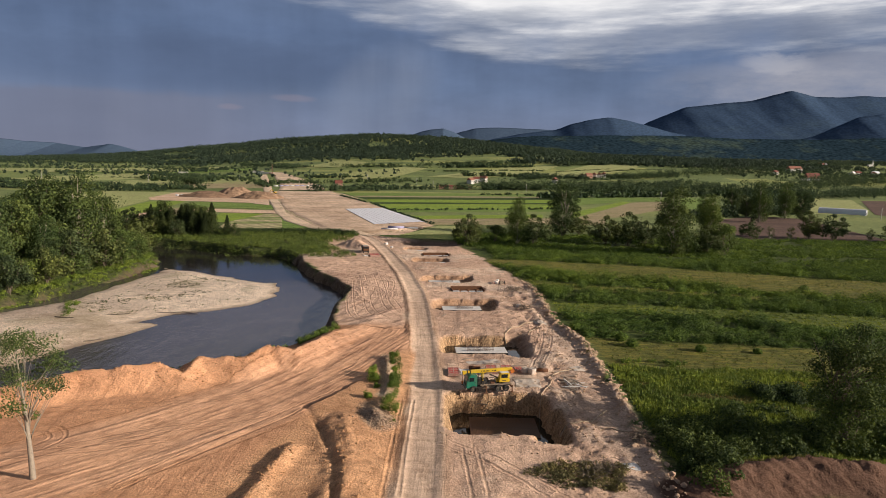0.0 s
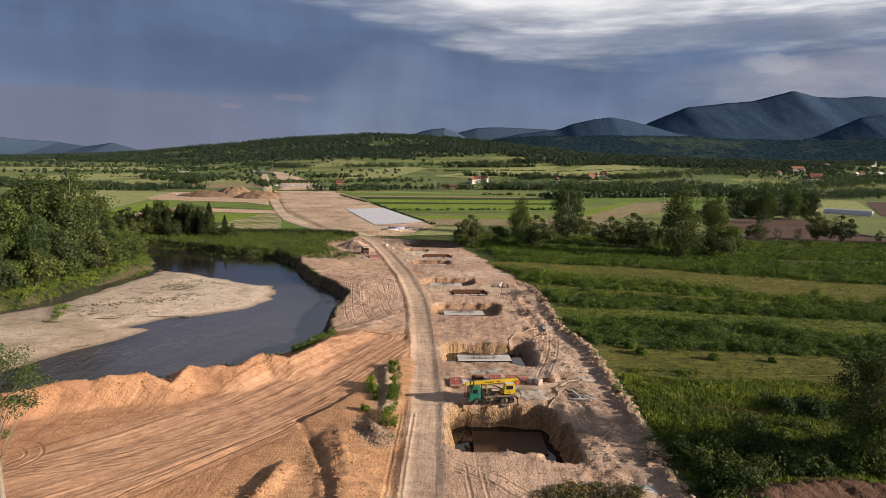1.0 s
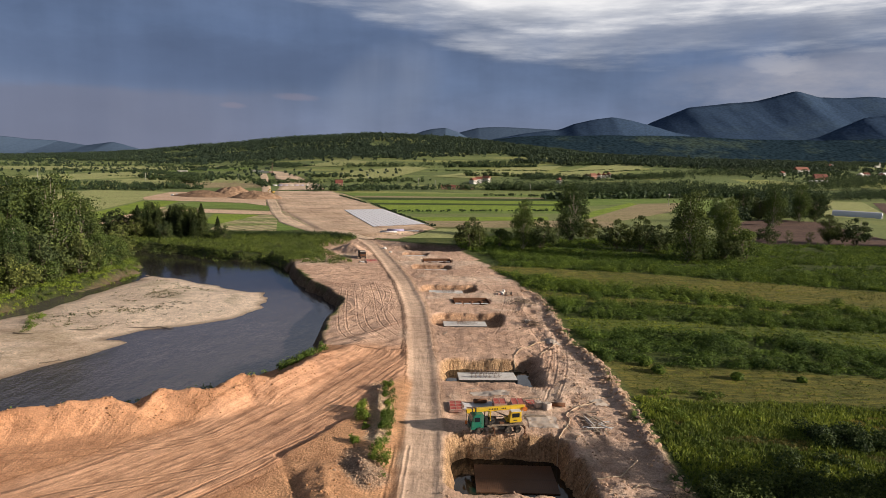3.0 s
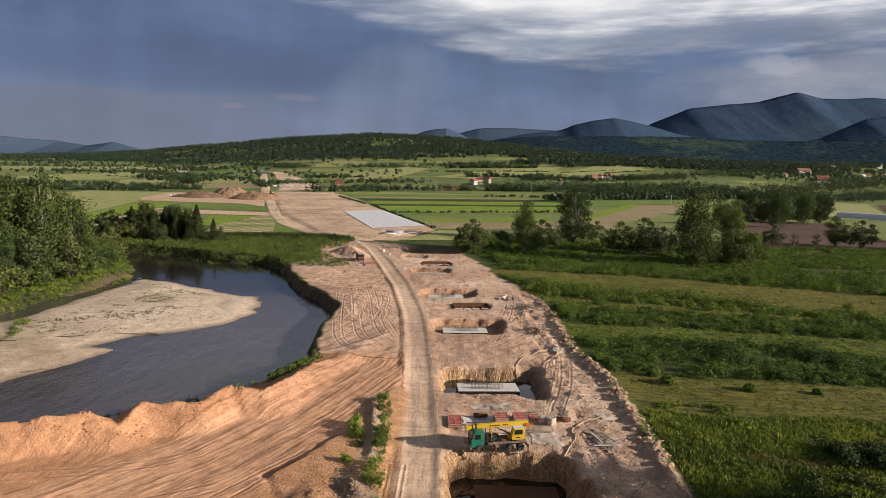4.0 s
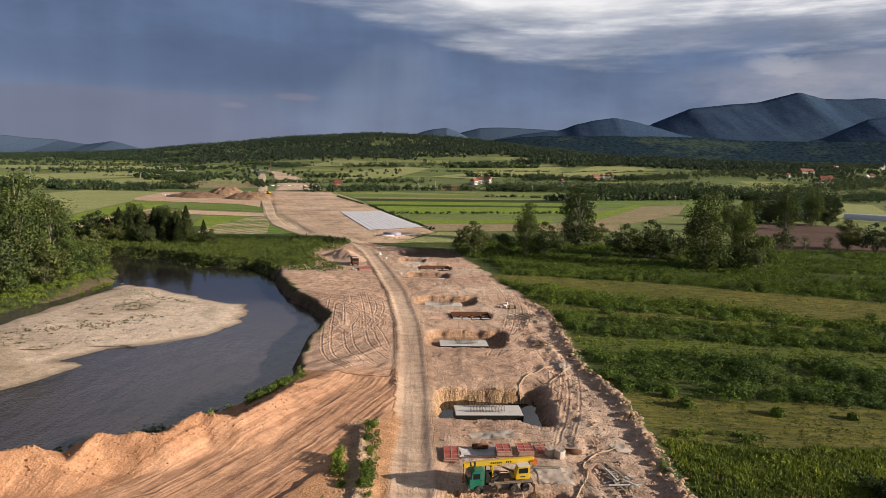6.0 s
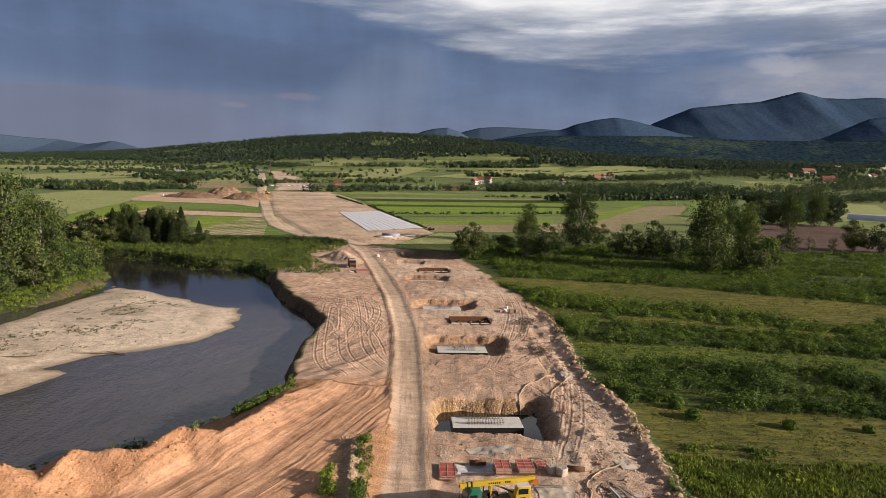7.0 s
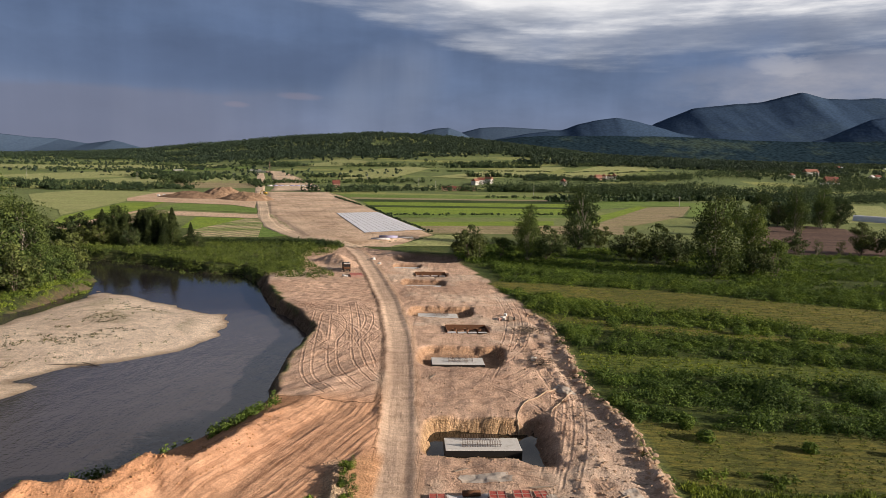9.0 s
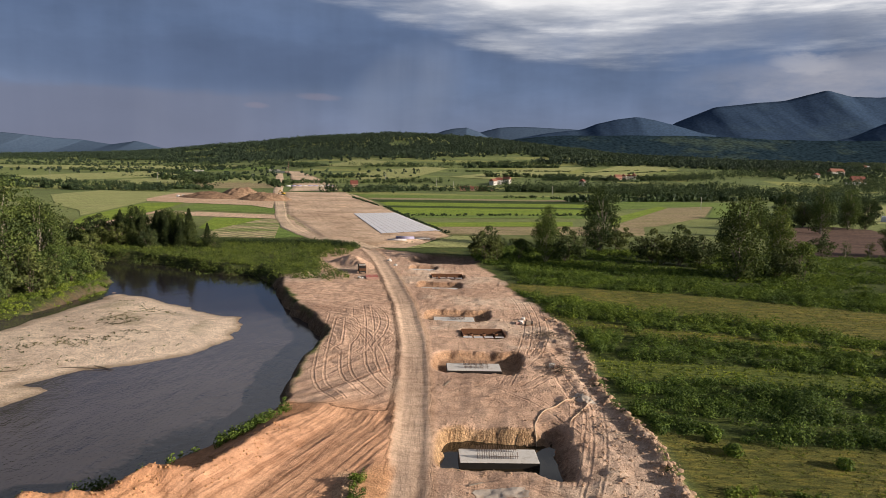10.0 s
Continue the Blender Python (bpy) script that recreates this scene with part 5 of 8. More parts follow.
spots = scatter(r, 900, -115, -90, 150, 200, lambda x, y: smooth(2.2 - line_near(x, y, BAR_GREEN)[0], 0, 1))
thicket("bar_weeds", spots, 0.8, 16, 0.35, LEAF_FRESH, "green weeds growing on the gravel bar", 15, 0.7)
spots = scatter(r, 900, -105, -58, 150, 220, lambda x, y: (within(x, y, BAR) > 6) * (fbm(x, y, 9, 3, 66) > 0.22) * 0.6)
thicket("bar_sprigs", spots, 0.3, 6, 0.3, LEAF_WILLOW, "sparse low plants scattered over river gravel", 16, 0.5)
spots = scatter(r, 2600, -104, -66, 160, 214, lambda x, y: (within(x, y, BAR) > 5) * smooth(fbm(x, y * 1.6, 7, 3, 67), 0.14, 0.3) * smooth(14 - np.abs(x + 82 - 0.25 * (y - 186)), 0, 6) * 0.5)
thicket("bar_sprigs", spots, 0.28, 7, 0.3, DUSTY_LEAF, "low dry weeds in patches on river gravel", 24, 0.55)
for k, (x, y, length, turn) in enumerate([(-74, 163.5, 9, 6), (-70, 164.5, 5, -12), (-86, 158, 6, 20), (-96, 152, 5, -8), (-80, 137, 4, 30)]):
    q = np.random.default_rng(700 + k)
    t = np.linspace(0, 1, 6)
    line = np.stack([(t - 0.5) * length, 0.25 * np.sin(t * 4 + k), 0.12 + 0.05 * t], -1)
    limbs = [tube(line, 0.16 * (1.1 - 0.7 * t), 7)] + [tube([line[j], line[j] + q.normal(size=3) * (0.5, 0.7, 0.2) + (0.3, 0, 0.35)], [0.06, 0.02], 5) for j in (2, 3, 4)]
    log = tagged(new("driftwood_log", quick_mesh("driftwood_log", *joined(limbs), [BARK])), "dark driftwood log stranded on river gravel", "log", "driftwood")
    log.matrix_basis = pose(x, y, ground_at(x, y), 0, 0, turn)
spots = scatter(r, 900, 9, 24, 72, 82, lambda x, y: smooth(within(x, y, [(9.5, 77), (15, 80.5), (23, 79.5), (21, 73), (14, 74)]), -0.5, 0.5))
thicket("weed_patch", spots, 0.38, 18, 0.24, DUSTY_LEAF, "patch of dusty green weeds on the site", 17, 0.55)
for k, (x, y, s) in enumerate([(-14.0, 110, 1.6), (-13.6, 106.5, 1.4), (-13.4, 99.6, 1.0), (-9.4, 94.4, 1.9), (-9.8, 97.5, 1.4), (-9.8, 105.0, 1.6), (-9.9, 108, 1.3), (-10.6, 116, 1.2), (-11.2, 119.5, 1.2), (-9.7, 102.4, 1.4), (-12.4, 104, 0.7), (-10.0, 106.5, 1.1), (-10.4, 112.5, 0.7), (-13.7, 108, 0.9)]):
    q = np.random.default_rng(500 + k)
    n = int(480 * s)
    lumps = [(q.uniform(-0.55, 0.55) * s, q.uniform(-0.9, 0.9) * s, q.uniform(0.2, 0.75) * s, q.uniform(0.3, 0.55) * s) for _ in range(7)]
    p, out = (np.concatenate(v) for v in zip(*(blob_points(q, n // 7, c[:3], (c[3], c[3], c[3]), 0.2) for c in lumps)))
    n = len(p)
    weed = tagged(new("bush"), "fresh green bush growing on the pale earth ridge", "bush", "ridge bushes")
    p[:, 2] = np.maximum(p[:, 2], 0.0)
    part("foliage", quick_mesh("weed_foliage", *leaf_quads(q, p, out + q.normal(size=p.shape) * 0.5, 0.24 * (0.6 + 0.8 * q.random(n))), [LEAF_FRESH], False), weed)
    part("stem", quick_mesh("weed_stem", *tube([(0, 0, -0.3), (0.05, 0.0, 0.5 * s)], [0.04, 0.02], 5), [BARK]), weed)
    settle(weed, x, y)

RIDGE_GREEN = [(-9.2, 90), (-9.4, 97), (-9.2, 104), (-9.8, 112), (-10.6, 121)]
spots = scatter(r, 380, -13, -7, 88, 124, lambda x, y: smooth(1.0 - line_near(x, y, RIDGE_GREEN)[0], 0, 0.5) * (fbm(x, y, 4, 2, 14) > -0.1))
thicket("ridge_weeds", spots, 0.9, 24, 0.22, LEAF_FRESH, "fresh green weeds along the pale earth ridge", 22, 0.5)

# ---- roadbed and haul lane ahead ----
def earth_sheet(name, left, right, across, label, lift, ragged=0.5):
    """A strip of made ground between two edge lines, in the colours of its place."""
    m = 150
    t = np.linspace(0, 1, m)
    ends = []
    for k, line in enumerate((left, right)):
        runs = np.cumsum([0] + [math.hypot(b[0] - a[0], b[1] - a[1]) for a, b in zip(line, line[1:])])
        e = np.stack([np.interp(t * runs[-1], runs, [q[i] for q in line]) for i in (0, 1)], -1)
        e[:, 0] += ragged * fbm(e[:, 0], e[:, 1], 6, 3, 50 + k)
        ends.append(e)
    v = np.linspace(0, 1, across)[None, :, None]
    xy = ends[0][:, None] * (1 - v) + ends[1][:, None] * v
    z = heights(xy[..., 0], xy[..., 1]) + lift + 0.10 * fbm(xy[..., 0], xy[..., 1], 4, 3, 12)
    z[:, 0] -= lift + 0.3
    z[:, -1] -= lift + 0.3
    co = np.concatenate([xy, z[..., None]], -1).reshape(-1, 3)
    i = np.arange(m * across).reshape(m, across)
    quads = np.stack([i[:-1, :-1], i[:-1, 1:], i[1:, 1:], i[1:, :-1]], -1).reshape(-1, 4)
    me = quick_mesh(name, co, quads, [EARTH])
    x, y = co[:, 0], co[:, 1]
    n1, n2 = fbm(x, y, 30, 4, 3), fbm(x, y * 2.2, 9, 3, 33)
    worn = np.clip(0.5 + n1 + 0.6 * n2, 0, 1)[:, None]
    if name == "roadbed":
        col = np.array((0.700, 0.520, 0.375)) * (1 - worn) + np.array((0.610, 0.430, 0.295)) * worn
        patch = (smooth(n2 + 0.5 * n1, 0.26, 0.42) * 0.6)[:, None]
        col = col * (1 - patch) + np.array((0.340, 0.235, 0.150)) * patch
    else:
        side = (np.abs(np.tile(np.linspace(-1, 1, across), m)) > 0.8)[:, None] * 0.5
        col = np.array((0.700, 0.530, 0.375)) * (1 - side) + np.array((0.400, 0.290, 0.185)) * side
    rgba = np.concatenate([col, np.ones((len(co), 1))], 1)
    me.color_attributes.new("tone", "FLOAT_COLOR", "POINT").data.foreach_set("color", rgba.astype(np.float32).ravel())
    zero = np.zeros((len(co), 3))
    traits = zero + (0.5, 0.12, 0.0)
    flow = np.stack([np.tile(np.linspace(0, 1, across), m) * 40, np.repeat(t, across) * 420, 0 * x], -1)
    for attr, values in (("flow", flow), ("traits", traits), ("runs_a", zero + 9), ("runs_b", zero + 9)):
        me.attributes.new(attr, "FLOAT_VECTOR", "POINT").data.foreach_set("vector", values.astype(np.float32).ravel())
    return tagged(new(name, me), label, "road", kind="structure")


BED_WEST = [(-46, 325), (-57, 336), (-71, 344), (-84, 359), (-100, 389), (-120, 439), (-140, 500), (-169, 587), (-193, 658), (-212, 716)]
BED_EAST = [(-29, 326), (-22, 349), (-14, 376), (-22, 398), (-45, 467), (-66, 532), (-93, 618), (-113, 671), (-134, 722), (-146, 748)]
earth_sheet("roadbed", BED_WEST, BED_EAST, 46, "broad levelled roadbed of pale sandy earth", 0.10)
LANE_MID = [(-41, 318), (-50, 329), (-60, 335), (-72, 344), (-85, 359), (-102, 389), (-122, 439), (-142, 500), (-171, 587), (-195, 658), (-228, 761), (-270, 900), (-312, 1030), (-365, 1190)]
earth_sheet("haul_lane", [(x - 2.6 - 0.004 * y, y - 1.5) for x, y in LANE_MID], [(x + 2.6 + 0.004 * y, y + 1.5) for x, y in LANE_MID], 9, "worn pale haul lane beside the roadbed", 0.34, 0.7)
earth_sheet("far_roadbed", [(-207, 726), (-222, 790), (-250, 890), (-290, 1015), (-340, 1170), (-372, 1262)], [(-160, 770), (-185, 885), (-215, 960), (-250, 1050), (-300, 1160), (-340, 1240)], 24, "bare earth of the roadbed further on", 0.6)

# ---- far fields, hedges and woods ----
CROP_PALE = crop_material("pale_green_crop", (0.330, 0.360, 0.140), (0.390, 0.390, 0.170), 4.0, 30)
CROP_LIME = crop_material("lime_crop", (0.265, 0.340, 0.052), (0.190, 0.280, 0.045), 3.0, 20)
CROP_GREEN = crop_material("green_crop", (0.150, 0.230, 0.052), (0.215, 0.285, 0.075), 3.0, 25)
CROP_DARK = crop_material("dark_green_crop", (0.038, 0.066, 0.018), (0.080, 0.110, 0.030), 3.0, 20)
CROP_TAN = crop_material("stubble", (0.395, 0.305, 0.190), (0.300, 0.265, 0.130), 5.0, 25)
CROP_MIX = crop_material("patchy_crop", (0.205, 0.255, 0.080), (0.520, 0.410, 0.260), 6.0, 60, 0.06)
SOIL_RED = crop_material("ploughed_soil", (0.120, 0.078, 0.064), (0.165, 0.108, 0.085), 2.0, 20)
BARE = crop_material("bare_earth", (0.680, 0.490, 0.350), (0.600, 0.415, 0.280), 0, 0, 0.03)
WEST_FIELDS = [
    (CROP_PALE, "pale green cereal field", [(-363, 569), (-365, 646), (-289, 647), (-274, 561), (-258, 527), (-234, 410), (-256, 443), (-296, 477)]),
    (CROP_LIME, "lime green crop strip", [(-230, 406), (-252, 514), (-228, 531), (-214, 468), (-208, 418), (-201, 362), (-203, 358), (-217, 377)]),
    (BARE, "bare sandy field track", [(-200, 352), (-200, 359), (-212, 463), (-209, 464), (-198, 403), (-190, 345)]),
    (CROP_TAN, "olive stubble patch beside the track", [(-188, 342), (-196, 399), (-205, 460), (-195, 463), (-182, 407), (-171, 353)]),
    (CROP_GREEN, "narrow green crop strip", [(-212, 500), (-215, 528), (-172, 522), (-143, 499), (-133, 469), (-189, 473), (-207, 467)]),
    (BARE, "bare tan earth strip", [(-198, 446), (-185, 461), (-129, 457), (-121, 432), (-184, 432)]),
    (BARE, "bare earth yard round the spoil heaps", [(-275, 561), (-289, 647), (-206, 690), (-150, 506), (-174, 528), (-228, 531), (-260, 534)]),
    (CROP_LIME, "lime green crop strip", [(-144, 370), (-160, 426), (-130, 429), (-134, 366)]),
    (CROP_MIX, "patchy green and straw field", [(-128, 336), (-134, 366), (-130, 429), (-118, 427), (-95, 344)]),
    (CROP_GREEN, "green field beside the haul road", [(-95, 344), (-118, 427), (-106, 385), (-82, 350)]),
]
EAST_STRIPS = [
    (CROP_GREEN, "green field strip", [(-130, 717), (145, 813), (132, 743), (-109, 667)]),
    (CROP_TAN, "narrow stubble strip", [(-109, 667), (132, 743), (128, 719), (-101, 644)]),
    (CROP_DARK, "dark green field strip", [(-101, 644), (128, 719), (120, 674), (-87, 611)]),
    (CROP_LIME, "bright green field strip", [(-87, 611), (120, 674), (112, 626), (-76, 573)]),
    (CROP_DARK, "dark green field strip", [(-76, 573), (112, 626), (108, 604), (-69, 552)]),
    (CROP_LIME, "bright green field strip", [(-69, 552), (108, 604), (98, 547), (-52, 493)]),
    (CROP_GREEN, "green field strip", [(-52, 493), (98, 547), (92, 515), (-43, 468)]),
    (CROP_LIME, "light green field strip", [(-32, 441), (65, 479), (61, 449), (-24, 418)]),
    (CROP_TAN, "tan stubble strip", [(-24, 418), (61, 446), (108, 462), (96, 410), (-14, 382)]),
    (CROP_PALE, "green grass beside the roadbed", [(-11, 376), (8, 381), (7, 339), (-30, 326), (-20, 349)]),
]
EAST_FIELDS = [
    (CROP_TAN, "straw coloured field", [(86, 456), (180, 660), (235, 699), (180, 560), (116, 465)]),
    (CROP_LIME, "light green field strip", [(80, 480), (176, 678), (180, 660), (86, 460)]),
    (CROP_GREEN, "green field beyond the straw", [(134, 744), (319, 786), (289, 720), (181, 678), (107, 592)]),
    (CROP_GREEN, "green field", [(237, 700), (289, 720), (237, 592), (178, 548)]),
    (SOIL_RED, "ploughed reddish brown field", [(190, 470), (244, 515), (270, 497), (252, 420), (240, 352), (160, 348), (160, 400)]),
    (CROP_PALE, "pale green field behind the tunnels", [(432, 831), (508, 829), (394, 614), (344, 549), (304, 555)]),
    (SOIL_RED, "ploughed brown field at the village edge", [(511, 815), (573, 827), (363, 522), (369, 568)]),
]
FAR_FIELDS = [
    (CROP_PALE, "pale green field on the plain", [(-640, 862), (-632, 1262), (-494, 1107), (-517, 741)]),
    (CROP_PALE, "pale green field on the plain", [(-480, 866), (-468, 1031), (-328, 1018), (-286, 893), (-383, 867), (-404, 734)]),
    (CROP_TAN, "straw coloured field on the plain", [(-398, 900), (-298, 952), (-239, 782), (-303, 736)]),
    (CROP_GREEN, "green field on the plain", [(-775, 1176), (-496, 1515), (-422, 1350), (-632, 1262)]),
    (CROP_PALE, "pale field on the plain", [(-1100, 1250), (-800, 1700), (-560, 1640), (-760, 1200)]),
    (CROP_PALE, "green hillside meadow", [(153, 1239), (316, 1515), (463, 1623), (392, 1418), (246, 1228)]),
    (CROP_PALE, "green hillside meadow", [(-55, 1155), (128, 1431), (230, 1462), (145, 1260), (34, 1140)]),
    (SOIL_RED, "ploughed brown hillside field", [(600, 1440), (700, 1750), (800, 1720), (640, 1430)]),
    (CROP_PALE, "green hillside meadow", [(558, 1355), (690, 1560), (860, 1640), (719, 1448)]),
    (CROP_PALE, "green hillside meadow", [(-354, 1382), (-307, 1635), (-205, 1518), (-256, 1372)]),
    (CROP_PALE, "green hillside meadow", [(-226, 1219), (-113, 1364), (-64, 1335), (-112, 1130), (-196, 1061)]),
    (CROP_PALE, "pale meadow below the mountain", [(330, 1980), (620, 2300), (760, 2300), (420, 1900)]),
    (CROP_PALE, "pale meadow below the mountain", [(900, 2100), (1250, 2300), (1300, 2200), (1000, 2000)]),
]
for mat, label, corners in WEST_FIELDS + EAST_STRIPS + EAST_FIELDS + FAR_FIELDS:
    bm = bmesh.new()
    bm.faces.new([bm.verts.new((x, y, 0)) for x, y in corners])
    bmesh.ops.triangulate(bm, faces=bm.faces[:])
    bmesh.ops.subdivide_edges(bm, edges=bm.edges[:], cuts=7, use_grid_fill=True)
    co = np.array([v.co[:2] for v in bm.verts])
    for v, z in zip(bm.verts, heights(co[:, 0], co[:, 1])):
        v.co.z = z + (0.22 if v.co.y < 1000 else 0.8)
    me = bpy.data.meshes.new("field")
    bm.to_mesh(me)
    bm.free()
    me.materials.append(mat)
    tagged(new("field", me), label, "field", kind="structure")


def along_line(rng, line, n, wide):
    runs = np.cumsum([0] + [math.hypot(b[0] - a[0], b[1] - a[1]) for a, b in zip(line, line[1:])])
    u = rng.random(n) * runs[-1]
    p = np.stack([np.interp(u, runs, [q[k] for q in line]) for k in (0, 1)], -1)
    return p + rng.normal(size=p.shape) * wide


r = np.random.default_rng(71)
belts = [
    ([(-165, 745), (-125, 765), (-84, 830), (-39, 850), (20, 880)], 70, 8, 9), ([(40, 900), (100, 905), (150, 930), (200, 925), (270, 920)], 170, 14, 14),
    ([(170, 850), (230, 850), (290, 905)], 70, 12, 12), ([(290, 930), (370, 900), (420, 860), (470, 880)], 130, 16, 15), ([(250, 540), (300, 620), (350, 700), (400, 760)], 60, 14, 14),
    ([(430, 820), (540, 900), (660, 1010)], 110, 14, 13), ([(500, 1050), (640, 1120), (800, 1250)], 160, 14, 26), ([(200, 1010), (300, 1080), (420, 1100)], 70, 10, 16),
    ([(-620, 720), (-460, 660), (-390, 645), (-316, 675)], 130, 6, 7), ([(-700, 900), (-520, 745), (-441, 755), (-372, 732), (-300, 735)], 130, 5, 7), ([(-372, 822), (-348, 838), (-335, 830)], 26, 13, 6),
    ([(-800, 1180), (-630, 1270), (-494, 1115), (-330, 1022)], 150, 6, 9), ([(-410, 1010), (-300, 960), (-240, 800)], 40, 5, 5), ([(-285, 900), (-180, 1010), (-60, 1080)], 90, 6, 12),
    ([(-1200, 1250), (-900, 1600), (-700, 1760)], 120, 7, 14), ([(-560, 1640), (-420, 1500), (-350, 1380)], 110, 8, 12), ([(-250, 1370), (-120, 1370), (0, 1450), (150, 1450)], 120, 8, 16),
    ([(100, 1130), (190, 1190), (260, 1160)], 60, 9, 10), ([(330, 1200), (480, 1330), (620, 1400)], 140, 11, 22), ([(470, 1630), (330, 1530), (250, 1480)], 90, 9, 14),
    ([(700, 1450), (880, 1640), (1050, 1800)], 130, 11, 24), ([(550, 1700), (760, 1760), (900, 2050)], 140, 11, 30), ([(-1500, 1900), (-1100, 2050), (-800, 1950)], 140, 9, 40),
    ([(-50, 485), (20, 512), (95, 540)], 60, 2.2, 2), ([(-75, 560), (-45, 470), (-14, 388)], 90, 1.1, 0.7), ([(-120, 652), (-80, 560)], 50, 1.3, 0.7), ([(160, 470), (300, 560)], 40, 7, 6)]
for k, (line, n, high, wide) in enumerate(belts):
    woods("tree_belt", along_line(r, line, int(n * 1.6), wide), high * (1.15 if high > 4 else 1), 46 if high > 4 else 24, 1.65 if high > 4 else 0.8, FAR_LEAF, "belt of green trees and hedges between fields", 100 + k, 0.62 if high > 4 else 0.7)


r3 = np.random.default_rng(17)
for k in range(46):
    y0 = r3.uniform(640, 1650)
    x0 = r3.uniform(-0.62, 0.28) * y0
    if -0.34 * y0 < x0 < -0.10 * y0 and y0 < 1300:
        x0 -= 0.28 * y0
    length, turn = r3.uniform(60, 260), radians(r3.normal(22, 10))
    line = [(x0, y0), (x0 + length * math.cos(turn), y0 + length * math.sin(turn))]
    high = r3.uniform(2.0, 5.0) if k % 3 else r3.uniform(6, 9)
    spots = along_line(r3, line, int(length / 3.2), 1.8)
    spots = spots[(line_near(spots[:, 0], spots[:, 1], LANE_MID)[0] > 70) & (within(spots[:, 0], spots[:, 1], PLATFORM) < -10)]
    if len(spots) < 4:
        continue
    woods("field_hedge", spots, high, 26, 0.4 * high, FAR_LEAF, "hedge of bushes and small trees between plots", 400 + k, 0.75, "hedge")


def hill_keep(x, y):
    d, along, side = line_near(x, y, HILLS)
    steep = np.exp(-((d / np.where(side < 0, 900, 480)) ** 2))
    return (side > -0.5) * smooth(steep, 0.015, 0.12) * (fbm(x, y, 260, 4, 91) > -0.20 + 0.34 * np.exp(-steep * 4)) * (x > -1900)


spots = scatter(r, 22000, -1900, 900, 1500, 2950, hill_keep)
woods("hill_wood", spots, 14, 20, 4.2, HILL_LEAF_HAZED, "deciduous forest covering the low hill", 200, 0.68)
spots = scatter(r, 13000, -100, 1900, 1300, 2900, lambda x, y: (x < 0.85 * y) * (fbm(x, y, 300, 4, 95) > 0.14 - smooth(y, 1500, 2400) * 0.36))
woods("slope_wood", spots, 11, 16, 3.8, HILL_LEAF_HAZED, "scattered trees and copses on the rising farmland", 201, 0.65)
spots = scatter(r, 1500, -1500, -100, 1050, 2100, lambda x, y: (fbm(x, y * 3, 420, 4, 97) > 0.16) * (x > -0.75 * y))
woods("plain_wood", spots, 7, 16, 3.2, HILL_LEAF_HAZED, "hedges and copses on the open plain", 202, 0.6)
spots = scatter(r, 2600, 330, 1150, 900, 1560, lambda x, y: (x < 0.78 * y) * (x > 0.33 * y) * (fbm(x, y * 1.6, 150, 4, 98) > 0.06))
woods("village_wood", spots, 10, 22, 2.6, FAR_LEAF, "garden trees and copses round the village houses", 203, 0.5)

# ---- site things ----
YELLOW = plain("yellow_paint", (0.72, 0.47, 0.025), 0.45, 0, 0.15, 1.5, 0.1, (0.50, 0.34, 0.06))
GREEN_PAINT = plain("green_paint", (0.015, 0.185, 0.115), 0.45, 0, 0.18, 1.5, 0.1, (0.10, 0.16, 0.11))
BLACK = plain("black_steel", (0.025, 0.024, 0.023), 0.6, 0.3, 0.3, 4, 0.2, (0.10, 0.075, 0.05))
RUBBER = plain("rubber", (0.035, 0.032, 0.030), 0.9, 0, 0.3, 5, 0.3, (0.16, 0.12, 0.085))
RIM = plain("rim_paint", (0.16, 0.13, 0.10), 0.6, 0.2, 0.3, 6)
RUST = plain("rusty_steel", (0.17, 0.075, 0.035), 0.85, 0.2, 0.45, 2.5, 0.4, (0.07, 0.035, 0.02))
ORANGE_STEEL = plain("orange_paint", (0.55, 0.16, 0.025), 0.55, 0, 0.3, 4)
DUSTY = plain("dusty_steel", (0.22, 0.17, 0.125), 0.8, 0.1, 0.35, 2.5, 0.3, (0.36, 0.27, 0.19))
RED_PLY = plain("red_plywood", (0.45, 0.070, 0.050), 0.65, 0, 0.3, 1.2, 0.15, (0.42, 0.20, 0.14))
FRAME_PINK = plain("formwork_frame", (0.52, 0.36, 0.29), 0.65, 0.1, 0.3, 2, 0.2, (0.45, 0.12, 0.08))
CONCRETE = plain("concrete", (0.70, 0.67, 0.635), 0.85, 0, 0.16, 0.8, 0.25, (0.47, 0.43, 0.38))
CAP_SIDE_BLACK = plain("cap_side_black", (0.018, 0.015, 0.014), 0.5, 0, 0.3, 1.5, 0.2)
REBAR = plain("reinforcement", (0.16, 0.11, 0.085), 0.75, 0.5, 0.3, 3)
WET_BOARD = plain("wet_board", (0.150, 0.076, 0.042), 0.60, 0, 0.35, 1.2, 0.3, (0.06, 0.036, 0.022))
TIMBER = plain("weathered_timber", (0.36, 0.29, 0.22), 0.9, 0, 0.35, 1.5, 0.4, (0.20, 0.16, 0.12))
DUST_SHEET = plain("dusty_plastic", (0.55, 0.47, 0.40), 0.8, 0, 0.25, 0.7, 0.3, (0.44, 0.31, 0.21))
WHITE_SHEET = plain("white_plastic", (0.62, 0.60, 0.60), 0.6, 0, 0.15, 0.7, 0.2, (0.50, 0.45, 0.40))
TEXTILE = plain("white_geotextile", (0.78, 0.78, 0.83), 0.8, 0, 0.10, 0.35, 0.3, (0.62, 0.60, 0.62))
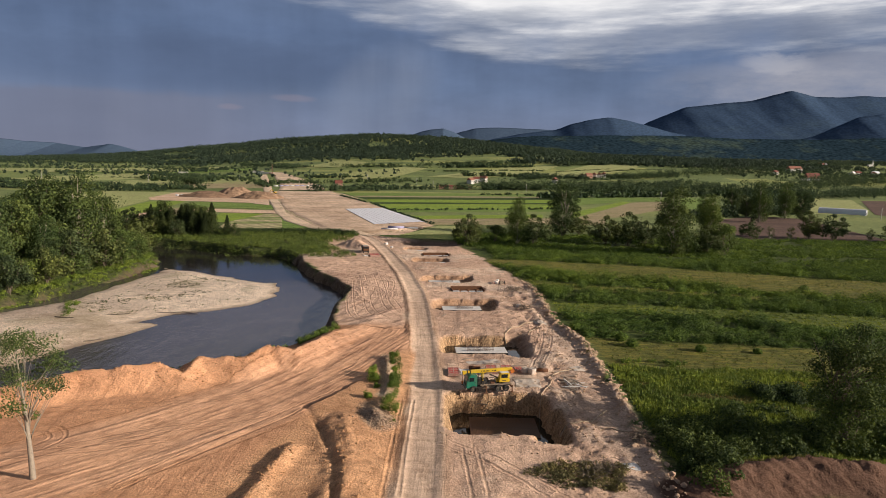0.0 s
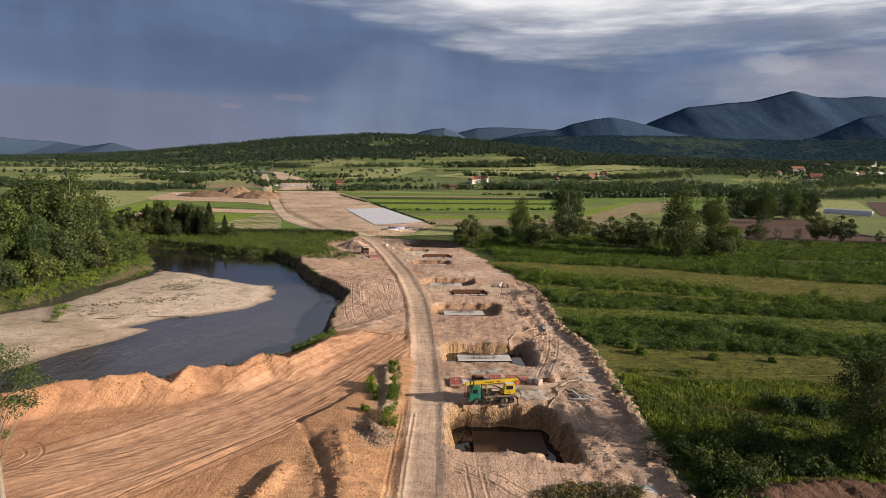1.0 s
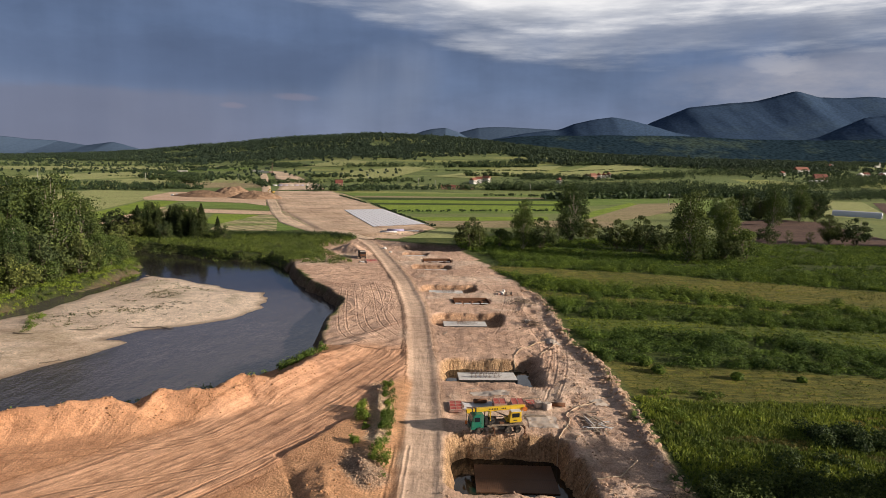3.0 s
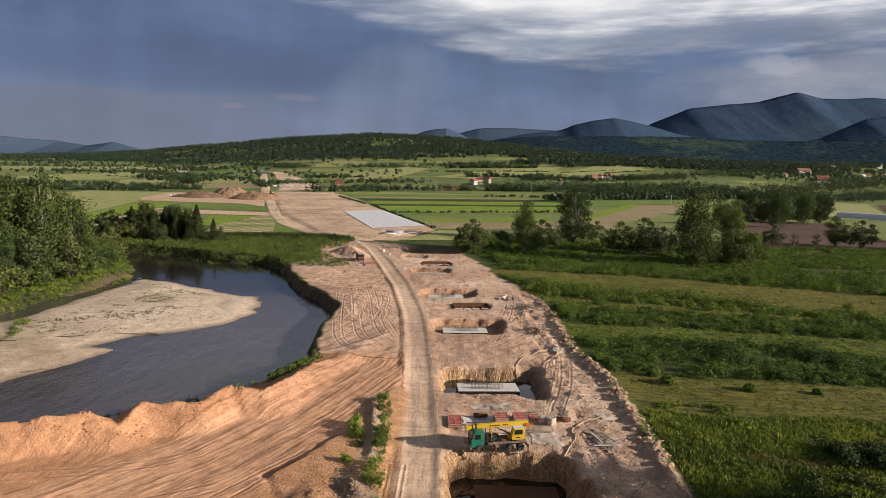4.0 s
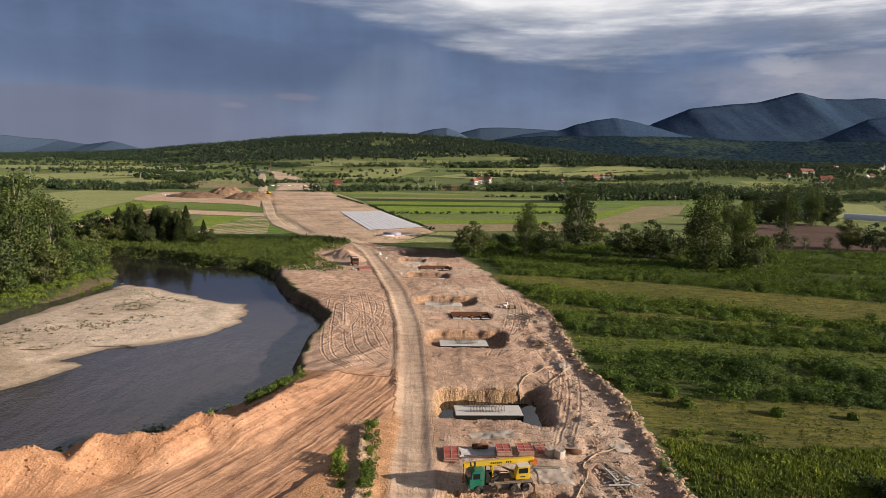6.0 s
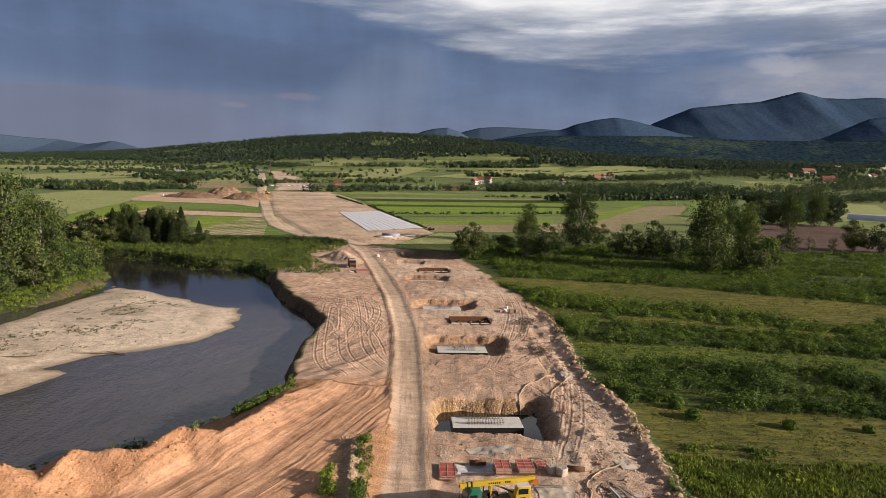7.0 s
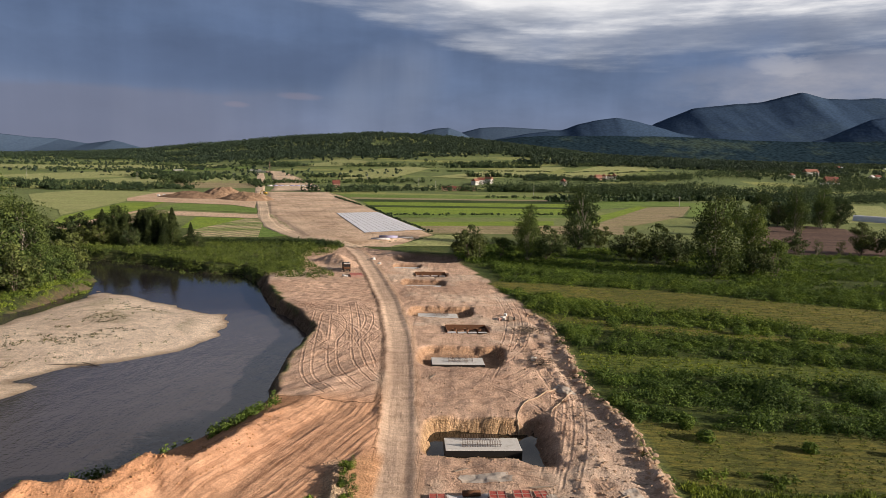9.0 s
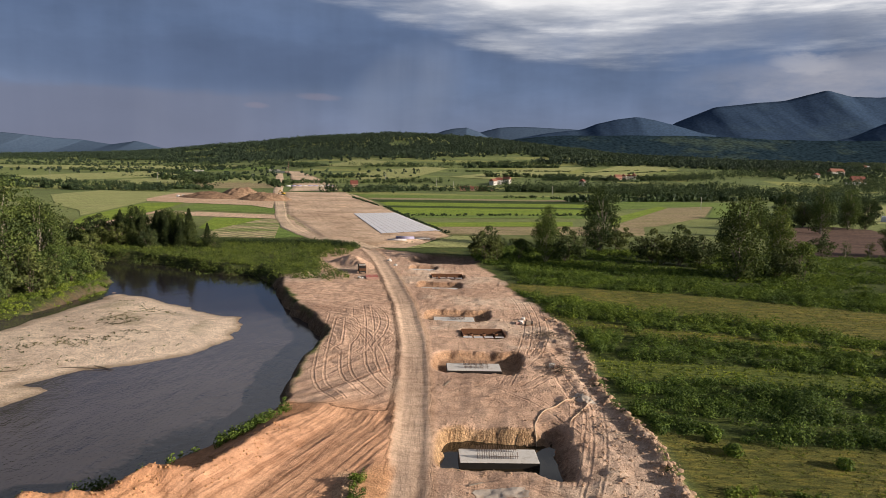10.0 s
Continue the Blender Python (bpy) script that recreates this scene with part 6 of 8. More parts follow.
LAVENDER = plain("lavender_pipe", (0.36, 0.34, 0.50), 0.5, 0, 0.2, 0.6)
HOSE = plain("pale_hose", (0.50, 0.38, 0.26), 0.7, 0, 0.2, 2)
GLASS = plain("dark_glass", (0.02, 0.024, 0.028), 0.08, 0, 0.1, 2, 0.0)
LAMP = plain("lamp_lens", (0.75, 0.72, 0.65), 0.15, 0, 0.05, 3, 0.0)
WALL_WHITE = plain("white_render", (0.58, 0.55, 0.51), 0.9, 0, 0.08, 0.3)
WALL_PINK = plain("brick_render", (0.45, 0.25, 0.18), 0.9, 0, 0.15, 0.3)
ROOF_RED = plain("red_roof_tiles", (0.19, 0.060, 0.042), 0.85, 0, 0.25, 0.5, 0.3)
ROOF_ORANGE = plain("orange_roof_tiles", (0.27, 0.115, 0.075), 0.85, 0, 0.2, 0.5, 0.3)
FILM = plain("tunnel_film", (0.70, 0.71, 0.74), 0.4, 0, 0.08, 0.3, 0.05)
POLE_GREY = plain("concrete_pole", (0.50, 0.47, 0.43), 0.9, 0, 0.1, 1)


def to_mesh(name, bm, mats, smooth_angle=None):
    me = bpy.data.meshes.new(name)
    bm.normal_update()
    bm.to_mesh(me)
    bm.free()
    for m in mats if isinstance(mats, (list, tuple)) else [mats]:
        me.materials.append(m)
    return me


def box(bm, cx, cy, cz, sx, sy, sz, bevel=0.03, turn=None):
    """A bevelled box added to bm."""
    made = bmesh.ops.create_cube(bm, size=1.0)["verts"]
    m = Matrix.Translation((cx, cy, cz)) @ (turn or Matrix.Identity(4)) @ Matrix.Diagonal((sx, sy, sz, 1))
    bmesh.ops.transform(bm, matrix=m, verts=made)
    if bevel:
        edges = list({e for v in made for e in v.link_edges})
        bmesh.ops.bevel(bm, geom=edges, offset=min(bevel, 0.3 * min(sx, sy, sz)), segments=1, affect="EDGES")


def rod(bm, a, b, r, sides=10, r2=None):
    """A cylinder or cone between two places, added to bm."""
    a, b = Vector(a), Vector(b)
    turn = (b - a).to_track_quat("Z", "Y").to_matrix().to_4x4()
    bmesh.ops.create_cone(bm, cap_ends=True, segments=sides, radius1=r, radius2=r if r2 is None else r2, depth=(b - a).length,
                          matrix=Matrix.Translation((a + b) / 2) @ turn)


def boxes(name, mat, *rows, bevel=0.03):
    bm = bmesh.new()
    for row in rows:
        box(bm, *row, bevel=bevel)
    return to_mesh(name, bm, mat)


def rods(name, mat, *rows, sides=10):
    bm = bmesh.new()
    for a, b, r in rows:
        rod(bm, a, b, r, sides)
    return to_mesh(name, bm, mat)


def pipe_mesh(name, mat, length, r, wall=0.04, sides=20):
    """An open steel pipe along x."""
    bm = bmesh.new()
    rings = []
    for x, rad in ((-length / 2, r), (length / 2, r), (length / 2, r - wall), (-length / 2, r - wall)):
        rings.append([bm.verts.new((x, rad * math.cos(k * 2 * math.pi / sides), rad * math.sin(k * 2 * math.pi / sides))) for k in range(sides)])
    for a, b in ((0, 1), (1, 2), (2, 3), (3, 0)):
        for k in range(sides):
            bm.faces.new((rings[a][k], rings[b][k], rings[b][(k + 1) % sides], rings[a][(k + 1) % sides]))
    for f in bm.faces:
        f.smooth = True
    return to_mesh(name, bm, mat)


def wheel(parent, x, y, r, w):
    """Wheel with its tyre and rim."""
    bm = bmesh.new()
    prof = [(-w / 2, r * 0.62), (-w / 2, r * 0.90), (-w * 0.38, r), (w * 0.38, r), (w / 2, r * 0.90), (w / 2, r * 0.62)]
    n = 22
    rings = [[bm.verts.new((rad * math.cos(k * 2 * math.pi / n), at, rad * math.sin(k * 2 * math.pi / n))) for k in range(n)] for at, rad in prof]
    for a, b in zip(rings, rings[1:] + rings[:1]):
        for k in range(n):
            bm.faces.new((a[k], a[(k + 1) % n], b[(k + 1) % n], b[k]))
    hub = new("wheel")
    hub.parent, hub.location = parent, (x, y, r)
    part("tyre", to_mesh("tyre", bm, RUBBER), hub, "dusty black rubber tyre")
    bm = bmesh.new()
    rod(bm, (0, -w * 0.36, 0), (0, w * 0.36, 0), r * 0.62, 18)
    rod(bm, (0, -w * 0.52, 0), (0, w * 0.52, 0), r * 0.24, 12)
    part("rim", to_mesh("rim", bm, RIM), hub)


def crane_truck():
    ob = tagged(new("crane_truck"), "green truck with a yellow telescopic crane folded over its cab", "truck")
    part("chassis", boxes("chassis", BLACK, (-0.1, 0.42, 0.88, 7.4, 0.14, 0.28), (-0.1, -0.42, 0.88, 7.4, 0.14, 0.28), (2.75, 0, 0.6, 0.2, 2.0, 0.2), (-1.55, 0, 0.6, 0.2, 2.0, 0.22), (-2.9, 0, 0.6, 0.2, 2.0, 0.22), (-3.75, 0, 0.85, 0.14, 2.2, 0.25)), ob)
    for x in (2.75, -1.55, -2.9):
        for y in (1.02, -1.02):
            wheel(ob, x, y, 0.53, 0.34 if x > 0 else 0.56)
    bm = bmesh.new()
    outline = [(2.12, 0.95), (2.12, 2.85), (2.28, 3.0), (3.35, 3.0), (3.62, 2.75), (3.92, 1.75), (3.96, 0.75), (3.40, 0.75), (3.30, 1.05), (2.75, 1.2), (2.22, 1.05)]
    sides = [[bm.verts.new((x, y, z)) for x, z in outline] for y in (-1.18, 1.18)]
    bm.faces.new(sides[0]), bm.faces.new(sides[1][::-1])
    for k in range(len(outline)):
        bm.faces.new((sides[0][k], sides[1][k], sides[1][(k + 1) % len(outline)], sides[0][(k + 1) % len(outline)]))
    bmesh.ops.bevel(bm, geom=bm.edges[:], offset=0.05, segments=2, affect="EDGES")
    bmesh.ops.recalc_face_normals(bm, faces=bm.faces[:])
    cab = part("cab", to_mesh("cab", bm, GREEN_PAINT), ob, "green painted driver's cab")
    tilt = Matrix.Rotation(radians(-16.5), 4, "Y")
    bm = bmesh.new()
    box(bm, 3.80, 0, 2.24, 0.03, 2.0, 0.86, 0.01, tilt)
    part("windscreen", to_mesh("windscreen", bm, GLASS), cab, "dark windscreen glass")
    for y in (1.19, -1.19):
        part("side_window", boxes("side_window", GLASS, (3.08, y, 2.25, 0.80, 0.03, 0.66), bevel=0.01), cab, "dark door glass")
        part("door_handle", boxes("door_handle", BLACK, (2.5, y * 1.01, 1.75, 0.2, 0.05, 0.06), bevel=0.01), cab)
        part("mirror", boxes("mirror", BLACK, (3.75, y * 1.15, 2.3, 0.12, 0.22, 0.45), (3.78, y * 1.06, 2.5, 0.04, 0.3, 0.04)), cab)
        part("headlight", boxes("headlight", LAMP, (3.98, y * 0.72, 0.95, 0.05, 0.3, 0.2), bevel=0.01), cab, "round clear headlight")
    part("grille", boxes("grille", BLACK, (3.965, 0, 1.35, 0.04, 1.7, 0.42), bevel=0.01), cab)
    part("bumper", boxes("bumper", DUSTY, (3.98, 0, 0.68, 0.22, 2.4, 0.32)), ob, "dusty steel bumper")
    part("deck", boxes("deck", DUSTY, (-1.15, 0, 1.16, 5.5, 2.3, 0.10), (-0.2, 1.0, 1.28, 3.4, 0.08, 0.14), (-0.2, -1.0, 1.28, 3.4, 0.08, 0.14)), ob, "dusty steel deck")
    part("fuel_tank", rods("fuel_tank", DUSTY, ((0.1, 0.95, 0.78), (1.25, 0.95, 0.78), 0.3), sides=14), ob)
    part("air_tank", rods("air_tank", BLACK, ((0.1, -0.95, 0.78), (1.25, -0.95, 0.78), 0.3), sides=14), ob)
    part("engine_box", boxes("engine_box", BLACK, (1.7, 0.45, 1.75, 0.5, 1.1, 1.0), (1.2, -0.6, 1.55, 0.7, 0.7, 0.7), (1.15, 0.75, 1.5, 0.5, 0.6, 0.5)), ob, "black machinery behind the cab")
    part("exhaust", rods("exhaust", RUST, ((1.5, -0.95, 1.2), (1.5, -0.95, 2.9), 0.07)), ob)
    part("spare_wheel", rods("spare_wheel", RUBBER, ((0.7, 0.1, 1.55), (0.7, 0.45, 1.62), 0.48), sides=18), ob)
    part("boom_rest", boxes("boom_rest", YELLOW, (1.0, 0.45, 2.1, 0.16, 0.14, 1.9), (1.0, -0.45, 2.1, 0.16, 0.14, 1.9), (1.0, 0, 3.0, 0.2, 1.0, 0.14)), ob, "yellow frame that carries the boom")
    for y in (0.95, -0.95):
        part("mudguard", boxes("mudguard", BLACK, (-2.25, y, 1.13, 2.7, 0.62, 0.05)), ob)
    part("slew_ring", rods("slew_ring", BLACK, ((-2.3, 0, 1.2), (-2.3, 0, 1.5), 0.75), sides=24), ob)
    turret = part("turret", boxes("turret", YELLOW, (-2.5, 0, 1.72, 2.3, 1.5, 0.42), (-3.2, -0.25, 2.5, 1.1, 0.9, 1.2)), ob, "yellow slewing superstructure")
    bm = bmesh.new()
    outline = [(-3.35, 1.6), (-3.35, 3.1), (-3.2, 3.2), (-2.05, 3.2), (-1.85, 3.05), (-1.65, 2.2), (-1.65, 1.6)]
    sides = [[bm.verts.new((x, y, z)) for x, z in outline] for y in (0.35, 1.25)]
    bm.faces.new(sides[0]), bm.faces.new(sides[1][::-1])
    for k in range(len(outline)):
        bm.faces.new((sides[0][k], sides[1][k], sides[1][(k + 1) % len(outline)], sides[0][(k + 1) % len(outline)]))
    bmesh.ops.bevel(bm, geom=bm.edges[:], offset=0.04, segments=1, affect="EDGES")
    bmesh.ops.recalc_face_normals(bm, faces=bm.faces[:])
    op_cab = part("operator_cab", to_mesh("operator_cab", bm, YELLOW), ob, "yellow crane operator's cab")
    part("cab_window", boxes("cab_window", GLASS, (-2.55, 1.27, 2.68, 1.1, 0.03, 0.62), bevel=0.01), op_cab, "dark cab glass")
    part("cab_roof", boxes("cab_roof", CONCRETE, (-2.6, 0.8, 3.24, 1.5, 0.95, 0.06)), op_cab, "pale dusty cab roof")
    part("cab_mark", boxes("cab_mark", BLACK, (-2.5, 1.265, 1.95, 0.6, 0.02, 0.12), bevel=0.0), op_cab, "dark painted marking")
    rise = Matrix.Rotation(radians(1.8), 4, "Y")
    bm = bmesh.new()
    box(bm, -0.55, 0, 3.38, 7.2, 0.50, 0.56, 0.05, rise)
    boom = part("boom", to_mesh("boom", bm, YELLOW), ob, "yellow telescopic boom section")
    bm = bmesh.new()
    box(bm, 3.45, 0, 3.24, 1.1, 0.38, 0.42, 0.04, rise)
    inner = part("inner_boom", to_mesh("inner_boom", bm, YELLOW), boom)
    for x in (3.15, 3.6):
        bm = bmesh.new()
        box(bm, x, 0, 3.245, 0.18, 0.39, 0.43, 0.01, Matrix.Rotation(radians(1.8), 4, "Y"))
        part("warning_stripe", to_mesh("warning_stripe", bm, BLACK), boom, "black warning stripe")
    part("boom_head", boxes("boom_head", YELLOW, (4.2, 0.16, 3.15, 0.5, 0.06, 0.6), (4.2, -0.16, 3.15, 0.5, 0.06, 0.6)), boom)
    part("sheave", rods("sheave", BLACK, ((4.3, -0.13, 3.05), (4.3, 0.13, 3.05), 0.22), sides=16), boom)
    marks = [(1.15 - k * 0.24, 0.256, 3.36, 0.15, 0.012, 0.2) for k in range(6)] + [(-0.75 - k * 0.24, 0.256, 3.40, 0.15, 0.012, 0.2) for k in range(3)]
    for mark in marks:
        part("boom_mark", boxes("boom_mark", BLACK, mark, bevel=0.0), boom, "dark bar painted on the boom")
    part("luffing_cylinder", rods("luffing_cylinder", DUSTY, ((-1.9, 0, 1.9), (0.4, 0, 3.05), 0.11)), ob)
    part("cable", rods("cable", BLACK, ((4.42, 0, 3.0), (4.42, 0, 1.75), 0.03), sides=6), ob)
    hook = part("hook_block", boxes("hook_block", ORANGE_STEEL, (4.42, 0, 1.5, 0.32, 0.26, 0.5)), ob, "orange hook block hanging in front of the cab")
    part("hook", rods("hook", BLACK, ((4.42, 0, 1.25), (4.42, 0, 1.0), 0.06), ((4.42, 0, 1.0), (4.56, 0, 1.08), 0.05), sides=8), hook)
    part("winch", rods("winch", ORANGE_STEEL, ((-4.15, -0.42, 3.25), (-4.15, 0.42, 3.25), 0.25), ((-4.15, -0.5, 3.25), (-4.15, -0.40, 3.25), 0.34), ((-4.15, 0.40, 3.25), (-4.15, 0.5, 3.25), 0.34), sides=18), ob, "orange winch drum at the boom's rear")
    for x in (0.75, -3.75):
        for s in (1, -1):
            leg = part("outrigger", boxes("outrigger", RUST, (x, s * 1.45, 0.95, 0.22, 1.1, 0.22), (x, s * 1.95, 0.75, 0.16, 0.16, 1.1)), ob, "rusty outrigger leg set down")
            part("foot_plate", boxes("foot_plate", RUST, (x, s * 1.95, 0.12, 0.5, 0.5, 0.08)), leg)
    part("hydraulic_hose", rods("hydraulic_hose", BLACK, ((1.5, 0.9, 1.3), (0.9, 0.7, 2.4), 0.05), ((1.4, 0.6, 1.4), (0.2, 0.5, 1.9), 0.05), ((0.9, 0.2, 2.3), (-0.9, 0.3, 2.2), 0.05), sides=6), ob)
    for row in ((0.3, -0.7, 1.5, 0.9, 0.6, 0.55), (-0.6, 0.75, 1.42, 0.7, 0.5, 0.4)):
        part("tool_box", boxes("tool_box", RUST, row), ob, "rusty tool box on the deck")
    for y in (1.12, -1.12):
        part("side_guard", boxes("side_guard", BLACK, (-0.2, y, 0.85, 1.6, 0.06, 0.35)), ob)
    part("step", boxes("step", BLACK, (3.2, 1.2, 0.62, 0.5, 0.2, 0.06)), ob)
    return ob


truck = crane_truck()
truck.matrix_basis = pose(6.15, 105.5, ground_at(6.15, 105.5) + 0.05, 0, 0, 180 + 12)


def panel_stack(x, y, wide, long, layers, turn, label):
    """Red formwork panels stacked flat, each with its steel frame."""
    ob = tagged(new("formwork_stack"), label, "formwork", "formwork stacks")
    rnd = random.Random(int(x * 10))
    for k in range(layers):
        z, dx, dy = 0.08 + k * 0.19, rnd.uniform(-0.08, 0.08), rnd.uniform(-0.08, 0.08)
        sheet = part("panel", boxes("panel", RED_PLY, (dx, dy, z + 0.02, wide - 0.1, long - 0.1, 0.07), bevel=0.0), ob, "red plywood formwork panel")
        bars = [(dx + s * (wide / 2 - 0.04), dy, z + 0.03, 0.08, long, 0.15) for s in (-1, 1)] + [(dx, dy + s * (long / 2 - 0.04), z + 0.03, wide, 0.08, 0.15) for s in (-1, 1)]
        if k == layers - 1:
            bars += [(dx, dy, z + 0.05, 0.09, long, 0.10), (dx, dy - long / 6, z + 0.05, wide, 0.07, 0.09), (dx, dy + long / 6, z + 0.05, wide, 0.07, 0.09)]
        part("frame", boxes("frame", FRAME_PINK, *bars, bevel=0.0), sheet, "pale steel panel frame")
    ob.matrix_basis = pose(x, y, ground_at(x, y) + 0.02, 0, 0, turn)
    return ob


panel_stack(0.25, 113.6, 2.0, 3.6, 3, 3, "low stack of red formwork panels beside the track")
panel_stack(7.2, 114.2, 2.0, 2.4, 5, 4, "stack of five red formwork panels")
panel_stack(10.2, 115.0, 2.1, 2.6, 5, 4, "stack of red formwork panels under timber")
panel_stack(12.6, 116.4, 1.7, 2.2, 2, 12, "two red formwork panels lying askew")


def loose_sheet(name, cx, cy, wide, long, mat, label, seed, turn=0.0, bulge=0.25, category="plastic sheet"):
    """A crumpled sheet lying on the ground."""
    n = 26
    u, v = np.meshgrid(np.linspace(-0.5, 0.5, n), np.linspace(-0.5, 0.5, n))
    wob = 1 + 0.18 * fbm(u * 9 + seed, v * 9, 3, 3, seed)
    lx, ly = u * wide * wob, v * long * wob
    c, s = math.cos(radians(turn)), math.sin(radians(turn))
    x, y = cx + lx * c - ly * s, cy + lx * s + ly * c
    z = heights(x, y) + 0.05 + bulge * np.abs(fbm(x, y, 1.1, 3, seed + 3))
    i = np.arange(n * n).reshape(n, n)
    quads = np.stack([i[:-1, :-1], i[:-1, 1:], i[1:, 1:], i[1:, :-1]], -1).reshape(-1, 4)
    me = quick_mesh(name, np.stack([x, y, z], -1).reshape(-1, 3), quads, [mat], False)
    return tagged(new(name, me), label, category)


loose_sheet("plastic_sheet", 3.9, 114.6, 5.0, 3.4, WHITE_SHEET, "crumpled white plastic sheet under rusty pipe", 3, 5)
loose_sheet("plastic_sheet", 6.0, 120.5, 6.5, 2.2, DUST_SHEET, "thin dusty white sheet spread on sand", 4, 6, 0.08)
loose_sheet("plastic_sheet", 13.3, 108.8, 4.5, 4.0, DUST_SHEET, "dusty white sheet beside the crane truck", 5, 0, 0.05)
loose_sheet("plastic_sheet", 20.6, 152.8, 2.2, 5.0, DUST_SHEET, "pale torn sheet on the spoil", 6, 30, 0.2)
loose_sheet("plastic_sheet", 23.4, 79.2, 2.2, 2.0, WHITE_SHEET, "white scrap sheet in the ditch", 7, 0, 0.15)
loose_sheet("plastic_sheet", 23.6, 117.5, 2.4, 2.6, DUST_SHEET, "pale sheet by the plank pile", 8, 20, 0.1)

for x, y, length, r, turn in ((4.2, 116.0, 2.1, 0.36, 8), (16.6, 114.9, 2.2, 0.32, -5)):
    ob = tagged(new("steel_pipe", pipe_mesh("steel_pipe", RUST, length, r)), "short rusty steel pipe lying on the ground", "pipe", "rusty pipes")
    ob.matrix_basis = pose(x, y, ground_at(x, y) + r + 0.1, 0, 0, turn)


def bulk_bag(x, y, seed):
    """A filled woven bag: bulging sides, slack top, lifting loops."""
    ob = tagged(new("bulk_bag"), "filled dusty white woven bulk bag", "bag", "bulk bags")
    bm = bmesh.new()
    bmesh.ops.create_cube(bm, size=1.0)
    bmesh.ops.subdivide_edges(bm, edges=bm.edges[:], cuts=5, use_grid_fill=True)
    for v in bm.verts:
        p = v.co.copy()
        flat = Vector((p.x, p.y, 0))
        side = flat.normalized() * 0.62 if flat.length > 1e-4 else flat
        flat = flat * 1.0 + (side - flat) * (0.6 * (1 - abs(2 * p.z) ** 3))
        v.co = Vector((flat.x * 1.35, flat.y * 1.35, (p.z + 0.5) * 1.2 + 0.06 * noise.noise(p * 3 + Vector((seed, 0, 0)))))
    part("sack", to_mesh("sack", bm, DUST_SHEET), ob)
    for sx in (-0.4, 0.4):
        for sy in (-0.4, 0.4):
            part("loop", rods("loop", TIMBER, ((sx, sy, 1.1), (sx * 0.9, sy * 0.9, 1.45), 0.035), sides=6), ob)
    ob.matrix_basis = pose(x, y, ground_at(x, y), 0, 0, seed * 20) @ Matrix.Scale(0.8, 4)


bulk_bag(13.5, 114.9, 1)
bulk_bag(14.7, 114.0, 2)


def plank(x, y, length, turn, lift=0.1, tilt=0.0, wide=0.22, name="plank", mat=None, label="loose weathered plank on bare earth"):
    ob = tagged(new(name, boxes(name, mat or TIMBER, (0, 0, 0, length, wide, 0.08), bevel=0.01)), label, "plank", "loose planks")
    ob.matrix_basis = pose(x, y, ground_at(x, y) + lift, 0, tilt, turn)
    return ob


rnd = random.Random(4)
pile = tagged(new("plank_pile"), "jumbled pile of old grey planks and beams", "timber")
for k in range(26):
    length = rnd.uniform(1.8, 4.2)
    px, py = 20.8 + rnd.uniform(-0.9, 1.4), 109.2 + rnd.uniform(-3.0, 2.2)
    ob = part("plank", boxes("plank", TIMBER if k % 4 else CONCRETE, (0, 0, 0, length, rnd.uniform(0.12, 0.3), 0.08), bevel=0.0), pile)
    ob.matrix_basis = pose(px, py, ground_at(px, py) + 0.1 + 0.05 * (k % 9), rnd.uniform(-4, 4), rnd.uniform(-5, 5), (rnd.gauss(-65, 14) if k % 3 else rnd.gauss(8, 10)))
for x, y, length, turn in ((20.0, 113.2, 5.2, 8), (16.6, 107.8, 4.5, -75), (17.2, 108.0, 4.3, -72), (19.0, 115.4, 4.0, 12), (25.0, 120.5, 3.0, 0), (8.6, 102.9, 2.0, 15), (5.0, 104.0, 2.4, -20), (18.6, 79.5, 2.6, -70), (19.2, 79.7, 2.4, -80),
                           (2.2, 103.6, 3.2, 18), (12.8, 118.6, 3.0, 10), (23.5, 145.3, 3.4, 2), (24.5, 138.6, 2.6, 4), (12.3, 110.4, 3.6, 4), (12.6, 110.9, 3.2, -3), (3.0, 122.3, 2.0, 30), (-2.4, 157, 2.5, 70), (20.5, 171, 2.0, -20)):
    plank(x, y, length, turn)
beam = plank(6.9, 113.0, 9.8, 4, 0.25, 0, 0.25, "steel_beam", RUST, "long rusty steel beam beside the formwork")
beam["category"] = "beam"


def hose(points, label="pale drainage hose lying across the sand"):
    t = np.linspace(0, len(points) - 1, 8 * len(points))
    px, py = (np.interp(t, range(len(points)), [p[k] for p in points]) for k in (0, 1))
    ker = np.ones(7) / 7
    px, py = (np.concatenate([q[:3], np.convolve(q, ker, "valid"), q[-3:]]) for q in (px, py))
    pz = heights(px, py) + 0.1
    me = quick_mesh("hose", *tube(np.stack([px, py, pz], -1), np.full(len(px), 0.085), 8), [HOSE])
    return tagged(new("hose", me), label, "hose", "drainage hoses")


hose([(11.9, 138.2), (11.5, 140.5), (13.0, 146.0), (16.5, 150.0), (20.4, 154.2)])
hose([(17.2, 142.4), (18.6, 145.8), (21.9, 151.5)])
hose([(23.0, 117.2), (20.0, 115.8), (18.0, 113.2), (17.2, 111.4), (17.7, 109.8), (16.4, 106.8), (14.9, 103.5), (14.4, 100.0)])
hose([(24.5, 98.0), (21.5, 93.5), (18.5, 91.8), (16.5, 92.4)])
hose([(-0.5, 97.0), (1.5, 96.2), (2.8, 97.8)])
hose([(30.0, 88.0), (26.0, 90.0), (23.0, 91.5), (21.8, 90.2)])


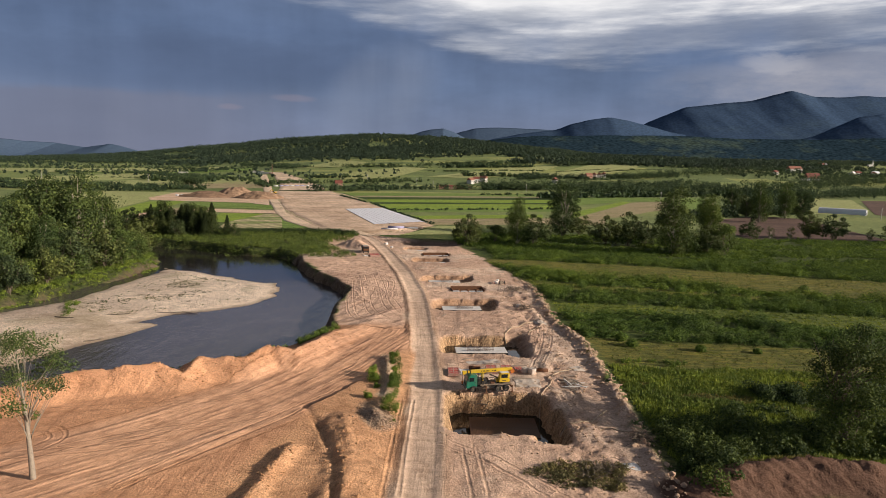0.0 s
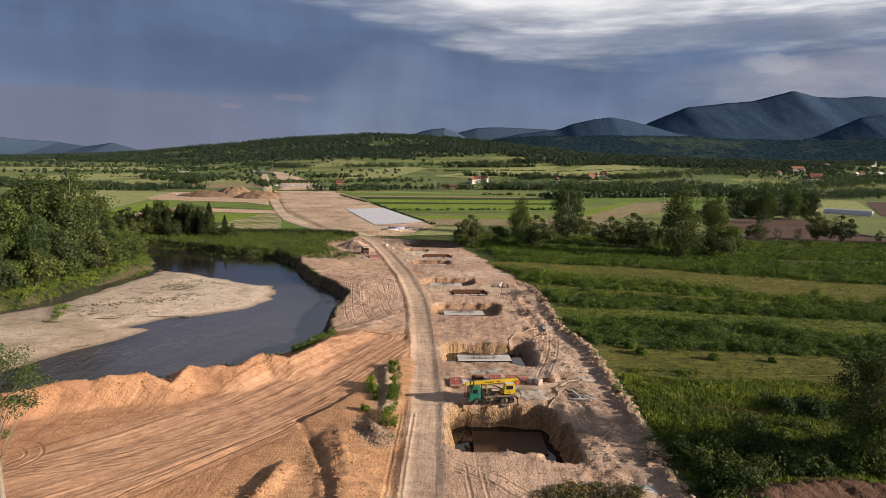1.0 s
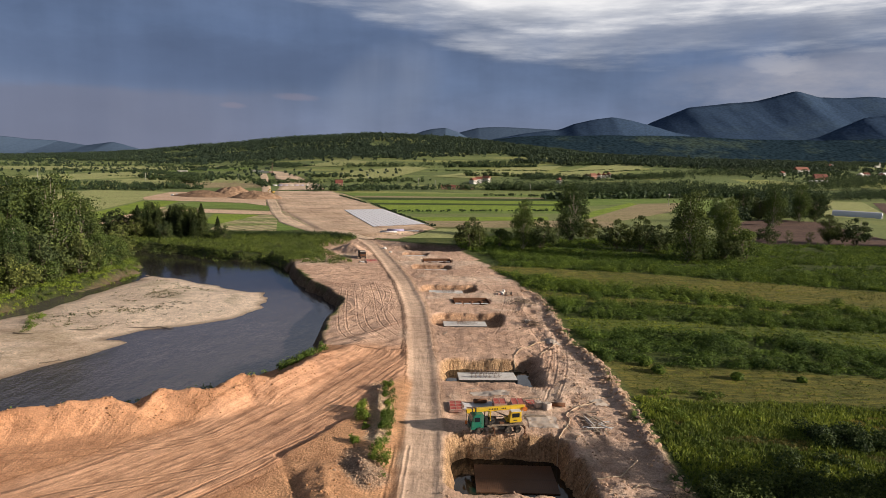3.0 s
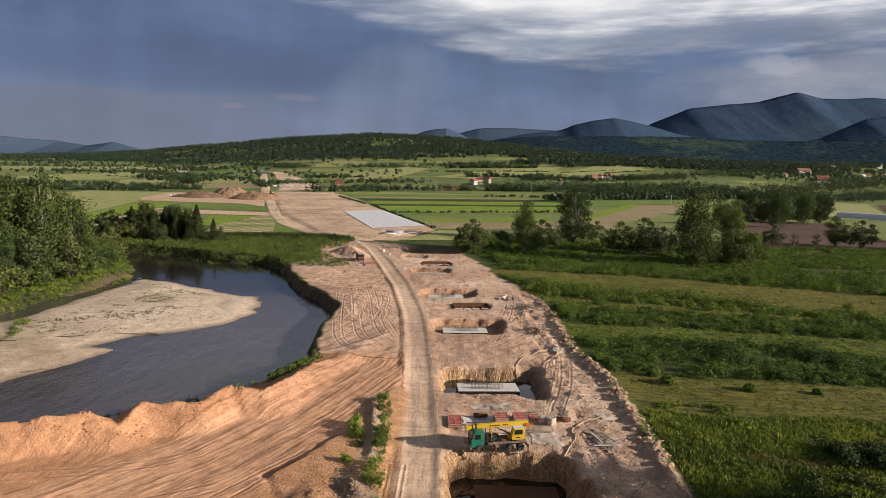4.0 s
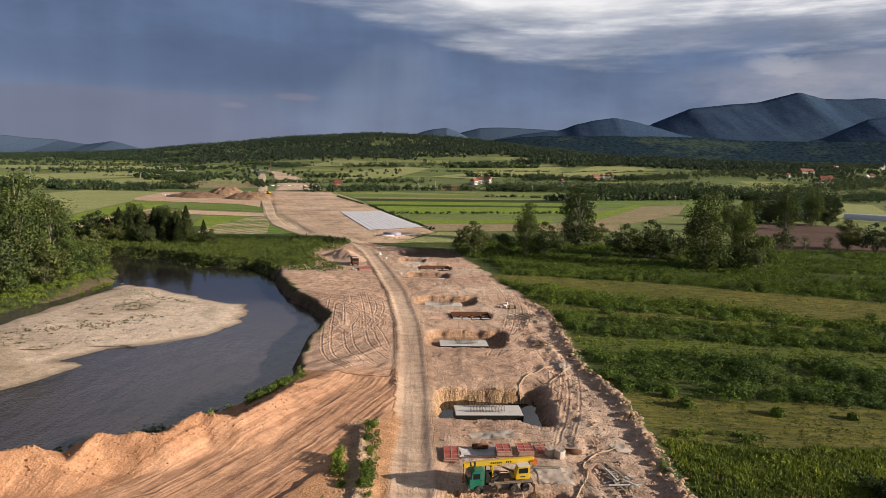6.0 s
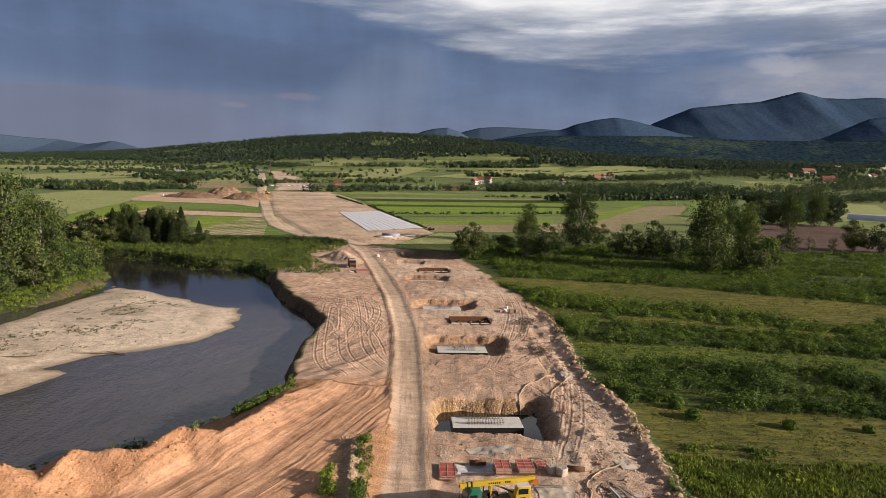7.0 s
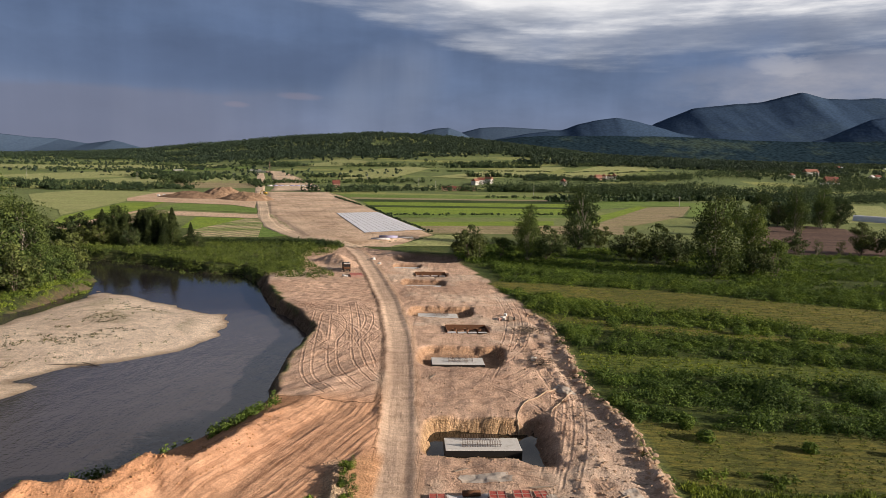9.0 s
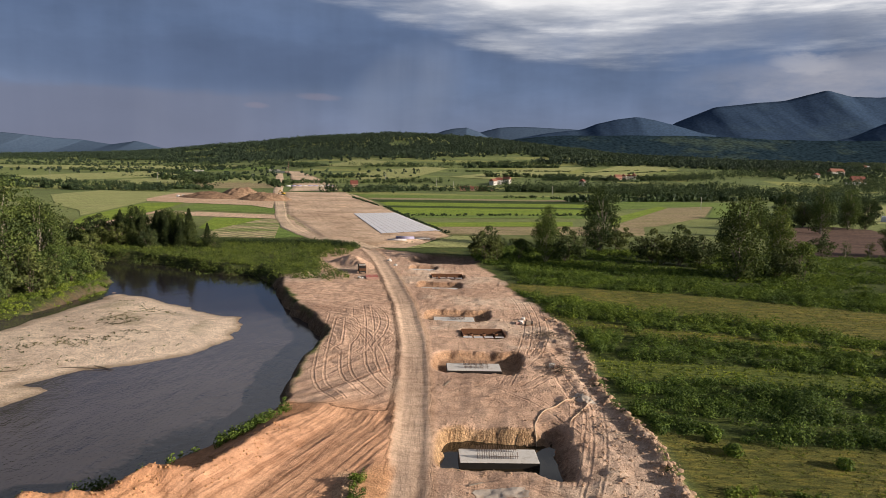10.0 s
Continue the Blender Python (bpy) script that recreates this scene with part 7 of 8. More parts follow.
def pile_cap(x0, x1, y0, y1, top, thick, bars, label):
    """A concrete pile cap in its pit, with two rows of starter bars."""
    ob = tagged(new("pile_cap"), label, "concrete slab", "pile caps")
    cx, cy = (x0 + x1) / 2, (y0 + y1) / 2
    part("slab", boxes("slab", CONCRETE, (0, 0, -thick / 2, x1 - x0, y1 - y0, thick), bevel=0.04), ob)
    # thin black boxes over the four sides, starting just below the top
    t, w, dp = 0.03, x1 - x0, y1 - y0
    part("coating", boxes("coating", CAP_SIDE_BLACK, (0, -dp / 2 - t, -thick / 2 - 0.03, w + 0.05, t, thick - 0.05), (0, dp / 2 + t, -thick / 2 - 0.12, w + 0.05, t, thick - 0.2), (w / 2 + t, 0, -thick / 2 - 0.12, t, dp, thick - 0.2), (-w / 2 - t, 0, -thick / 2 - 0.12, t, dp, thick - 0.2), bevel=0.0), ob, "thin black layer on the sides")
    if bars:
        me = rods("rebar", REBAR, ((0, 0, -0.05), (0, 0, 0.95), 0.032), sides=5)
        low = rods("rebar_rail", REBAR, ((bars[0], 0, 0.35), (bars[1], 0, 0.35), 0.025), sides=5)
        for y in (bars[2], bars[3]):
            for x in np.arange(bars[0], bars[1] + 0.01, 0.24):
                bar = part("rebar", me, ob)
                bar.matrix_basis = pose(x, y, 0, random.uniform(-3, 3), random.uniform(-3, 3), 0)
            part("rebar_rail", low, ob).location = (0, y, 0)
    ob.matrix_basis = pose(cx, cy, top, 0, 0, 5.5)
    return ob


pile_cap(0.6, 11.5, 130.9, 135.0, -1.2, 1.35, (-3.0, 2.7, -0.9, 1.2), "pale concrete pile cap standing in a flooded pit")
pile_cap(-3.1, 7.4, 167.2, 171.6, -0.75, 0.9, (-1.9, 3.0, -0.8, 1.1), "pale concrete pile cap in a shallow pit")
pile_cap(-8.4, 1.8, 203.4, 207.8, -0.55, 0.9, (-1.0, 2.8, -0.8, 1.1), "pale concrete pile cap further along the row")
pile_cap(-15.2, -3.6, 240.4, 243.6, -0.35, 0.7, None, "pale concrete pile cap half covered by earth")
pile_cap(-22.6, -13.0, 272.6, 275.6, -0.2, 0.6, None, "pale concrete pile cap far along the row")


def formwork_deck(x0, x1, y0, y1, top):
    """Wet brown boards laid side by side over the cap under construction, just clear of the water."""
    ob = tagged(new("formwork_deck"), "wet dark brown board formwork in the flooded pit", "formwork")
    step = (x1 - x0) / 44
    me = boxes("board", WET_BOARD, (0, 0, -0.14, step - 0.014, y1 - y0, 0.28), bevel=0.0)
    for k in range(44):
        b = part("board", me, ob)
        b.location = (x0 + (k + 0.5) * step - (x0 + x1) / 2, random.uniform(-0.06, 0.06), random.uniform(-0.008, 0.008))
    for y in (y0 + 0.5, y1 - 0.5):
        part("bearer", boxes("bearer", WET_BOARD, (0, 0, -0.42, x1 - x0, 0.25, 0.28)), ob).location = (0, y - (y0 + y1) / 2, 0)
    ob.matrix_basis = pose((x0 + x1) / 2, (y0 + y1) / 2, top, 0, 0, 1.5)


formwork_deck(3.1, 13.9, 94.4, 101.8, -3.18)
grid_plate("pit_water", -0.9, 15.8, 88.6, 104.4, -3.35, PIT_WATER, "muddy brown water standing in the excavation", "water")
grid_plate("pit_water", -2.2, 16.6, 124.6, 142.4, -2.1, PIT_WATER, "grey water standing round the pile cap", "water")


def caisson_frame(cx, cy, wide, long, top, turn, label):
    """A rusty trench box with pile heads inside and white lining over its edge."""
    ob = tagged(new("trench_frame"), label, "trench box", "trench frames")
    part("back_wall", boxes("back_wall", RUST, (0, long / 2, -0.1, wide, 0.16, 1.3)), ob)
    part("front_wall", boxes("front_wall", RUST, (0, -long / 2, -0.50, wide, 0.16, 0.7)), ob)
    for s in (-1, 1):
        part("side_wall", boxes("side_wall", RUST, (s * wide / 2, 0, -0.2, 0.16, long, 1.1)), ob)
    ring = pipe_mesh("pile_casing", RUST, 1.0, 0.62, 0.06)
    for k in (-0.30, 0.0, 0.30):
        c = part("pile_casing", ring, ob)
        c.matrix_basis = pose(k * wide, 0.0, -0.35, 0, 90, 0)
    r2 = np.random.default_rng(int(abs(cx) * 10))
    for k in range(4):
        part("lining", boxes("lining", WHITE_SHEET, (-0.40 * wide + k * 0.25 * wide, -long / 2 - 0.3 + r2.uniform(-0.2, 0.2), -0.05 + r2.uniform(0, 0.1), 0.21 * wide, 1.1 + r2.uniform(-0.3, 0.3), 0.07)), ob, "white plastic lining")
    ob.matrix_basis = pose(cx, cy, top, 0, 0, turn)


caisson_frame(4.0, 190.6, 9.6, 4.6, 0.1, 8, "rusty trench frame with pile casings and white lining")
caisson_frame(-8.0, 260.5, 10.5, 4.6, 0.1, 8, "rusty trench frame with pile casings further on")


def pump_set(x, y, turn):
    ob = tagged(new("pump_set"), "small grey diesel pump on skids with concrete blocks", "pump")
    part("skid", boxes("skid", RUST, (0, 0.4, 0.1, 2.2, 0.12, 0.16), (0, -0.4, 0.1, 2.2, 0.12, 0.16), (0.8, 0, 0.15, 0.1, 1.0, 0.1), (-0.8, 0, 0.15, 0.1, 1.0, 0.1)), ob)
    part("engine", boxes("engine", DUSTY, (-0.3, 0, 0.65, 1.2, 0.75, 0.85), (-0.3, 0, 1.12, 0.9, 0.5, 0.15)), ob)
    part("pump_body", rods("pump_body", BLACK, ((0.45, 0, 0.6), (0.95, 0, 0.6), 0.34), ((0.8, 0, 0.6), (0.8, 0, 1.15), 0.12), sides=14), ob)
    part("exhaust", rods("exhaust", RUST, ((-0.6, 0.2, 1.1), (-0.6, 0.2, 1.6), 0.05)), ob)
    ob.matrix_basis = pose(x, y, ground_at(x, y), 0, 0, turn)


pump_set(15.2, 200.2, 20)
for x, y, s in ((13.2, 201.2, 0.8), (14.0, 204.8, 0.7), (12.4, 200.4, 0.6), (17.3, 168.6, 0.7), (18.0, 168.4, 0.6)):
    blk = tagged(new("concrete_block", boxes("concrete_block", CONCRETE if s > 0.65 else FRAME_PINK, (0, 0, s / 2, s * 1.6, s, s), bevel=0.05)), "small weathered concrete block on churned sand", "block", "concrete blocks")
    blk.matrix_basis = pose(x, y, ground_at(x, y) - 0.05, 0, 0, x * 31)


def brush_pile(x, y, wide, seed, label):
    """A tangle of dead branches."""
    r2 = np.random.default_rng(seed)
    bits, foot = [], ground_at(x, y)
    for _ in range(150):
        a = np.array([x, y, foot]) + r2.normal(size=3) * (wide * 0.35, wide * 0.3, 0)
        a[2] += abs(r2.normal()) * 0.35
        d = unit(r2.normal(size=3) * (1, 1, 0.35)) * r2.uniform(0.6, 2.0)
        bits.append(tube([a, a + d * 0.5 + (0, 0, 0.1), a + d], [0.04, 0.03, 0.012], 4))
    me = quick_mesh("brush_pile", *joined(bits), [BARK])
    return tagged(new("brush_pile", me), label, "branches", kind="stuff")


brush_pile(18.3, 189.6, 5.0, 1, "tangled heap of dead branches on spoil")
brush_pile(18.8, 166.5, 4.0, 2, "small heap of dead branches and roots")
brush_pile(19.0, 77.4, 4.5, 3, "heap of dead branches beside weeds")
brush_pile(26.8, 87.0, 2.4, 4, "reddish dead brush on the ridge end")


def dump_truck(x, y, turn):
    ob = tagged(new("dump_truck"), "dark red tipper truck parked beside a sand heap", "truck")
    part("chassis", boxes("chassis", BLACK, (0, 0, 0.9, 7.0, 0.9, 0.3)), ob)
    for wx in (2.5, -1.4, -2.7):
        for wy in (1.0, -1.0):
            wheel(ob, wx, wy, 0.52, 0.4)
    cab = part("cab", boxes("cab", RUST, (2.7, 0, 1.95, 1.7, 2.4, 1.9), bevel=0.12), ob, "dark red cab")
    part("windscreen", boxes("windscreen", GLASS, (3.56, 0, 2.3, 0.05, 2.0, 0.8)), cab, "dark windscreen")
    part("roof_panel", boxes("roof_panel", CONCRETE, (2.7, 0, 2.95, 1.6, 2.2, 0.1)), cab, "pale cab roof")
    part("tipper_body", boxes("tipper_body", BLACK, (-1.0, 0, 1.35, 4.6, 2.4, 0.15), (-1.0, 1.2, 1.95, 4.6, 0.1, 1.2), (-1.0, -1.2, 1.95, 4.6, 0.1, 1.2), (1.25, 0, 2.1, 0.1, 2.4, 1.6), (-3.25, 0, 1.9, 0.1, 2.4, 1.1)), ob, "dark open tipper body")
    part("bumper", boxes("bumper", BLACK, (3.62, 0, 0.75, 0.2, 2.4, 0.35)), ob)
    ob.matrix_basis = pose(x, y, ground_at(x, y), 0, 0, turn)


dump_truck(-37.5, 262.0, -75)
panel_stack(-32.4, 253.0, 4.2, 5.0, 4, 15, "broad stack of pinkish red formwork panels by the tipper truck")
for x, y, s, k in ((-31.6, 288.0, 1.2, 1), (-28.3, 279.0, 0.9, 2), (-36.5, 252.0, 0.7, 3), (-35.2, 250.5, 0.6, 4)):
    bm = bmesh.new()
    bmesh.ops.create_icosphere(bm, subdivisions=2, radius=s)
    for v in bm.verts:
        v.co *= 0.8 + 0.5 * noise.noise(v.co * 0.9 + Vector((k * 7.0, 0, 0)))
        v.co.z *= 0.7
    b = tagged(new("boulder", to_mesh("boulder", bm, CONCRETE)), "pale angular boulder beside the haul road", "boulder", "boulders")
    b.location = (x, y, ground_at(x, y) + s * 0.2)

# geotextile on the roadbed ahead: strips side by side
textile = tagged(new("geotextile"), "white geotextile strips laid over the roadbed", "geotextile")
A, B, C, D = (np.array(p, float) for p in ((-84.0, 478.0), (-58.0, 497.0), (-18.0, 394.0), (-47.5, 369.0)))
for k in range(11):
    u0, u1 = k / 11 + 0.0035, (k + 1) / 11 - 0.0035
    n = 30
    v = np.linspace(0, 1, n)[:, None]
    left = (A + (B - A) * u0) * (1 - v) + (D + (C - D) * u0) * v
    right = (A + (B - A) * u1) * (1 - v) + (D + (C - D) * u1) * v
    left += np.random.default_rng(k).normal(size=(n, 2)) * 0.02
    zl = heights(left[:, 0], left[:, 1]) + 0.36 + 0.012 * (k % 2)
    zr = heights(right[:, 0], right[:, 1]) + 0.36 + 0.012 * (k % 2)
    co = np.concatenate([np.column_stack([left, zl]), np.column_stack([right, zr]), np.column_stack([left, zl - 0.25]), np.column_stack([right, zr - 0.25])])
    i = np.arange(n - 1)
    quads = np.concatenate([np.stack([i, i + n, i + n + 1, i + 1], -1), np.stack([i, i + 1, i + 2 * n + 1, i + 2 * n], -1), np.stack([i + n, i + 3 * n, i + 3 * n + 1, i + n + 1], -1)])
    part("strip", quick_mesh("strip", co, quads, [TEXTILE], False), textile)


def pipe_bundle(x, y, length, turn, mat, rows, label):
    ob = tagged(new("pipe_bundle"), label, "pipes", "pipe bundles")
    me = pipe_mesh("pipe", mat, length, 0.3, 0.03, 12)
    for row in range(rows):
        for k in range(5 - row):
            p = part("pipe", me, ob)
            p.location = (0, (k - (4 - row) / 2) * 0.62, 0.32 + row * 0.53)
    ob.matrix_basis = pose(x, y, ground_at(x, y), 0, 0, turn)


pipe_bundle(-33.5, 353.0, 9.0, 5, LAVENDER, 2, "stack of lavender plastic pipes by the roadbed")
pipe_bundle(-25.5, 355.5, 8.0, 12, WHITE_SHEET, 1, "stack of white plastic pipes by the roadbed")
pipe_bundle(-36.5, 346.0, 9.0, 8, WHITE_SHEET, 1, "row of white plastic pipes by the roadbed")
for k in range(9):
    u = k / 8
    pipe_bundle(-240 + 48 * u, 838 + 32 * u, 5.6, 33, LAVENDER if k % 3 else WHITE_SHEET, 3, "stack of pale pipes on the far roadbed")


def spoil_heap(name, x, y, wide, long, high, turn, mat, seed, label):
    """A dumped heap of earth with gullied flanks."""
    n = 44
    u, v = np.meshgrid(np.linspace(-1, 1, n), np.linspace(-1, 1, n))
    ridge = 1 - np.maximum(np.abs(u) ** 1.6, 0) - np.abs(v) ** 1.2
    z = high * np.clip(ridge * (1 + 0.35 * fbm(u * 8 + seed, v * 8, 3, 4, seed)) + 0.14 * fbm(u * 14, v * 14, 2, 3, seed), -0.05, None)
    i = np.arange(n * n).reshape(n, n)
    quads = np.stack([i[:-1, :-1], i[:-1, 1:], i[1:, 1:], i[1:, :-1]], -1).reshape(-1, 4)
    me = quick_mesh(name, np.stack([u * wide / 2, v * long / 2, z - 0.1], -1).reshape(-1, 3), quads, [mat])
    ob = tagged(new(name, me), label, "spoil heap", "spoil heaps")
    ob.matrix_basis = pose(x, y, ground_at(x, y) + 0.2, 0, 0, turn)


HEAP_BROWN = crop_material("heap_brown", (0.190, 0.122, 0.082), (0.270, 0.175, 0.115), 0, 0, 0.2)
HEAP_TAN = crop_material("heap_tan", (0.350, 0.230, 0.150), (0.275, 0.178, 0.115), 0, 0, 0.2)
spoil_heap("earth_mound", -232, 590, 58, 26, 6.2, 6, HEAP_BROWN, 1, "long dark brown spoil heap beside the haul road")
spoil_heap("earth_mound", -181, 585, 50, 26, 7.2, 4, HEAP_TAN, 2, "gullied brown spoil heap beside the haul road")
spoil_heap("earth_mound", -218, 622, 46, 30, 9.8, 0, HEAP_TAN, 3, "tall pale conical sand heap behind the others")
for k in range(9):
    x, y = -262 + k * 2.9, 590 + (k * 37 % 7) * 2
    bulk = tagged(new("bulk_bag", boxes("bulk_bag", WHITE_SHEET, (0, 0, 0.9, 2.4, 2.0, 1.8), bevel=0.35)), "white big bag stacked at the yard", "bag", "yard bags")
    bulk.matrix_basis = pose(x, y, ground_at(x, y) + 0.2, 0, 0, k * 33)


def excavator(x, y, turn):
    ob = tagged(new("excavator"), "small yellow excavator on the haul road", "excavator")
    for s in (1, -1):
        part("track", boxes("track", BLACK, (0, s * 1.1, 0.45, 3.8, 0.55, 0.9), bevel=0.25), ob)
    part("house", boxes("house", YELLOW, (-0.5, 0, 1.6, 3.0, 2.4, 1.1), bevel=0.1), ob)
    part("cab", boxes("cab", GLASS, (0.6, 0.7, 2.2, 1.4, 1.0, 1.6), bevel=0.08), ob, "dark glazed cab")
    part("boom", rods("boom", YELLOW, ((0.8, -0.2, 1.8), (3.2, -0.2, 4.4), 0.28), ((3.2, -0.2, 4.4), (5.0, -0.2, 3.0), 0.24)), ob)
    part("arm", rods("arm", YELLOW, ((5.0, -0.2, 3.0), (5.6, -0.2, 0.9), 0.2)), ob)
    part("bucket", boxes("bucket", BLACK, (5.4, -0.2, 0.6, 0.9, 1.1, 0.8), bevel=0.2), ob)
    ob.matrix_basis = pose(x, y, ground_at(x, y) + 0.2, 0, 0, turn)


excavator(-193, 668, 160)


def drill_rig(x, y):
    ob = tagged(new("drill_rig"), "tall dusty piling rig with lattice mast", "piling rig")
    for s in (1, -1):
        part("track", boxes("track", BLACK, (0, s * 1.8, 0.6, 6.0, 0.9, 1.2), bevel=0.3), ob)
    part("house", boxes("house", DUSTY, (-1.0, 0, 2.6, 5.5, 3.2, 2.6), bevel=0.15), ob)
    part("mast", boxes("mast", DUSTY, (2.6, 0.5, 11, 0.35, 0.35, 21), (2.6, -0.5, 11, 0.35, 0.35, 21), *[(2.6, 0, 2 + k * 2.0, 0.25, 1.0, 0.25) for k in range(10)]), ob)
    part("drill_string", rods("drill_string", RUST, ((3.4, 0, 0.5), (3.4, 0, 19), 0.3)), ob)
    part("stay", rods("stay", DUSTY, ((-1.5, 0.8, 3.6), (2.5, 0.4, 14), 0.16), ((-1.5, -0.8, 3.6), (2.5, -0.4, 14), 0.16)), ob)
    ob.matrix_basis = pose(x, y, ground_at(x, y) + 0.5, 0, 0, 30)


drill_rig(-352, 1195)
for x, y, length, turn in ((-372, 1218, 34, -12), (-398, 1265, 22, 0), (-560, 1290, 20, 5)):
    wall = tagged(new("site_barrier", boxes("site_barrier", WALL_WHITE, (0, 0, 1.8, length, 1.2, 3.6), bevel=0.1)), "long white barrier on the far roadbed", "barrier", "far barriers")
    wall.matrix_basis = pose(x, y, ground_at(x, y), 0, 0, turn)


# ---- village, tunnels and poles ----
def house(x, y, wide, deep, high, roof_high, turn, wall_mat, roof_mat, label, windows=3):
    ob = tagged(new("house"), label, "house", "village houses")
    part("wall", boxes("house_wall", wall_mat, (0, 0, high / 2 - 0.5, wide, deep, high + 1), bevel=0.0), ob)
    bm = bmesh.new()
    o = 0.5
    a = [bm.verts.new((sx * (wide / 2 + o), sy * (deep / 2 + o), high - 0.1)) for sx, sy in ((-1, -1), (1, -1), (1, 1), (-1, 1))]
    t = [bm.verts.new((sx * (wide / 2 + o), 0, high + roof_high)) for sx in (-1, 1)]
    for f in ((a[0], a[1], t[1], t[0]), (a[2], a[3], t[0], t[1]), (a[1], a[2], t[1]), (a[3], a[0], t[0]), (a[3], a[2], a[1], a[0])):
        bm.faces.new(f)
    roof = part("roof", to_mesh("house_roof", bm, roof_mat), ob)
    part("chimney", boxes("chimney", WALL_PINK, (wide * 0.22, 0.6, high + roof_high, 0.7, 0.7, 1.8), bevel=0.0), roof)
    for k in range(windows):
        wx = (k - (windows - 1) / 2) * wide / windows
        win = part("window", boxes("window", GLASS, (wx, -deep / 2 - 0.03, high * 0.55, 1.3, 0.08, 1.5), bevel=0.0), ob, "dark window pane")
        part("sill", boxes("sill", WALL_WHITE, (wx, -deep / 2 - 0.12, high * 0.55 - 0.85, 1.6, 0.2, 0.12), bevel=0.0), win)
    part("door", boxes("door", TIMBER, (wide * 0.42, -deep / 2 - 0.03, 1.05, 1.0, 0.08, 2.1), bevel=0.0), ob)
    ob.matrix_basis = pose(x, y, ground_at(x, y), 0, 0, turn)


for row in ((-160, 858, 9, 8, 5.5, 4.0, 15, WALL_PINK, ROOF_RED, "brick house with a red roof among trees"),
            (-15, 880, 19, 8, 3.2, 2.6, 3, WALL_PINK, ROOF_RED, "long low building with a red roof"),
            (8, 893, 22, 8, 3.0, 2.4, 3, WALL_PINK, ROOF_ORANGE, "long low building with a faded red roof"),
            (22, 1045, 10, 9, 6, 4, 50, WALL_WHITE, ROOF_ORANGE, "white village house with an orange roof"),
            (31, 1062, 10, 9, 6.5, 4, 10, WALL_WHITE, ROOF_RED, "white village house with a red roof"),
            (44, 1080, 12, 9, 6.5, 4, -30, WALL_WHITE, ROOF_ORANGE, "white village house with an orange roof"),
            (165, 1080, 9, 8, 6.5, 4, 60, WALL_WHITE, ROOF_RED, "white village house among trees"),
            (232, 1195, 11, 9, 6, 4, 80, WALL_WHITE, ROOF_RED, "white village house with a red roof"),
            (246, 1203, 12, 9, 6, 4, 20, WALL_PINK, ROOF_ORANGE, "village house with an orange roof"),
            (259, 1214, 11, 9, 6.5, 4, 70, WALL_WHITE, ROOF_ORANGE, "white village house with an orange roof"),
            (270, 1222, 11, 9, 6, 4, 75, WALL_WHITE, ROOF_RED, "white village house with a red roof"),
            (281, 1232, 12, 9, 6.5, 4, 70, WALL_WHITE, ROOF_ORANGE, "white village house with an orange roof"),
            (672, 1366, 10, 9, 5.5, 3.5, 30, WALL_WHITE, ROOF_RED, "white village house half hidden by trees"),
            (770, 1480, 30, 16, 7, 7, 10, WALL_WHITE, ROOF_ORANGE, "large building with a wide orange roof"),
            (700, 1275, 26, 12, 5, 7, 5, WALL_PINK, ROOF_RED, "barn with a steep dark red roof"),
            (676, 1235, 34, 8, 3.2, 1.0, 4, WALL_WHITE, FILM, "long low shed with a pale roof"),
            (866, 1420, 14, 10, 6, 4, 40, WALL_WHITE, CONCRETE, "white village house with a grey roof"),
            (890, 1440, 12, 10, 6, 4, 10, WALL_WHITE, ROOF_RED, "white village house with a red roof"),
            (930, 1450, 12, 10, 6, 4, 70, WALL_WHITE, ROOF_ORANGE, "white village house with an orange roof"),
            (960, 1490, 20, 10, 5, 4, 20, WALL_WHITE, FILM, "pale farm building at the village edge"),
            (1010, 1800, 18, 10, 6, 4, 20, WALL_WHITE, ROOF_RED, "distant white house with a red roof"),
            (1100, 1950, 30, 12, 6, 2, 10, WALL_WHITE, FILM, "distant white hall below the mountain")):
    house(*row)

church = tagged(new("church"), "small white church with a pointed tower far off", "church")
part("nave", boxes("nave", WALL_WHITE, (0, 0, 6, 26, 13, 14), bevel=0.0), church)
bm = bmesh.new()
box(bm, 17, 0, 12, 7, 7, 26, 0.0)
rod(bm, (17, 0, 25), (17, 0, 40), 4.4, 4, 0.1)
part("tower", to_mesh("tower", bm, WALL_WHITE), church)
church.matrix_basis = pose(1290, 2030, ground_at(1290, 2030), 0, 0, 10) @ Matrix.Scale(0.5, 4)


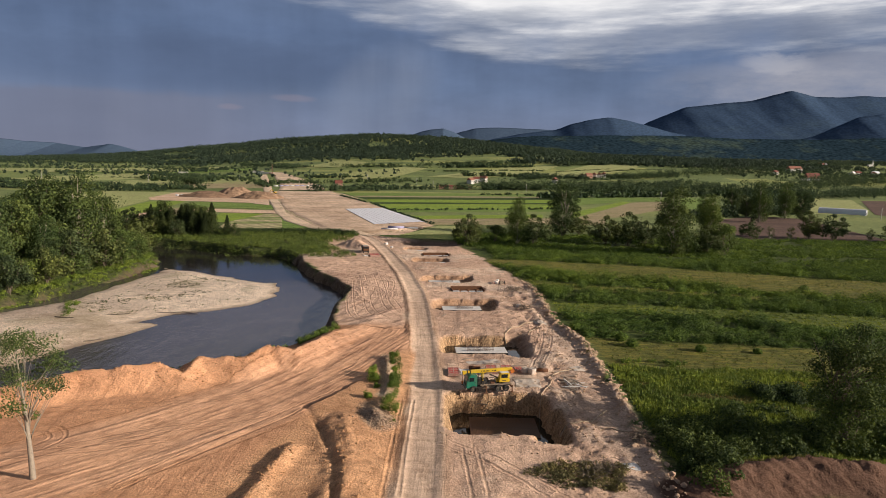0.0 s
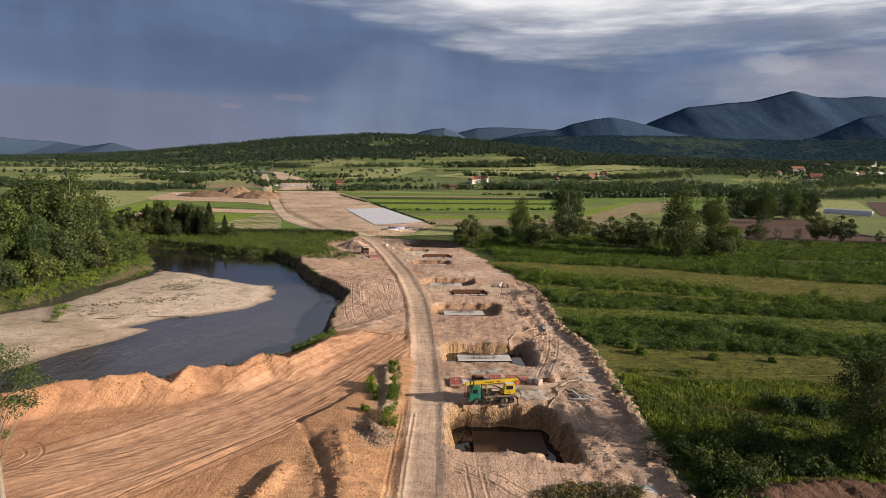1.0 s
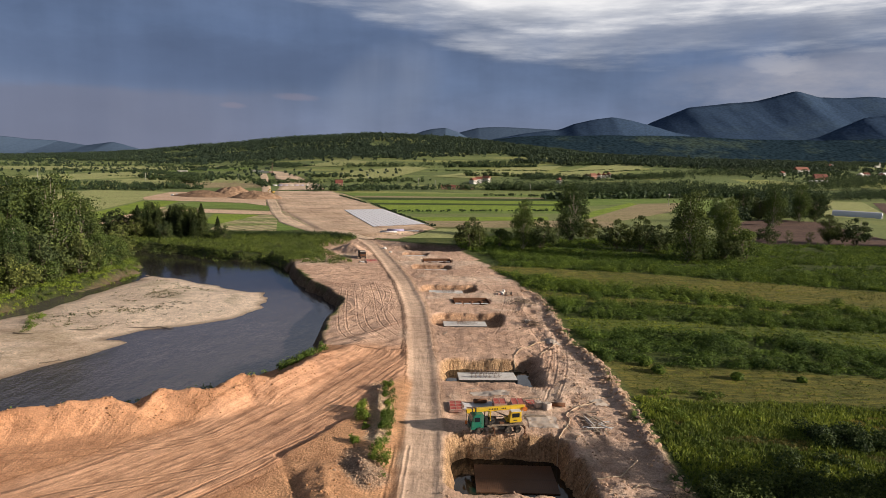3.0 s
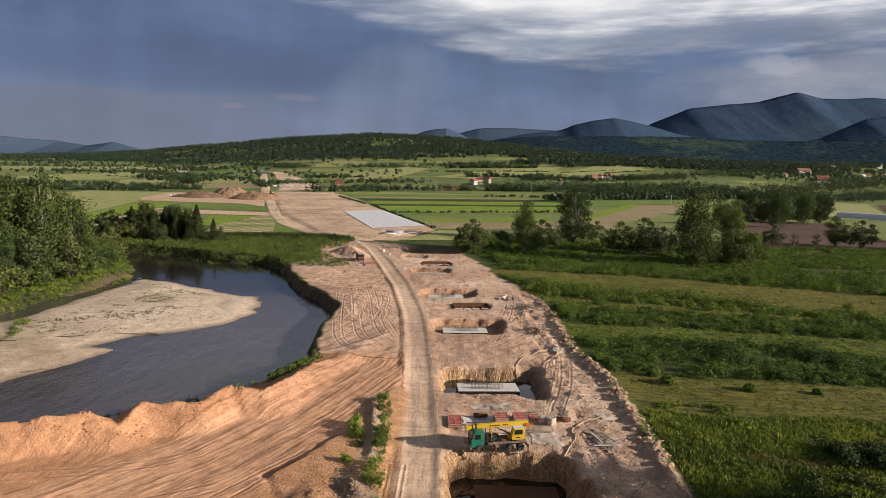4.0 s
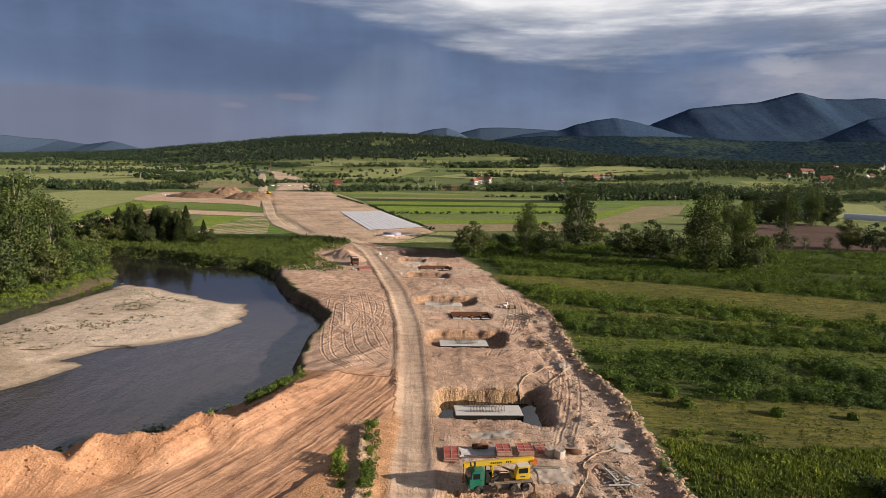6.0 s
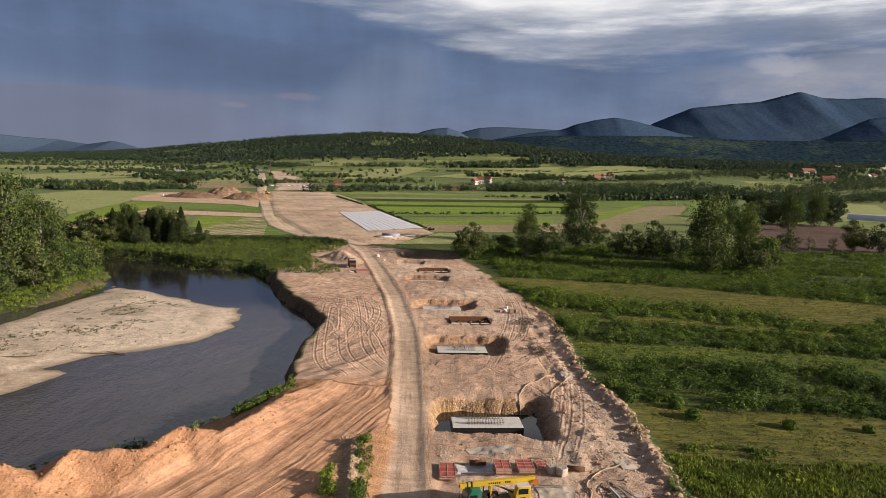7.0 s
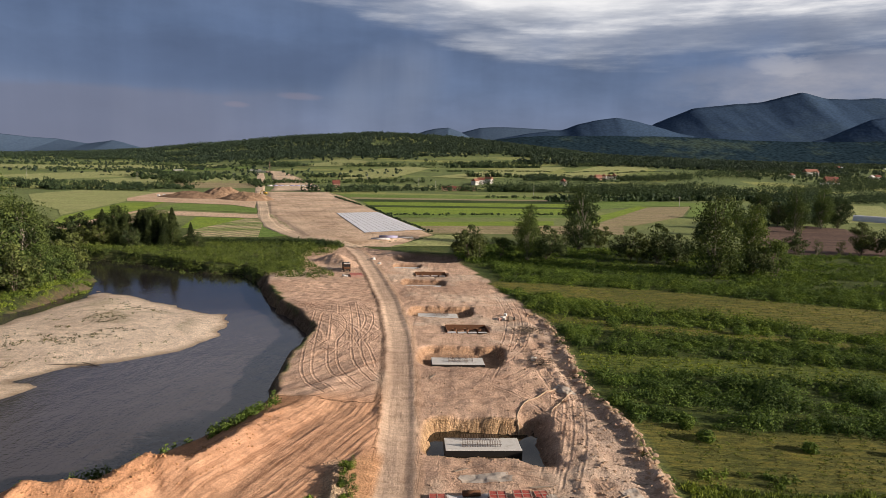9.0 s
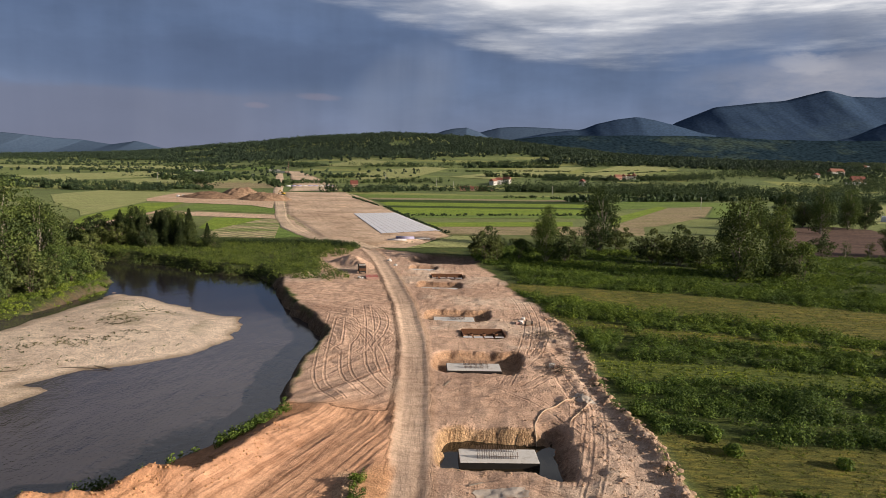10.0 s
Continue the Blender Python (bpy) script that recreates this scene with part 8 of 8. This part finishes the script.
def poly_tunnel(x, y, length, wide, high, turn):
    ob = tagged(new("greenhouse_tunnel"), "long white plastic greenhouse tunnel with a rounded roof", "greenhouse", "greenhouse tunnels")
    n, m = 16, 24
    ang = np.linspace(0, math.pi, n)
    u = np.linspace(-length / 2, length / 2, m)
    U, W = np.meshgrid(u, ang, indexing="ij")
    rib = 1 + 0.012 * np.cos(np.arange(m) * math.pi)[:, None]
    co = np.stack([U, -np.cos(W) * wide / 2 * rib, np.sin(W) ** 0.8 * high * rib], -1).reshape(-1, 3)
    i = np.arange(n * m).reshape(m, n)
    quads = np.stack([i[:-1, :-1], i[1:, :-1], i[1:, 1:], i[:-1, 1:]], -1).reshape(-1, 4)
    part("cover", quick_mesh("tunnel_cover", co, quads, [FILM]), ob)
    for s in (-1, 1):
        bm = bmesh.new()
        bm.faces.new([bm.verts.new((s * length / 2, -math.cos(a) * wide / 2, math.sin(a) ** 0.8 * high)) for a in ang])
        end = part("end_wall", to_mesh("end_wall", bm, FILM), ob)
        part("door", boxes("tunnel_door", GLASS, (s * (length / 2 + 0.06), 0, 1.3, 0.1, 3.2, 2.6), bevel=0.0), end, "dark open doorway")
    ob.matrix_basis = pose(x, y, ground_at(x, y), 0, 0, turn)


poly_tunnel(340, 567, 36, 9, 5.0, -39)


def utility_pole(x, y, high):
    ob = tagged(new("utility_pole"), "slim grey utility pole with a cross-arm", "pole", "utility poles")
    part("post", rods("post", POLE_GREY, ((0, 0, -0.5), (0, 0, high), 0.2), sides=8), ob)
    part("cross_arm", boxes("cross_arm", POLE_GREY, (0, 0, high - 0.8, 2.4, 0.16, 0.16)), ob)
    for s in (-1, 0, 1):
        part("insulator", rods("insulator", GLASS, ((s * 1.0, 0, high - 0.7), (s * 1.0, 0, high - 0.4), 0.07), sides=6), ob)
    ob.matrix_basis = pose(x, y, ground_at(x, y), 0, 0, 20)


for x, y, high in ((207, 650, 12), (-427, 872, 11), (-332, 966, 11), (-596, 901, 11), (-149, 1053, 12), (-62, 974, 12), (-34, 899, 11), (90, 831, 11), (175, 930, 11), (300, 560, 10), (330, 500, 10)):
    utility_pole(x, y, high)

dead_tree = tree("dead_tree", 61, 15.0, (0.16, 0.16, 0.40), 0.58, LEAF_WILLOW, PALE_BARK, "bare dead tree among field edge scrub", 26, 8, 0.3, (0.02, 0), 1, 0.93, 0.04)
settle(dead_tree, 222, 372)

# clods and stones on ridge, berm, heaps and pit rims
CLOD = plain("clod_earth", (0.45, 0.305, 0.205), 0.95, 0, 0.3, 2.0, 0.5)
CLOD_ORANGE = plain("clod_orange", (0.46, 0.25, 0.12), 0.95, 0, 0.3, 2.0, 0.5)
STONE = plain("river_stone", (0.50, 0.43, 0.35), 0.9, 0, 0.3, 2.0, 0.3)
bm = bmesh.new()
bmesh.ops.create_icosphere(bm, subdivisions=1, radius=1.0)
bm.verts.ensure_lookup_table()
ICO_CO = np.array([v.co[:] for v in bm.verts])
ICO_FACES = np.array([[v.index for v in f.verts] for f in bm.faces])
bm.free()


def clods(name, xy, size, mat, label, seed, sink=0.35, small=0.4):
    r2 = np.random.default_rng(seed)
    xy = np.asarray(xy)
    n = len(xy)
    s = size * (small + r2.random(n) ** 3 * 1.6)
    shape = ICO_CO[None] * (0.7 + 0.6 * r2.random((n, len(ICO_CO), 1))) * s[:, None, None] * (np.array([1, 1, 0.7]) * (0.7 + 0.6 * r2.random((n, 1, 3))))
    at = np.column_stack([xy, heights(xy[:, 0], xy[:, 1]) + s * (0.5 - sink)])
    co = (shape + at[:, None]).reshape(-1, 3)
    faces = (ICO_FACES[None] + (np.arange(n) * len(ICO_CO))[:, None, None]).reshape(-1, 3)
    return tagged(new(name, quick_mesh(name, co, faces, [mat], False)), label, "clods", kind="stuff")


r = np.random.default_rng(91)
ridge_line = [p[:2] for p in RIDGE]
clods("clods", along_line(r, ridge_line, 2200, 0.85), 0.27, CLOD, "rough clods of earth on the soil ridge", 1)
clods("clods", along_line(r, [(18, 70), (20, 100), (22, 130), (20, 160), (19, 190)], 1500, 2.8), 0.13, CLOD, "clods and rubble on the churned spoil", 2)
clods("clods", along_line(r, [p[:2] for p in BERM[:-2]], 2000, 1.9), 0.10, CLOD_ORANGE, "small orange clods on the earth berm", 3)
for k, (crest, flank) in enumerate(HEAPS[:4]):
    clods("clods", along_line(r, [p[:2] for p in crest], 350, flank * 0.42), 0.10, CLOD_ORANGE if k < 2 else CLOD, "small stones and clods on the earth heap", 4 + k)
rims = [((x0, y1), (x1, y1)) for x0, x1, y0, y1, depth, corner in PITS[:9]] + [((x0, y0), (x1, y0)) for x0, x1, y0, y1, depth, corner in PITS[:9]]
clods("clods", np.concatenate([along_line(r, line, 50, 0.8) for line in rims]), 0.10, CLOD, "clods along the pit rims", 10)
spots = scatter(r, 9000, -112, -53, 105, 232, lambda x, y: smooth(within(x, y, BAR), 1, 5) * (0.35 + fbm(x, y, 10, 3, 7)))
clods("cobbles", spots, 0.09, STONE, "pale river cobbles on the gravel bar", 11)
spots = scatter(r, 2500, -5, 26, 66, 290, lambda x, y: (within(x, y, SITE) > 1) * (np.abs(line_near(x, y, HAUL)[0]) > 4) * 0.9)
clods("clods", spots, 0.09, CLOD, "scattered clods on the sandy site", 12)
